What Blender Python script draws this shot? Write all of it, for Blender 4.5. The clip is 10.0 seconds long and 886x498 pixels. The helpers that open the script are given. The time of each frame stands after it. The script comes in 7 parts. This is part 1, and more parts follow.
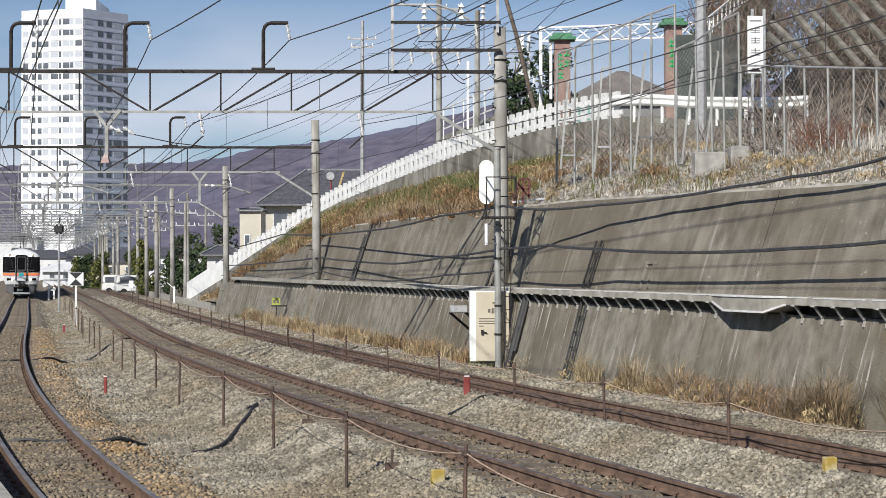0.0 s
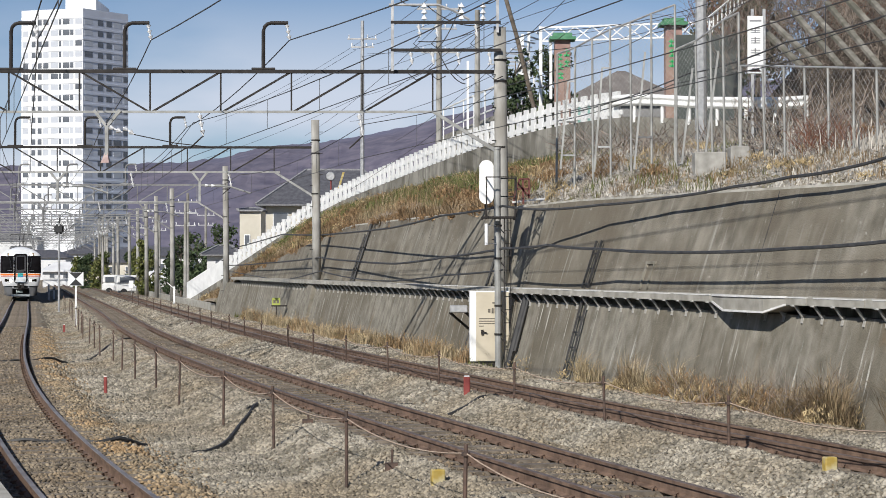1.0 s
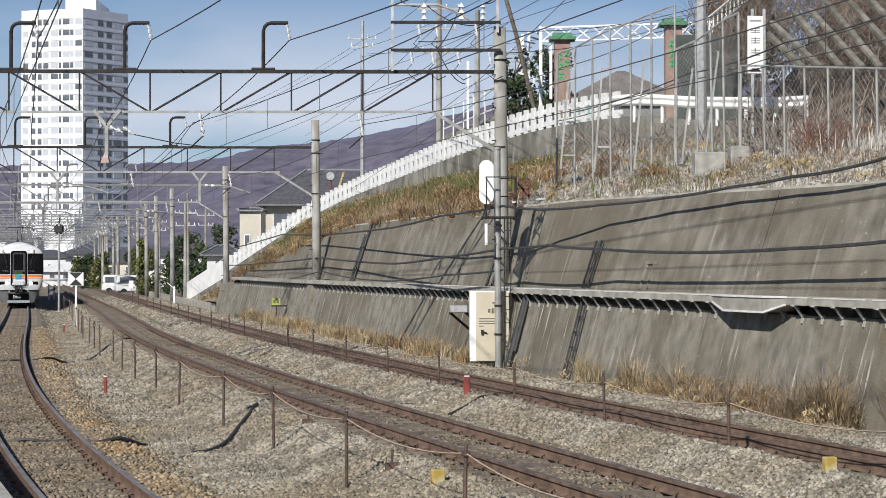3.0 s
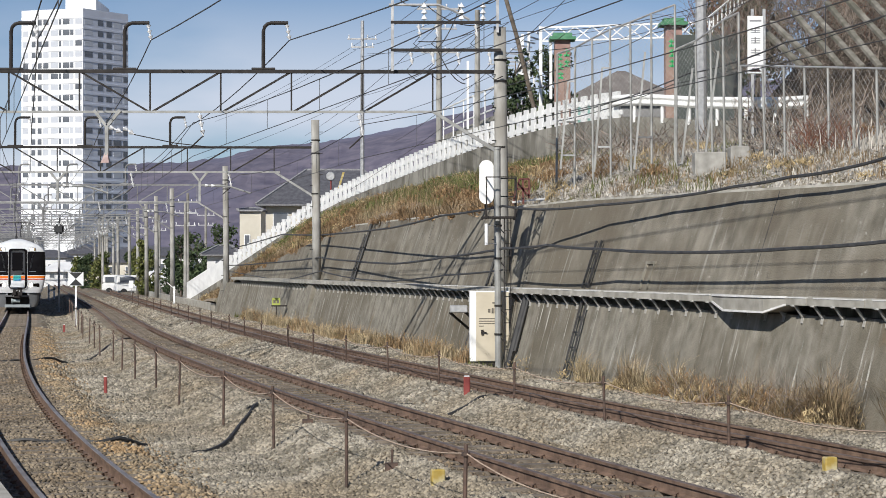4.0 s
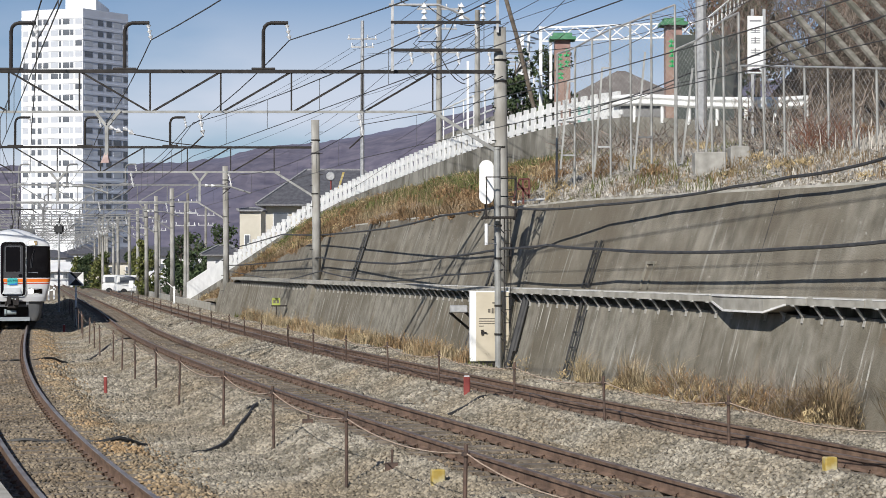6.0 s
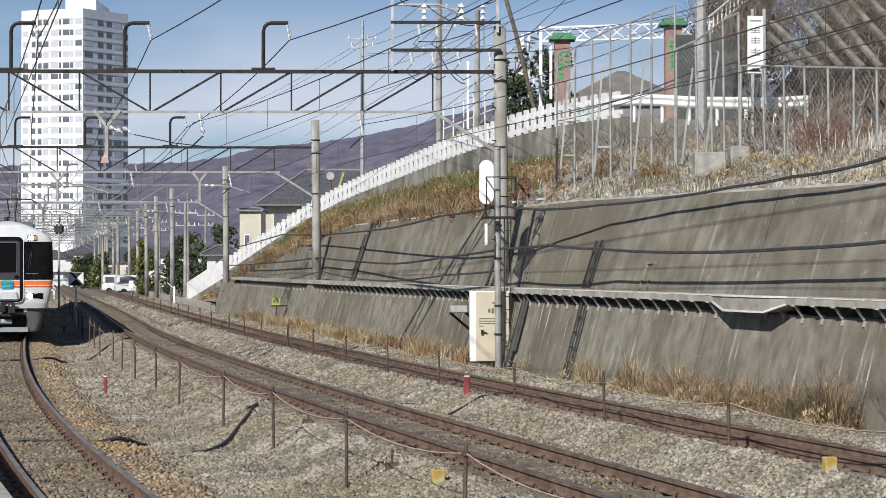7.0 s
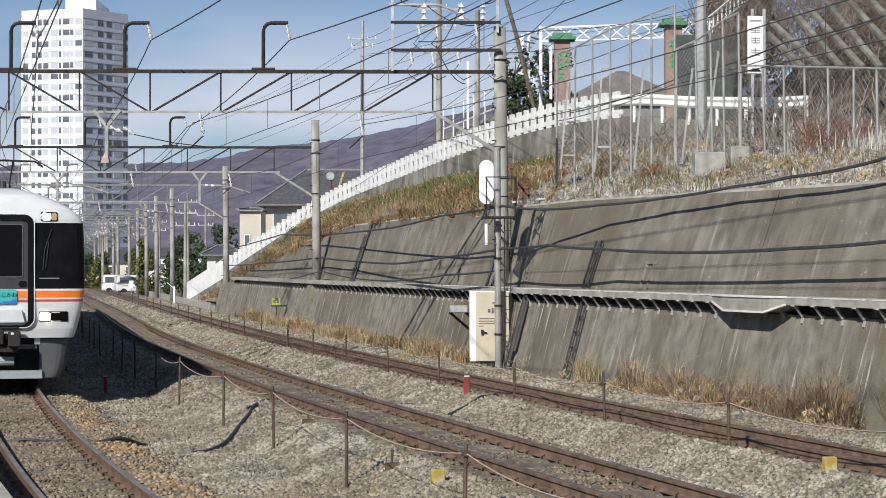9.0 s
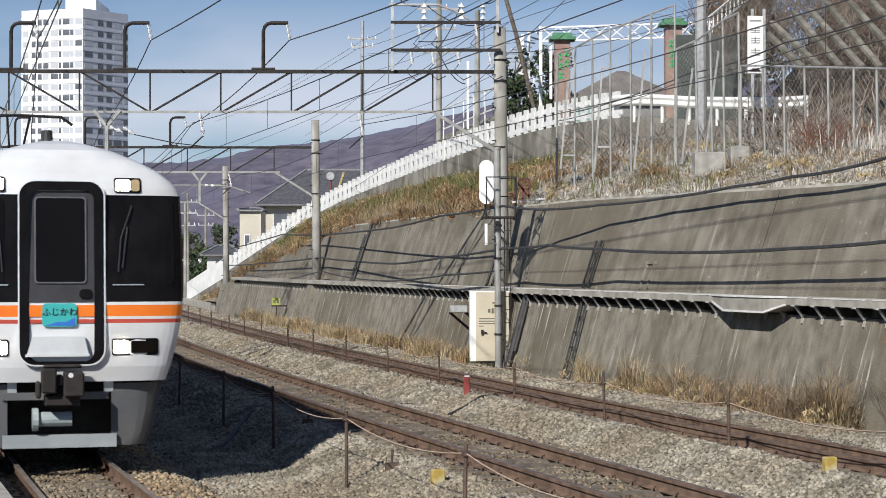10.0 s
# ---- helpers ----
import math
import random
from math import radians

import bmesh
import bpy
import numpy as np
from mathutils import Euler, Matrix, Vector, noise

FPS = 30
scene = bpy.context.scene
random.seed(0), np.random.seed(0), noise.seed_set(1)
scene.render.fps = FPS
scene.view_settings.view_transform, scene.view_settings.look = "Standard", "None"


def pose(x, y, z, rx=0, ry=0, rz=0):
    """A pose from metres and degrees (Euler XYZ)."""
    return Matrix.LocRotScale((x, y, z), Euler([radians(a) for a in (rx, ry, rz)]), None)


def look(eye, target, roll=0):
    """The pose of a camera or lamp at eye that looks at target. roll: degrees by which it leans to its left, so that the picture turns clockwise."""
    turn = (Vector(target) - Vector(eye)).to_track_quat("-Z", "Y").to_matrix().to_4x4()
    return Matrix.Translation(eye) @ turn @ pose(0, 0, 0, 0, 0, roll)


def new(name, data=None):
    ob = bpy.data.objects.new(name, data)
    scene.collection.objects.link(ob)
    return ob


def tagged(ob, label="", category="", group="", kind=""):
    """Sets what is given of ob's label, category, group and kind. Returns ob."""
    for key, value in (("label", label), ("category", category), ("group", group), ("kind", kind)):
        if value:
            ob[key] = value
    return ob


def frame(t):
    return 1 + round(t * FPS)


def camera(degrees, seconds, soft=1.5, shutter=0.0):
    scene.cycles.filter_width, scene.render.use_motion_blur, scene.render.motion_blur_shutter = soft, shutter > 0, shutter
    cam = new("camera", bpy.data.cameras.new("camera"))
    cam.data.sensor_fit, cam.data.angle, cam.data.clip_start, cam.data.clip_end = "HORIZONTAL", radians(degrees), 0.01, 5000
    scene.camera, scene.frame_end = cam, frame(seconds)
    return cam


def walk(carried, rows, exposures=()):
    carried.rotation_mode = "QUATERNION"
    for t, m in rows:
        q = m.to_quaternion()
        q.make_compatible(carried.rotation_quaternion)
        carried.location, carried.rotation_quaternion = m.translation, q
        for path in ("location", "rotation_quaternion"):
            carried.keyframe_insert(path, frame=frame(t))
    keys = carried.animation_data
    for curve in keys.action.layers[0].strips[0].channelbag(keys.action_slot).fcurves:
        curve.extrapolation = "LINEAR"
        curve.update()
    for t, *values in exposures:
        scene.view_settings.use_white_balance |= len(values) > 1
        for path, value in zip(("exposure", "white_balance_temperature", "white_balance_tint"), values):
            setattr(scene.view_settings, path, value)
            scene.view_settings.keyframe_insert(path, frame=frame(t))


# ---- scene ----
# camera on the platform, standing still
EYE = (0, 0, 2.4)
cam = camera(25.26, 10.0, soft=0.85, shutter=0.3)
walk(cam, [(0, look(EYE, (0, 100, 3.343))), (10, look(EYE, (0, 100, 3.343)))], [(0, 0.24, 6300, 10), (10, 0.24, 6300, 10)])

# ---- light ----
SUN = Vector((-0.47, -0.92, 0.72)).normalized()
world = bpy.data.worlds.new("sky")
scene.world = world
world.use_nodes = True
wn, wl = world.node_tree.nodes, world.node_tree.links
sky = wn.new("ShaderNodeTexSky")
sky.sky_type, sky.sun_disc = "NISHITA", False
sky.sun_elevation = math.asin(SUN.z)
sky.sun_rotation = math.atan2(SUN.x, SUN.y)
sky.altitude, sky.air_density, sky.dust_density, sky.ozone_density = 300, 1.0, 0.15, 2.5
# thin pale cloud over the blue
tc = wn.new("ShaderNodeTexCoord")
mp = wn.new("ShaderNodeMapping")
mp.inputs["Scale"].default_value = (1.6, 1.6, 5.0)
cn = wn.new("ShaderNodeTexNoise")
cn.inputs["Scale"].default_value, cn.inputs["Detail"].default_value = 2.2, 5.0
ramp = wn.new("ShaderNodeValToRGB")
ramp.color_ramp.elements[0].position, ramp.color_ramp.elements[1].position = 0.36, 0.56
mixc = wn.new("ShaderNodeMix")
mixc.data_type = "RGBA"
mixc.inputs["B"].default_value = (12.4, 12.9, 14.4, 1)
fac = wn.new("ShaderNodeMath")
fac.operation = "MULTIPLY"
fac.inputs[1].default_value = 0.8
wl.new(tc.outputs["Generated"], mp.inputs["Vector"])
wl.new(mp.outputs["Vector"], cn.inputs["Vector"])
wl.new(cn.outputs["Fac"], ramp.inputs["Fac"])
wl.new(ramp.outputs["Color"], fac.inputs[0])
sep = wn.new("ShaderNodeSeparateXYZ")
up = wn.new("ShaderNodeMapRange")
up.inputs["From Min"].default_value, up.inputs["From Max"].default_value = 0.088, 0.14
up.inputs["To Min"].default_value, up.inputs["To Max"].default_value = 1.0, 0.12
thin = wn.new("ShaderNodeMath")
thin.operation = "MULTIPLY"
wl.new(tc.outputs["Generated"], sep.inputs["Vector"])
wl.new(sep.outputs["Z"], up.inputs["Value"])
wl.new(up.outputs["Result"], thin.inputs[0])
wl.new(fac.outputs["Value"], thin.inputs[1])
wl.new(thin.outputs["Value"], mixc.inputs["Factor"])
tint = wn.new("ShaderNodeMix")
tint.data_type, tint.blend_type = "RGBA", "MULTIPLY"
tint.inputs["Factor"].default_value = 1.0
tint.inputs["B"].default_value = (0.80, 0.98, 1.22, 1)
wl.new(sky.outputs["Color"], tint.inputs["A"])
wl.new(tint.outputs["Result"], mixc.inputs["A"])
wl.new(mixc.outputs["Result"], wn["Background"].inputs["Color"])
wn["Background"].inputs["Strength"].default_value = 0.048
sun = new("sun", bpy.data.lights.new("sun", "SUN"))
sun.data.energy, sun.data.angle, sun.data.color = 4.5, radians(0.6), (1.0, 0.945, 0.86)
sun.matrix_world = look((0, 0, 0), tuple(-SUN))


# ---- materials ----
def mat(name, c1, c2=None, rough=0.8, scale=3.0, detail=6.0, bump=0.0, bscale=None, metal=0.0, stretch=(1, 1, 1),
        c3=None, scale3=0.4, rand=0.0, emit=None, spec=0.5, lo=0.35, hi=0.65, rot=0.0, streak=None):
    """Noise between c1 and c2, large stains towards c3, relief, and a shade of its own for each piece."""
    m = bpy.data.materials.new(name)
    m.use_nodes = True
    n, l = m.node_tree.nodes, m.node_tree.links
    b = n["Principled BSDF"]
    b.inputs["Roughness"].default_value, b.inputs["Metallic"].default_value = rough, metal
    b.inputs["Specular IOR Level"].default_value = spec
    co = n.new("ShaderNodeTexCoord")
    mapping = n.new("ShaderNodeMapping")
    mapping.inputs["Scale"].default_value = stretch
    vr = n.new("ShaderNodeVectorRotate")
    vr.rotation_type = "Z_AXIS"
    vr.inputs["Angle"].default_value = radians(rot)
    l.new(co.outputs["Object"], vr.inputs["Vector"])
    l.new(vr.outputs["Vector"], mapping.inputs["Vector"])
    tex = n.new("ShaderNodeTexNoise")
    tex.inputs["Scale"].default_value, tex.inputs["Detail"].default_value = scale, detail
    l.new(mapping.outputs["Vector"], tex.inputs["Vector"])
    r = n.new("ShaderNodeValToRGB")
    r.color_ramp.elements[0].position, r.color_ramp.elements[1].position = lo, hi
    r.color_ramp.elements[0].color = (*c1, 1)
    r.color_ramp.elements[1].color = (*(c2 or c1), 1)
    l.new(tex.outputs["Fac"], r.inputs["Fac"])
    out = r.outputs["Color"]
    if c3:
        t3 = n.new("ShaderNodeTexNoise")
        t3.inputs["Scale"].default_value, t3.inputs["Detail"].default_value = scale3, 4.0
        l.new(mapping.outputs["Vector"], t3.inputs["Vector"])
        r3 = n.new("ShaderNodeValToRGB")
        r3.color_ramp.elements[0].position, r3.color_ramp.elements[1].position = 0.45, 0.68
        l.new(t3.outputs["Fac"], r3.inputs["Fac"])
        mx = n.new("ShaderNodeMix")
        mx.data_type = "RGBA"
        mx.inputs["B"].default_value = (*c3, 1)
        l.new(r3.outputs["Color"], mx.inputs["Factor"])
        l.new(out, mx.inputs["A"])
        out = mx.outputs["Result"]
    for tone, size, low, high in (streak or ()):
        # runs of lime and dirt down the face, thicker in some stretches
        m2 = n.new("ShaderNodeMapping")
        m2.inputs["Scale"].default_value = size
        l.new(vr.outputs["Vector"], m2.inputs["Vector"])
        t4 = n.new("ShaderNodeTexNoise")
        t4.inputs["Scale"].default_value, t4.inputs["Detail"].default_value, t4.inputs["Roughness"].default_value = 1.0, 7.0, 0.62
        l.new(m2.outputs["Vector"], t4.inputs["Vector"])
        r4 = n.new("ShaderNodeMapRange")
        r4.inputs["From Min"].default_value, r4.inputs["From Max"].default_value = low, high
        l.new(t4.outputs["Fac"], r4.inputs["Value"])
        t5 = n.new("ShaderNodeTexNoise")
        t5.inputs["Scale"].default_value, t5.inputs["Detail"].default_value = 0.55 + size[1] * 0.05, 3.0
        l.new(vr.outputs["Vector"], t5.inputs["Vector"])
        r5 = n.new("ShaderNodeMapRange")
        r5.inputs["From Min"].default_value, r5.inputs["From Max"].default_value = 0.38, 0.62
        l.new(t5.outputs["Fac"], r5.inputs["Value"])
        m5 = n.new("ShaderNodeMath")
        m5.operation = "MULTIPLY"
        l.new(r4.outputs["Result"], m5.inputs[0])
        l.new(r5.outputs["Result"], m5.inputs[1])
        mx4 = n.new("ShaderNodeMix")
        mx4.data_type = "RGBA"
        mx4.inputs["B"].default_value = (*tone, 1)
        l.new(m5.outputs["Value"], mx4.inputs["Factor"])
        l.new(out, mx4.inputs["A"])
        out = mx4.outputs["Result"]
    if rand:
        oi = n.new("ShaderNodeObjectInfo" if rand > 0 else "ShaderNodeNewGeometry")
        mr = n.new("ShaderNodeMapRange")
        mr.inputs["To Min"].default_value, mr.inputs["To Max"].default_value = 1 - abs(rand), 1 + abs(rand)
        l.new(oi.outputs["Random" if rand > 0 else "Random Per Island"], mr.inputs["Value"])
        hs = n.new("ShaderNodeHueSaturation")
        l.new(mr.outputs["Result"], hs.inputs["Value"])
        l.new(out, hs.inputs["Color"])
        out = hs.outputs["Color"]
    l.new(out, b.inputs["Base Color"])
    if bump:
        bt = n.new("ShaderNodeTexNoise")
        bt.inputs["Scale"].default_value, bt.inputs["Detail"].default_value = bscale or scale * 4, 5.0
        l.new(mapping.outputs["Vector"], bt.inputs["Vector"])
        bp = n.new("ShaderNodeBump")
        bp.inputs["Strength"].default_value, bp.inputs["Distance"].default_value = bump, 0.02
        l.new(bt.outputs["Fac"], bp.inputs["Height"])
        l.new(bp.outputs["Normal"], b.inputs["Normal"])
    if emit:
        b.inputs["Emission Color"].default_value = (*emit[:3], 1)
        b.inputs["Emission Strength"].default_value = emit[3]
    return m


M_BALLAST = mat("ballast", (0.09, 0.075, 0.052), (0.25, 0.215, 0.16), 0.95, 14.0, 9, 1.0, 20.0, c3=(0.17, 0.125, 0.075), scale3=0.25, lo=0.42, hi=0.60)
M_STONE = mat("ballast_stone", (0.17, 0.15, 0.113), (0.355, 0.32, 0.255), 0.95, 1.2, 4, c3=(0.225, 0.182, 0.122), scale3=0.3, rand=-0.5)
M_STONEB = mat("rust_dusted_stone", (0.125, 0.10, 0.07), (0.25, 0.205, 0.145), 0.95, 1.2, 4, c3=(0.20, 0.15, 0.095), scale3=0.4, rand=-0.5)
M_STONET = mat("ochre_stained_stone", (0.19, 0.145, 0.09), (0.33, 0.265, 0.175), 0.95, 1.2, 4, c3=(0.36, 0.235, 0.115), scale3=0.35, rand=-0.45)
M_EARTH = mat("earth", (0.12, 0.10, 0.07), (0.22, 0.19, 0.14), 1.0, 0.8, 6, 0.5)
M_RUST = mat("rusty_rail", (0.092, 0.058, 0.039), (0.195, 0.127, 0.088), 0.75, 5.0, 6, 0.2, stretch=(1, 1, 1))
M_RAILTOP = mat("rail_head", (0.26, 0.205, 0.165), (0.42, 0.36, 0.31), 0.42, 2.0, 6, metal=0.65)
M_RAILDULL = mat("dull_rail_head", (0.12, 0.085, 0.065), (0.2, 0.15, 0.12), 0.5, 4.0, 3, metal=0.3)
M_SLEEPER = mat("concrete_sleeper", (0.12, 0.098, 0.075), (0.215, 0.18, 0.14), 0.95, 6.0, 5, 0.3, rand=0.2)
M_CONC = mat("weathered_concrete", (0.13, 0.118, 0.09), (0.285, 0.262, 0.212), 0.95, 3.0, 14, 1.0, 34.0, c3=(0.12, 0.102, 0.07), scale3=0.28, rot=-14.0,
             stretch=(0.7, 1.0, 0.85), streak=(((0.10, 0.085, 0.058), (0.0, 2.4, 0.22), 0.52, 0.70), ((0.38, 0.36, 0.31), (0.0, 3.4, 0.30), 0.54, 0.70), ((0.58, 0.56, 0.50), (0.0, 6.5, 0.6), 0.58, 0.68), ((0.17, 0.115, 0.06), (0.0, 1.3, 0.7), 0.58, 0.74)), lo=0.30, hi=0.70)
M_CONCU = mat("blotched_concrete", (0.122, 0.109, 0.083), (0.268, 0.245, 0.195), 0.95, 1.7, 15, 1.0, 34.0, c3=(0.15, 0.13, 0.095), scale3=0.3, rot=-14.0,
              stretch=(0.8, 1.0, 1.0), streak=(((0.10, 0.088, 0.064), (0.0, 1.8, 0.35), 0.52, 0.72), ((0.36, 0.345, 0.30), (0.0, 5.0, 0.5), 0.55, 0.70), ((0.52, 0.50, 0.45), (0.0, 3.2, 5.5), 0.62, 0.72), ((0.125, 0.104, 0.073), (0.0, 0.22, 0.5), 0.42, 0.62)), lo=0.33, hi=0.67)
M_POLE = mat("pole_concrete", (0.22, 0.212, 0.19), (0.43, 0.418, 0.385), 0.9, 3.0, 7, 0.25, 14.0, stretch=(1, 1, 0.35), c3=(0.17, 0.155, 0.125), scale3=1.1)
M_STEEL = mat("galvanised_steel", (0.36, 0.36, 0.36), (0.52, 0.52, 0.51), 0.5, 6.0, 4, metal=0.5)
M_FARSTEEL = mat("weathered_zinc", (0.13, 0.13, 0.13), (0.23, 0.23, 0.225), 0.7, 3.0, 5)
M_CHORD = mat("dull_zinc", (0.24, 0.24, 0.225), (0.37, 0.37, 0.35), 0.6, 3.0, 6, metal=0.2)
M_DARKSTEEL = mat("dark_painted_steel", (0.016, 0.014, 0.013), (0.035, 0.03, 0.027), 0.7, 4.0, 4, spec=0.3)
M_WHITE = mat("white_paint", (0.72, 0.72, 0.70), (0.83, 0.83, 0.81), 0.55, 2.0, 5)
M_INSUL = mat("white_porcelain", (0.78, 0.78, 0.77), (0.84, 0.84, 0.83), 0.2, 5.0, 2)
M_BLACK = mat("black_rubber", (0.012, 0.012, 0.013), (0.025, 0.025, 0.026), 0.6, 8.0, 3)
M_WIRE = mat("wire", (0.03, 0.03, 0.032), (0.06, 0.06, 0.06), 0.6, 8.0, 2)


# ---- mesh helpers ----
def part(name, bm, material, parent=None, label="", smooth=False):
    """Link a bmesh as one mesh object under a thing or part."""
    me = bpy.data.meshes.new(name)
    bm.to_mesh(me)
    bm.free()
    for m in (material if isinstance(material, (list, tuple)) else [material]):
        me.materials.append(m)
    if smooth:
        me.polygons.foreach_set("use_smooth", [True] * len(me.polygons))
    ob = new(name, me)
    if parent:
        ob.parent = parent
    if label:
        ob["label"] = label
    return ob


def thing(name, label, category, group="", kind="", at=(0, 0, 0), rz=0):
    ob = new(name)
    ob.matrix_basis = pose(*at, rz=rz)
    return tagged(ob, label, category, group, kind)


def box(bm, lo, hi, m=None, mi=0):
    vs = [bm.verts.new((x, y, z)) for z in (lo[2], hi[2]) for y in (lo[1], hi[1]) for x in (lo[0], hi[0])]
    if m is not None:
        for v in vs:
            v.co = m @ v.co
    for q in ((0, 2, 3, 1), (4, 5, 7, 6), (0, 1, 5, 4), (2, 6, 7, 3), (0, 4, 6, 2), (1, 3, 7, 5)):
        f = bm.faces.new([vs[i] for i in q])
        f.material_index = mi
    return vs


def tube(bm, pts, r, sides=6, r2=None, mi=0, caps=True):
    """A round bar along a polyline, from radius r to r2."""
    pts = [Vector(p) for p in pts]
    rings = []
    for i, p in enumerate(pts):
        t = (pts[min(i + 1, len(pts) - 1)] - pts[max(i - 1, 0)]).normalized()
        a = t.cross(Vector((0, 0, 1)) if abs(t.z) < 0.95 else Vector((0, 1, 0))).normalized()
        b = t.cross(a)
        rr = r if r2 is None else r + (r2 - r) * i / (len(pts) - 1)
        rings.append([bm.verts.new(p + rr * (math.cos(k * 2 * math.pi / sides) * a + math.sin(k * 2 * math.pi / sides) * b)) for k in range(sides)])
    for q, w in zip(rings, rings[1:]):
        for k in range(sides):
            f = bm.faces.new((q[k], q[(k + 1) % sides], w[(k + 1) % sides], w[k]))
            f.material_index = mi
    if caps:
        for ring in (rings[0][::-1], rings[-1]):
            bm.faces.new(ring).material_index = mi
    return rings


def bar(bm, a, b, w, h=None, mi=0):
    """A square bar from a to b."""
    a, b = Vector(a), Vector(b)
    t = (b - a).normalized()
    s = t.cross(Vector((0, 0, 1)) if abs(t.z) < 0.95 else Vector((0, 1, 0))).normalized() * w / 2
    u = t.cross(s).normalized() * (h or w) / 2
    vs = [bm.verts.new(p + q) for p in (a, b) for q in (s + u, -s + u, -s - u, s - u)]
    for q in ((0, 1, 2, 3), (7, 6, 5, 4), (0, 4, 5, 1), (1, 5, 6, 2), (2, 6, 7, 3), (3, 7, 4, 0)):
        bm.faces.new([vs[i] for i in q]).material_index = mi


def sag(a, b, drop, n=10):
    a, b = Vector(a), Vector(b)
    return [a.lerp(b, i / n) - Vector((0, 0, drop * 4 * (i / n) * (1 - i / n))) for i in range(n + 1)]


def mesh_np(name, verts, faces, material, parent=None, smooth=False):
    me = bpy.data.meshes.new(name)
    me.from_pydata([tuple(v) for v in verts], [], [tuple(f) for f in faces])
    me.materials.append(material)
    if smooth:
        me.polygons.foreach_set("use_smooth", [True] * len(me.polygons))
    ob = new(name, me)
    if parent:
        ob.parent = parent
    return ob


# ---- lines of the railway: sideways place as a smooth function of the way ahead ----
class Line:
    def __init__(self, coef, near, far):
        self.c, self.near, self.far = np.array(coef), near, far
        self.dc = np.polyder(self.c)

    def x(self, d):
        e = min(max(d, self.near), self.far)
        return float(np.polyval(self.c, e) + np.polyval(self.dc, e) * (d - e))

    def slope(self, d):
        return float(np.polyval(self.dc, min(max(d, self.near), self.far)))

    def at(self, d, off=0.0, z=0.0):
        m = self.slope(d)
        n = math.hypot(1, m)
        return Vector((self.x(d) + off / n, d - off * m / n, z))

    def turn(self, d):
        return math.atan2(-self.slope(d), 1)


Z2, Z3 = 0.2, 0.12
CANT3 = 0.05  # the outer rail of the curve stands this much higher, the inner one lower
T1 = Line((1.425e-10, 1.843e-08, -1.966e-05, 0.003245, -0.4137, 3.752), 19.5, 120)
T2 = Line((-9.23749e-08, 1.87662e-05, -0.000587642, -0.281015, 7.68857), 18.5, 105)
T3 = Line((9.12392e-09, -5.90008e-06, 0.00136035, -0.344858, 12.8323), 19, 135)
WALL = 2.5


def sweep(bm, line, profile, ds, closed=True, mi=0, cap=True):
    """Carry a profile of (offset, height) along a line at the given distances."""
    rings = [[bm.verts.new(line.at(d, o, z)) for o, z in (profile(d) if callable(profile) else profile)] for d in ds]
    k = len(rings[0])
    for a, b in zip(rings, rings[1:]):
        for i in range(k if closed else k - 1):
            bm.faces.new((a[i], b[i], b[(i + 1) % k], a[(i + 1) % k])).material_index = mi
    if closed and cap:
        bm.faces.new(rings[0]).material_index = mi
        bm.faces.new(rings[-1][::-1]).material_index = mi
    return rings


def steps(a, b, near, far):
    out, d = [], a
    while d < b:
        out.append(d)
        f = min(max((d - 20) / 100, 0), 1)
        d += near + (far - near) * f
    return out + [b]


# ---- ground, ballast ----
bm = bmesh.new()
vs = [[bm.verts.new((x, y, -0.75)) for x in (-5000, -60, 60, 5000)] for y in (-400, -20, 300, 6000)]
for i in range(3):
    for j in range(3):
        bm.faces.new((vs[i][j], vs[i][j + 1], vs[i + 1][j + 1], vs[i + 1][j]))
tagged(part("ground", bm, M_EARTH), "flat bare earth ground of the valley", "ground", kind="structure")


def bed_height(d, x, y):
    """Ballast: flat beds under the tracks, shoulders, lower ground between."""
    z = -0.34
    for line, zt, cant in ((T1, 0.0, 0.0), (T2, Z2, 0.0), (T3, Z3, CANT3)):
        o = (x - line.x(y)) / math.hypot(1, line.slope(y))
        zt -= cant * min(max(o / 0.566, -2.0), 2.0)
        if line is T3 and o > 0.9:
            # ballast heaped between the far rail and the wall
            z = max(z, min(0.02, -0.14 + (o - 0.9) * 0.5, 0.02 - (o - 2.05) * 0.35))
        o = abs(o)
        b0 = zt - (0.20 if 0.43 < o < 0.70 else (0.168 if line is T1 else 0.182) if o < 0.95 else 0.155)
        z = max(z, min(b0, b0 - (o - 1.25) * 0.42))
    n = noise.noise(Vector((x * 0.9, y * 0.9, 0))) * 0.05 + noise.noise(Vector((x * 3.1, y * 3.1, 5))) * 0.02
    o1 = abs((x - T1.x(y)))
    return z + n * (1.0 if o1 > 1.2 else 0.4)


ds = steps(2, 420, 0.2, 4.0)
bm = bmesh.new()
rows = []
for d in ds:
    a, b = T1.at(d, -5.0), T3.at(d, WALL + 0.35)
    k = 90
    row = []
    for i in range(k + 1):
        p = a.lerp(b, i / k)
        p.z = bed_height(d, p.x, p.y)
        row.append(bm.verts.new(p))
    rows.append(row)
for a, b in zip(rows, rows[1:]):
    for i in range(len(a) - 1):
        bm.faces.new((a[i], a[i + 1], b[i + 1], b[i]))
BED = np.array([[tuple(v.co) for v in row] for row in rows])
BED_D = np.array(ds)
tagged(part("ballast_bed", bm, M_BALLAST, smooth=True), "grey-brown crushed stone ballast between the tracks", "ballast", kind="structure")

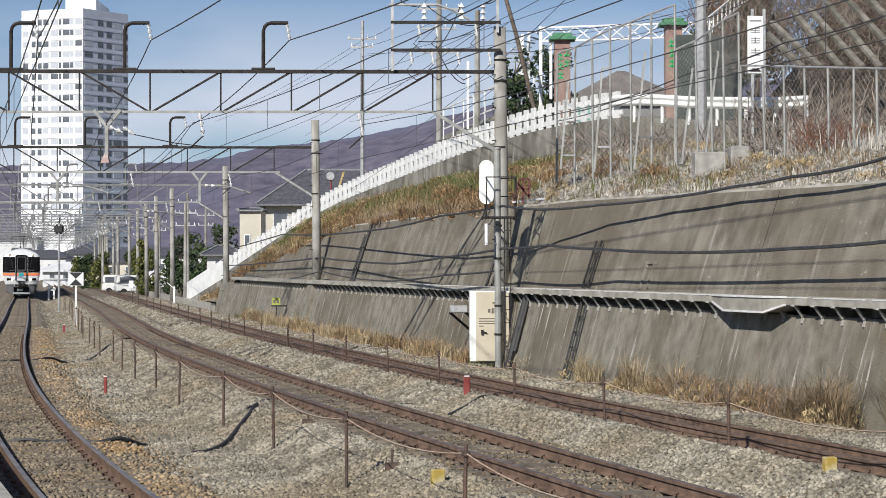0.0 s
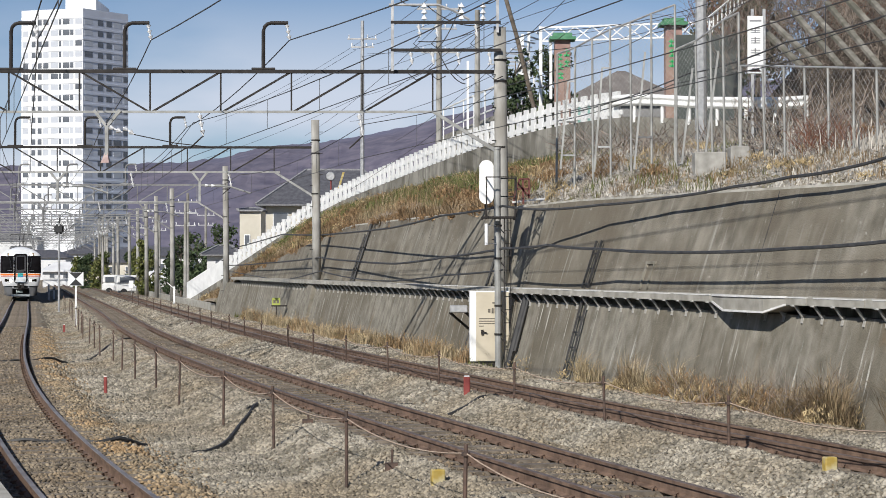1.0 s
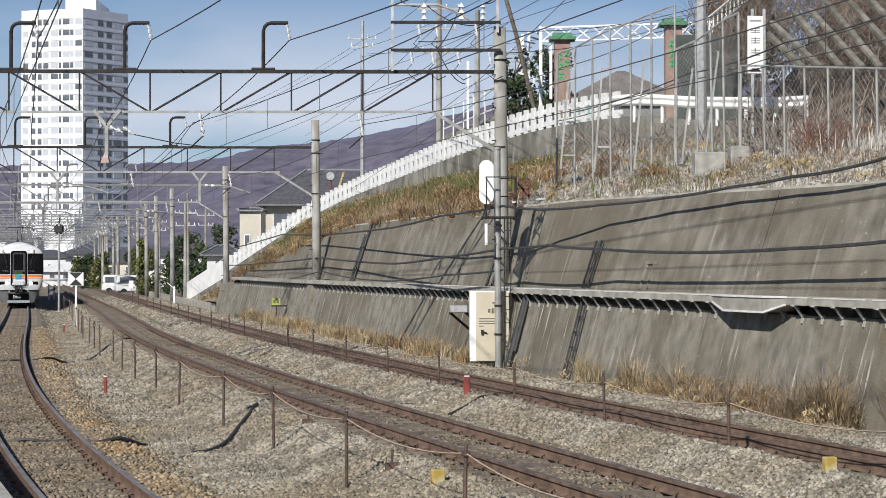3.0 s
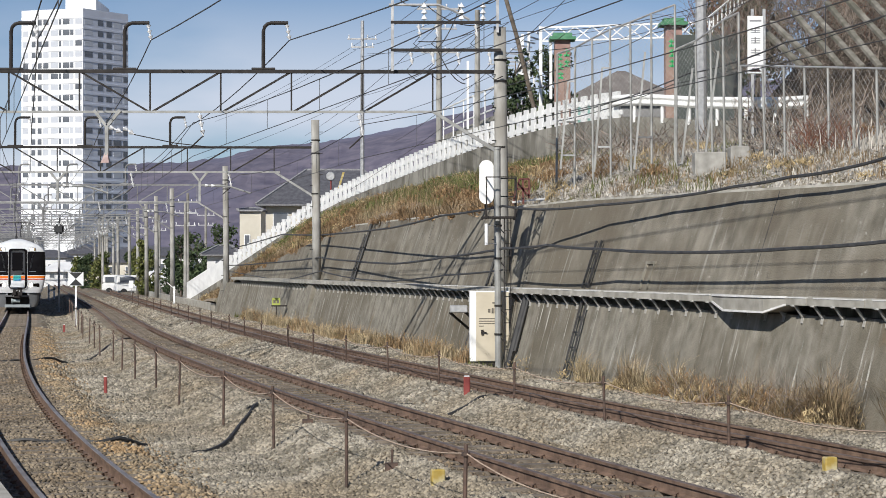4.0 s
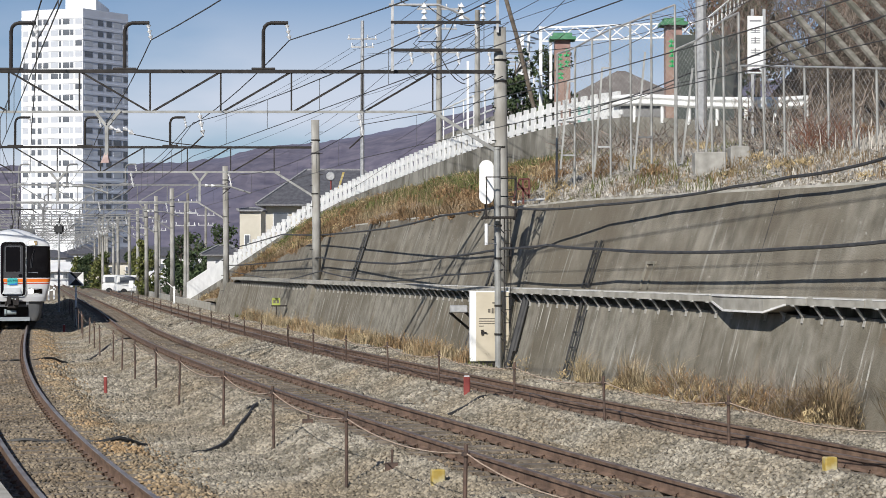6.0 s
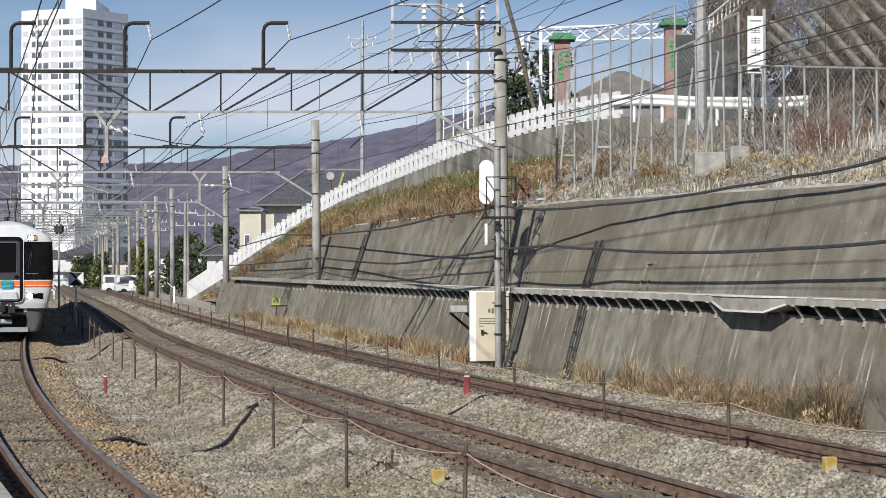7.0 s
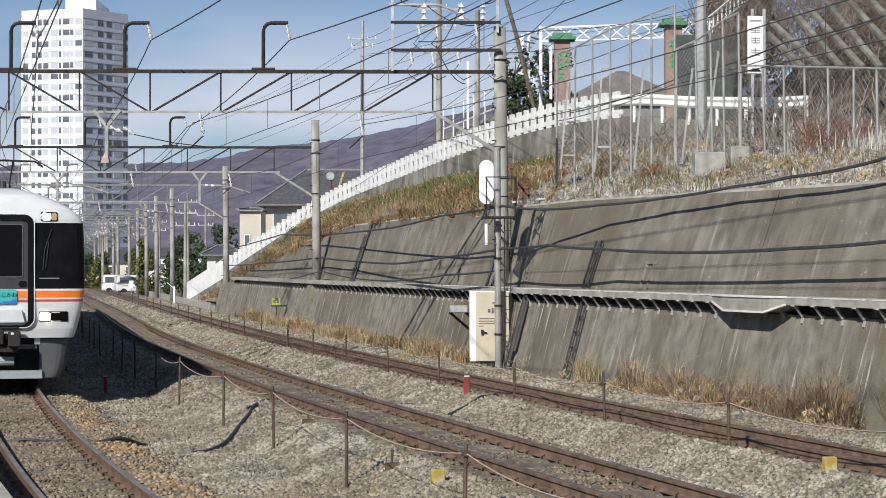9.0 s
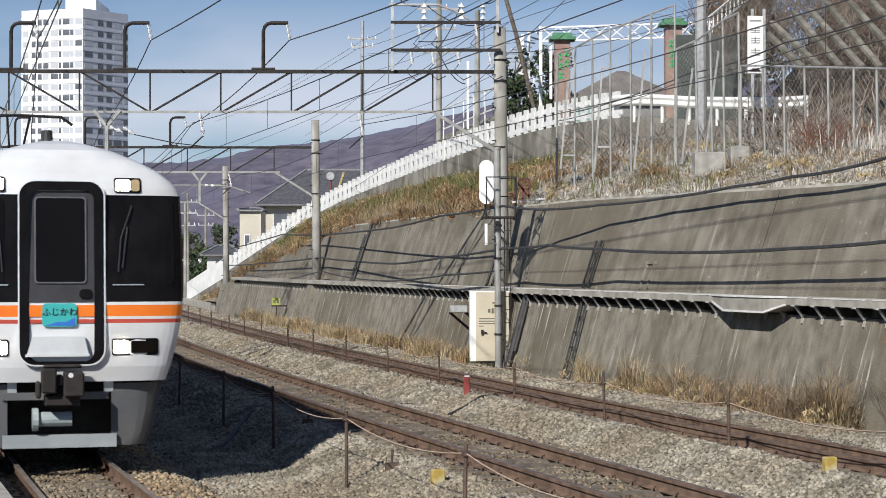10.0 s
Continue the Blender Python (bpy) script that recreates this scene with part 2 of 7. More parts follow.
# ---- tracks ----
SLEEPERS = {}
RAIL = [(-0.0625, -0.153), (0.0625, -0.153), (0.0625, -0.142), (0.012, -0.122), (0.008, -0.05), (0.0325, -0.04), (0.0325, -0.006),
        (0.026, 0.0), (-0.026, 0.0), (-0.0325, -0.006), (-0.0325, -0.04), (-0.008, -0.05), (-0.012, -0.122), (-0.0625, -0.142)]


def track(line, zt, label, top, first, last, cant=0.0):
    tr = thing("railway_track", label, "railway track", "tracks")
    dd = steps(first, last, 0.8, 4.0)
    for s in (-1, 1):
        bm = bmesh.new()
        prof = [(o + s * 0.566, z + zt - s * cant) for o, z in RAIL]
        rings = sweep(bm, line, prof, dd)
        bm.faces.ensure_lookup_table()
        for f in bm.faces:
            if all(abs(v.co.z - zt + s * cant) < 0.007 for v in f.verts):
                f.material_index = 1
        part("rail", bm, [M_RUST, top], tr, "worn steel running rail with rusty sides")
    sl = bmesh.new()
    box(sl, (-1.0, -0.11, -0.33), (1.0, 0.11, -0.15))
    for v in sl.verts:
        if v.co.z > -0.2:
            v.co.y *= 0.8
    first_sl = part("sleeper", sl, M_SLEEPER, tr)
    clips = bmesh.new()
    d, n = first + 0.3, 0
    while d < 150:
        m = pose(*line.at(d, 0, zt), rz=math.degrees(line.turn(d))) @ Matrix.Rotation(math.atan2(cant, 0.566), 4, "Y")
        if n == 0:
            ob = first_sl
        elif n < 230:
            ob = new("sleeper", first_sl.data)
            ob.parent = tr
        ob.matrix_basis = m
        SLEEPERS.setdefault(line, []).append(d)
        if d < 75:
            for s in (-1, 1):
                for q in (-1, 1):
                    box(clips, (s * 0.566 + q * 0.088 - 0.022, -0.025, -0.16), (s * 0.566 + q * 0.088 + 0.022, 0.025, -0.118), m)
                    bar(clips, m @ Vector((s * 0.566 + q * 0.13, -0.06, -0.125)), m @ Vector((s * 0.566 + q * 0.05, 0.05, -0.115)), 0.018)
        d += 0.61 * math.cos(line.turn(d))
        n += 1
    c = part("rail_clip", clips, M_RUST, tr, "dark spring clips on the sleepers")
    c["kind"] = "stuff"
    return tr


track(T1, 0.0, "curved main-line track with polished rails on ballast", M_RAILTOP, 4, 420)
track(T2, Z2, "rusty siding track on raised grey ballast", M_RAILDULL, 4, 420)
track(T3, Z3, "rusty canted track at the foot of the retaining wall", M_RAILDULL, 4, 420, CANT3)


# ---- retaining wall in two tiers ----
def wall_top(d):
    return 3.8 + 0.2 * min(max((d - 32) / 14, 0), 1) if d < 74 else (max(1.9, 4.0 - (d - 74) * 0.066) if d < 106 else 1.9 - (d - 106) * 0.25)


dw = steps(6, 112, 1.0, 2.0)
bm = bmesh.new()
sweep(bm, T3, [(WALL - 0.03, -0.6), (WALL + 0.555, 1.61), (WALL + 1.05, 1.60), (WALL + 1.05, 1.76), (WALL + 1.4, 1.76), (WALL + 1.4, -0.6)], dw)
lower = tagged(part("retaining_wall_lower", bm, M_CONC), "grey stained battered concrete retaining wall, lower tier", "retaining wall", kind="structure")
bm = bmesh.new()
sweep(bm, T3, lambda d: [(WALL + 0.74, 1.765), (WALL + 0.66 + (wall_top(d) - 1.5) * 0.33, wall_top(d)), (WALL + 1.1 + (wall_top(d) - 1.5) * 0.33, wall_top(d)), (WALL + 1.4, 1.765)], dw)
upper = tagged(part("retaining_wall_upper", bm, M_CONCU), "grey stained battered concrete retaining wall, upper tier", "retaining wall", kind="structure")


# ---- cable trough on brackets along the wall's ledge ----
M_TROUGH = mat("trough_concrete", (0.27, 0.255, 0.215), (0.43, 0.41, 0.36), 0.9, 2.5, 6, 0.3, rand=0.1)
M_CREAM = mat("cream_paint", (0.50, 0.44, 0.33), (0.58, 0.52, 0.40), 0.6, 2.0, 5)
trough = thing("cable_trough", "long pale concrete cable trough on steel brackets along the wall", "cable trough")
O_SH = WALL + 0.36
GAPS = ((32.16, 35.1),)
d = 12.0
while d < 104:
    step = 1.94
    if not any(a - 0.1 < d + q < b + 0.1 for a, b in GAPS for q in (0.0, 0.97, 1.94)):
        bm = bmesh.new()
        sweep(bm, T3, [(O_SH - 0.02, 1.78), (O_SH - 0.02, 1.90), (O_SH + 0.40, 1.92), (O_SH + 0.40, 1.78)], [d + 0.012, d + step / 2, d + step - 0.012])
        part("trough_cover", bm, M_TROUGH, trough)
    d += step
brk = bmesh.new()
bar(brk, (0.02, 0, 1.775), (0.155, 0, 1.59), 0.05, 0.035)
bar(brk, (0.185, 0, 1.63), (0.145, 0, 1.48), 0.05, 0.02)
box(brk, (-0.03, -0.06, 1.76), (0.02, 0.06, 1.79))
bracket = None
d = 13.0
while d < 102:
    m = pose(*T3.at(d, O_SH), rz=math.degrees(T3.turn(d)))
    if bracket is None:
        bracket = part("bracket", brk, mat("limed_bracket", (0.26, 0.25, 0.23), (0.46, 0.45, 0.42), 0.8, 9.0, 4), trough, "pale lime-stained bracket")
        ob = bracket
    else:
        ob = new("bracket", bracket.data)
        ob.parent = trough
    ob.matrix_basis = m
    d += 0.70 if d < 60 else 0.9
# wider bay, deeper and set further out
BAY = (32.16, 32.68, 34.31, 35.15)
bay = bmesh.new()


def bay_out(d):
    return 0.16 * float(np.interp(d, BAY, (0, 1, 1, 0)))


def bay_profile(d):
    f = bay_out(d)
    return [(O_SH - 0.02 - f, 1.78 - f * 0.85), (O_SH - 0.02 - f, 1.905), (O_SH + 0.40, 1.915), (O_SH + 0.40, 1.78 - f * 0.85)]


sweep(bay, T3, bay_profile, BAY)
part("trough_bay", bay, M_TROUGH, trough, "wider concrete bay set forward")
M_RIM = mat("pale_trough_edge", (0.58, 0.57, 0.54), (0.72, 0.71, 0.68), 0.8, 6.0, 4)
for da, db in ((31.42, BAY[0] - 0.01), (BAY[3] + 0.01, 35.27)):
    bm = bmesh.new()
    sweep(bm, T3, [(O_SH - 0.02, 1.78), (O_SH - 0.02, 1.90), (O_SH + 0.40, 1.92), (O_SH + 0.40, 1.78)], [da, db])
    part("trough_cover", bm, M_TROUGH, trough)
for zr in (0, 1):
    bm = bmesh.new()
    sweep(bm, T3, lambda d: [(O_SH - 0.02 - bay_out(d) + q, (1.905 if zr else 1.78 - bay_out(d) * 0.85) + z) for q, z in ((-0.02, -0.015), (-0.02, 0.02), (0.03, 0.02), (0.03, -0.015))], BAY)
    part("bay_rim", bm, M_RIM, trough, "thin pale rim of the bay")
d = 12.0
while d < 60:
    if not any(p - 0.1 < d < q + 0.1 for p, q in GAPS):
        bm = bmesh.new()
        sweep(bm, T3, [(O_SH - 0.026, 1.895), (O_SH - 0.026, 1.915), (O_SH + 0.02, 1.915), (O_SH + 0.02, 1.895)], [d + 0.03, d + 0.9, d + 1.7])
        part("cover_edge", bm, M_RIM, trough, "thin pale strip along the cover's edge")
    d += 1.94

# ---- hill, road and its wall ----
ROADL = [((22, 30, 6.8), 0.5, 14), ((14.5, 58, 7.2), 0.6, 26), ((12.3, 67, 7.4), 0.7, 34), ((9.5, 71, 7.7), 0.9, 40), ((6.4, 74, 8.0), 1.3, 48),
         ((2.8, 84, 7.9), 1.5, 60), ((-2.5, 103, 7.0), 0.9, 78), ((-7.55, 118, 5.6), 0.4, 95), ((-14.6, 133, 2.1), 1.6, 107), ((-18.2, 140, 0.3), 0.9, 112)]


def along(u):
    """Point of the road's edge, height of the wall under it, distance of the railway wall opposite; u from 0 to 9."""
    i = min(int(u), 8)
    f = u - i
    (p, h, a), (q, k, b) = ROADL[i], ROADL[i + 1]
    j, l = ROADL[max(i - 1, 0)][0], ROADL[min(i + 2, 9)][0]
    out = []
    for c in range(3):
        m0, m1 = (q[c] - j[c]) / 2, (l[c] - p[c]) / 2
        out.append((2 * f ** 3 - 3 * f ** 2 + 1) * p[c] + (f ** 3 - 2 * f ** 2 + f) * m0 + (-2 * f ** 3 + 3 * f ** 2) * q[c] + (f ** 3 - f ** 2) * m1)
    return Vector(out), h + (k - h) * f, a + (b - a) * f


def slope_point(u, v):
    p, h, a = along(u)
    t = wall_top(a)
    q = T3.at(a, WALL + 1.05 + (t - 1.5) * 0.33, t - 0.06)
    e = p - Vector((0, 0, h))
    r = q.lerp(e, v)
    r.z += 0.35 * math.sin(v * math.pi) + 0.12 * noise.noise(r * 0.6) * math.sin(v * math.pi)
    return r


M_SLOPE = mat("dry_slope", (0.16, 0.12, 0.075), (0.30, 0.25, 0.19), 1.0, 2.2, 8, 0.8, 5.0, c3=(0.13, 0.13, 0.05), scale3=0.12)
bm = bmesh.new()
g = [[bm.verts.new(slope_point(i / 12, j / 14)) for j in range(15)] for i in range(109)]
for a, b in zip(g, g[1:]):
    for j in range(14):
        bm.faces.new((a[j], a[j + 1], b[j + 1], b[j]))
tagged(part("hillside_slope", bm, M_SLOPE, smooth=True), "slope of dry brown grass and earth above the wall", "slope", kind="structure")

M_ROADWALL = mat("road_wall_concrete", (0.16, 0.152, 0.127), (0.30, 0.285, 0.245), 0.95, 1.3, 10, 0.5, 12.0, c3=(0.10, 0.092, 0.072), scale3=0.6, stretch=(1, 1, 0.6), lo=0.38, hi=0.62,
                 streak=(((0.075, 0.068, 0.052), (1.6, 1.6, 0.16), 0.48, 0.62), ((0.40, 0.385, 0.34), (2.6, 2.6, 0.22), 0.57, 0.68)))
M_ASPH = mat("asphalt", (0.045, 0.045, 0.047), (0.07, 0.07, 0.07), 0.9, 20.0, 5, 0.2)


def road_frame(u):
    p, h, a = along(u)
    q, _, _ = along(min(u + 0.02, 9))
    o, _, _ = along(max(u - 0.02, 0))
    t = (q - o).normalized()
    n = Vector((t.y, -t.x, 0)).normalized()
    return p, t, n, h


bm = bmesh.new()
rg = []
for i in range(109):
    p, t, n, h = road_frame(i / 12)
    rg.append([bm.verts.new(v) for v in (p - Vector((0, 0, h + 0.6)) - n * 0.08, p, p + n * 0.35, p + n * 0.35 - Vector((0, 0, h + 0.6)))])
for a, b in zip(rg, rg[1:]):
    for j in range(3):
        bm.faces.new((a[j], a[j + 1], b[j + 1], b[j]))
tagged(part("road_wall", bm, M_ROADWALL), "weathered concrete wall carrying the climbing road", "retaining wall", kind="structure")
bm = bmesh.new()
rg = []
for i in range(109):
    p, t, n, h = road_frame(i / 12)
    rg.append([bm.verts.new(p + n * o - Vector((0, 0, 0.12 if o < 7 else 0.12 - 0.3 * (o > 8)))) for o in (0.3, 3, 6.5)])
for a, b in zip(rg, rg[1:]):
    for j in range(2):
        bm.faces.new((a[j], a[j + 1], b[j + 1], b[j]))
tagged(part("hill_road", bm, M_ASPH), "grey asphalt road climbing the hill", "road", kind="structure")

# hill behind the road
bm = bmesh.new()
rg = []
for i in range(0, 85, 3):
    u = i / 12
    p, t, n, h = road_frame(u)
    row = []
    for o, z in ((6.4, -0.2), (9, 1.2), (12, 3.6), (18, 9.0), (26, 15.0), (40, 20.0), (70, 26.0)):
        k = max(0.0, min(1.0, (4.8 - u) / 1.6))
        q = p + n * o
        q.z = p.z + z * k - (0.25 * o * (1 - k) if u > 4.5 else 0)
        q.z = max(q.z, -1) + noise.noise(q * 0.2) * 0.5 * k
        row.append(bm.verts.new(q))
    rg.append(row)
for a, b in zip(rg, rg[1:]):
    for j in range(6):
        bm.faces.new((a[j], a[j + 1], b[j + 1], b[j]))
tagged(part("hill_behind_road", bm, mat("brushy_earth", (0.08, 0.062, 0.045), (0.17, 0.135, 0.10), 1.0, 1.5, 8, 0.8, 4.0), smooth=True), "dark brushy hillside behind the road", "hill", kind="structure")

# white concrete balustrade beside the road
M_BALUST = mat("balustrade_white", (0.70, 0.70, 0.68), (0.82, 0.82, 0.80), 0.6, 1.5, 5, 0.1, rand=0.04)
bal = thing("road_balustrade", "white precast balustrade of upright panels beside the climbing road", "balustrade")
mesh_bal = None
pts = [road_frame(4.0 + i * 0.005)[0] for i in range(1001)]
acc, prev, marks = 0.0, pts[0], [0]
for i, p in enumerate(pts):
    acc += (p - prev).length
    prev = p
    if acc >= 0.85:
        marks.append(i)
        acc = 0.0
for i in marks:
    p, t, n, h = road_frame(4.0 + i * 0.005)
    if mesh_bal is None:
        bm = bmesh.new()
        box(bm, (-0.22, -0.045, -0.05), (0.22, 0.045, 1.0))
        for x in (-0.425, 0.22):
            box(bm, (x, -0.025, 0.12), (x + 0.205, 0.025, 0.30))
            box(bm, (x, -0.025, 0.62), (x + 0.205, 0.025, 0.82))
        ob = part("panel", bm, M_BALUST, bal)
        mesh_bal = ob.data
    else:
        ob = new("panel", mesh_bal)
        ob.parent = bal
    ob.matrix_basis = pose(p.x + n.x * 0.12, p.y + n.y * 0.12, p.z, rz=math.degrees(math.atan2(t.y, t.x)))

bm = bmesh.new()
fr = [road_frame(8.0 + i * 0.05) for i in range(20)]
rg = [[bm.verts.new(p + n * o + Vector((0, 0, z))) for o, z in ((-0.02, -0.3), (-0.02, 1.0), (0.28, 1.0), (0.28, -0.3))] for p, t, n, h in fr]
for a, b in zip(rg, rg[1:]):
    for j in range(3):
        bm.faces.new((a[j], a[j + 1], b[j + 1], b[j]))
part("parapet", bm, M_BALUST, bal, "solid white parapet at the lower end")

# guardrail on the bend
gr = thing("guardrail", "white steel guardrail on posts along the road bend", "guardrail")
bm = bmesh.new()
path = [road_frame(2.0 + i * 0.1) for i in range(21)]
prof = [(0.0, 0.42), (0.07, 0.49), (0.07, 0.53), (0.0, 0.60), (0.0, 0.64), (0.07, 0.71), (0.07, 0.76), (0.0, 0.84)]
rg = [[bm.verts.new(p - n * (0.05 + o) + Vector((0, 0, z))) for o, z in prof] for p, t, n, h in path]
for a, b in zip(rg, rg[1:]):
    for j in range(7):
        bm.faces.new((a[j], a[j + 1], b[j + 1], b[j]))
part("rail_beam", bm, M_WHITE, gr, "corrugated white beam")
for i in range(0, 21, 3):
    p, t, n, h = path[i]
    bm = bmesh.new()
    tube(bm, [p + n * 0.03 - Vector((0, 0, 0.2)), p + n * 0.03 + Vector((0, 0, 0.84))], 0.07, 10)
    part("post", bm, M_WHITE, gr)

# ---- catenary portals ----
def insulator(bm, a, b, r=0.06, n=4, mi=1):
    a, b = Vector(a), Vector(b)
    tube(bm, [a, b], 0.02, 5, mi=mi)
    for i in range(n):
        f = (i + 0.5) / n
        w = (b - a) / n * 0.25
        c = a.lerp(b, f)
        tube(bm, [c - w, c + w], r, 8, r * 0.45, mi=mi)


def portal(x, y, left, base, detail=True, k=1.0):
    """A mast and its beam; k: how much larger than the usual portal."""
    steel, zinc = (M_DARKSTEEL, M_CHORD) if y < 90 else (M_FARSTEEL, M_FARSTEEL)
    def up(z):
        return 2.4 + (z - 2.4) * k

    po = thing("catenary_portal", "concrete mast with a dark steel truss beam over the tracks", "catenary mast", "catenary portals", at=(x, y, 0))
    bm = bmesh.new()
    tube(bm, [(0.02, 0, base), (0, 0, 4), (-0.05, 0, up(8.05))], 0.18, 16, 0.158)
    part("mast", bm, M_POLE, po, "tapered grey concrete mast", smooth=True)
    bm = bmesh.new()
    for z in (7.25, 6.75, 5.2):
        tube(bm, [(-0.03, 0, up(z)), (-0.03, 0, up(z) + 0.05)], 0.176, 14)
    part("clamp_band", bm, M_DARKSTEEL, po)["kind"] = "stuff"
    z, q = base + 1.0, 1
    while detail and y < 120 and z < up(7.6):
        w = bmesh.new()
        bar(w, (q * 0.13, -0.09, z), (q * 0.25, -0.14, z), 0.025)
        part("step_bolt", w, M_DARKSTEEL, po)
        z += 0.42
        q = -q
    top, low = bmesh.new(), bmesh.new()
    bar(top, (left, 0, up(7.02)), (-0.15, 0, up(7.0)), 0.09)
    bar(low, (left, 0, up(6.06)), (-1.4 * k, 0, up(6.06)), 0.06)
    part("top_chord", top, steel, po, "dark brown steel chord")
    part("bottom_chord", low, M_CHORD if y < 130 else zinc, po)
    x0 = -1.62 * k
    while x0 > left:
        w = bmesh.new()
        bar(w, (x0, 0, up(6.06)), (x0, 0, up(7.0)), 0.04)
        part("upright", w, steel, po)
        w = bmesh.new()
        if x0 > -8.2 * k:
            bar(w, (x0 - 1.60 * k, 0, up(6.07)), (x0 - 0.04, 0, up(6.98)), 0.05)
        else:
            bar(w, (x0 - 1.60 * k, 0, up(6.98)), (x0 - 0.04, 0, up(6.07)), 0.05)
        part("diagonal", w, steel, po)
        x0 -= 1.66 * k
    w = bmesh.new()
    bar(w, (-1.6 * k, 0, up(6.06)), (-0.1, 0, up(5.12)), 0.085)
    part("strut", w, M_CHORD if y < 130 else zinc, po)
    for ax in (-5.6 * k, -8.86 * k, -11.53 * k):
        if ax > left:
            w = bmesh.new()
            z = up(8.15)
            tube(w, [(ax, 0, up(7.05)), (ax, 0, z - 0.22), (ax + 0.03, 0, z - 0.1), (ax + 0.1, 0, z - 0.03), (ax + 0.2, 0, z), (ax + 0.58 * k, 0, z)], 0.048, 8)
            insulator(w, (ax + 0.55 * k, 0, z - 0.03), (ax + 0.62 * k, 0, z - 0.40 * k), 0.065, 3)
            tube(w, [(ax - 0.3, 0, up(7.06)), (ax + 0.3, 0, up(7.06))], 0.05, 6, mi=0)
            part("feeder_arm", w, [steel, M_INSUL], po, "hooked feeder arm with white insulator")
    for ax in (-3.35 * k, -7.1 * k):
        if ax > left:
            w = bmesh.new()
            insulator(w, (ax, 0, up(6.02)), (ax + 0.1, 0, up(5.5)), 0.07, 3)
            tube(w, [(ax + 0.1, 0, up(5.5)), (ax - 0.25, 0, up(5.2))], 0.02, 5)
            part("hanger", w, [M_DARKSTEEL, M_INSUL], po)
    if y > 60:
        for ax in (-4.6, -10.2):
            w = bmesh.new()
            bar(w, (ax - 0.3, 0, up(6.06)), (ax, 0, up(5.7)), 0.08)
            bar(w, (ax + 0.3, 0, up(6.06)), (ax, 0, up(5.7)), 0.08)
            bar(w, (ax, 0, up(5.72)), (ax, 0, up(4.95)), 0.09)
            part("drop_vee", w, zinc, po, "V-shaped drop bracket")
            w = bmesh.new()
            tube(w, [(ax, 0, up(5.55)), (ax + 1.2, 0, up(5.5)), (ax + 2.0, 0, up(5.25))], 0.035, 5)
            insulator(w, (ax + 0.15, 0, up(5.55)), (ax + 0.65, 0, up(5.53)), 0.07, 2)
            part("registration_arm", w, [zinc, M_INSUL], po)
    return po


K1, K2 = 1.088, 1.03
PORT = [(1.50, 50.5, -14.7, 1.70), (-4.99, 77.9, -17.5, 1.70), (-12.07, 110, -18, -0.3), (-19.3, 141, -18, -0.3), (-25.8, 172, -18, -0.3), (-32.2, 203, -18, -0.3),
        (-38.6, 235, -18, -0.3), (-45.5, 268, -18, -0.3), (-52, 300, -18, -0.3), (-59, 335, -18, -0.3), (-22.6, 156, -16, -0.3), (-29, 188, -16, -0.3), (-36, 219, -16, -0.3), (-42, 252, -16, -0.3), (-48.5, 284, -16, -0.3)]
for i, (x, y, l, b) in enumerate(PORT):
    portal(x, y, l, b, i < 4, (K1, K2)[i] if i < 2 else 1.0)

def up1(z):
    return 2.4 + (z - 2.4) * K1


# drop bracket in a V on the first portal, with registration arm
vb = thing("drop_bracket", "galvanised V-shaped drop bracket hanging from the beam", "bracket", at=(-8.6, 50.42, 0))
bm = bmesh.new()
bar(bm, (-0.30, 0, 6.42), (0.02, 0, 6.0), 0.08)
bar(bm, (0.36, 0, 6.42), (0.02, 0, 6.0), 0.08)
bar(bm, (0.02, 0, 6.03), (0.02, 0, 5.28), 0.09)
part("stem", bm, M_CHORD, vb)
for a, b in (((0.05, 6.0), (0.42, 5.86)), ((0.44, 5.98), (0.72, 5.80))):
    bm = bmesh.new()
    insulator(bm, (a[0], 0, a[1]), (b[0], 0, b[1]), 0.075, 2, 0)
    part("insulator", bm, M_INSUL, vb)
bm = bmesh.new()
tube(bm, [(0.7, 0, 5.8), (1.75, 0, 5.58), (2.85, 0, 5.45)], 0.013, 5)
part("registration_arm", bm, M_DARKSTEEL, vb)
bm = bmesh.new()
tube(bm, [(0.02, 0, 5.07), (0.02, 0, 5.40)], 0.16, 3, 0.03)
part("warning_plate", bm, mat("faded_red", (0.34, 0.24, 0.22), (0.44, 0.34, 0.31), 0.7, 6.0), vb, "faded red triangular plate")

# cross arms on the first mast
ca = thing("feeder_crossarms", "dark steel crossarms with insulators bolted to the mast", "crossarm", at=(1.47, 50.28, 0))
for z in (8.14, 7.49):
    bm = bmesh.new()
    bar(bm, (-2.8, 0, up1(z)), (0.0, 0, up1(z)), 0.075)
    part("crossarm", bm, M_DARKSTEEL, ca)
bm = bmesh.new()
bar(bm, (-2.76, 0, up1(7.0)), (-2.76, 0, up1(9.3)), 0.07)
bar(bm, (-0.08, 0, up1(7.9)), (-0.08, 0, up1(9.3)), 0.07)
part("mast_tube", bm, M_STEEL, ca)
bm = bmesh.new()
tube(bm, [(-2.85, 0, up1(8.55)), (-1.6, 0, up1(8.55)), (-1.2, 0, up1(8.42)), (-0.8, 0, up1(8.2))], 0.035, 6)
part("bent_arm", bm, M_STEEL, ca, "bent zinc support arm")
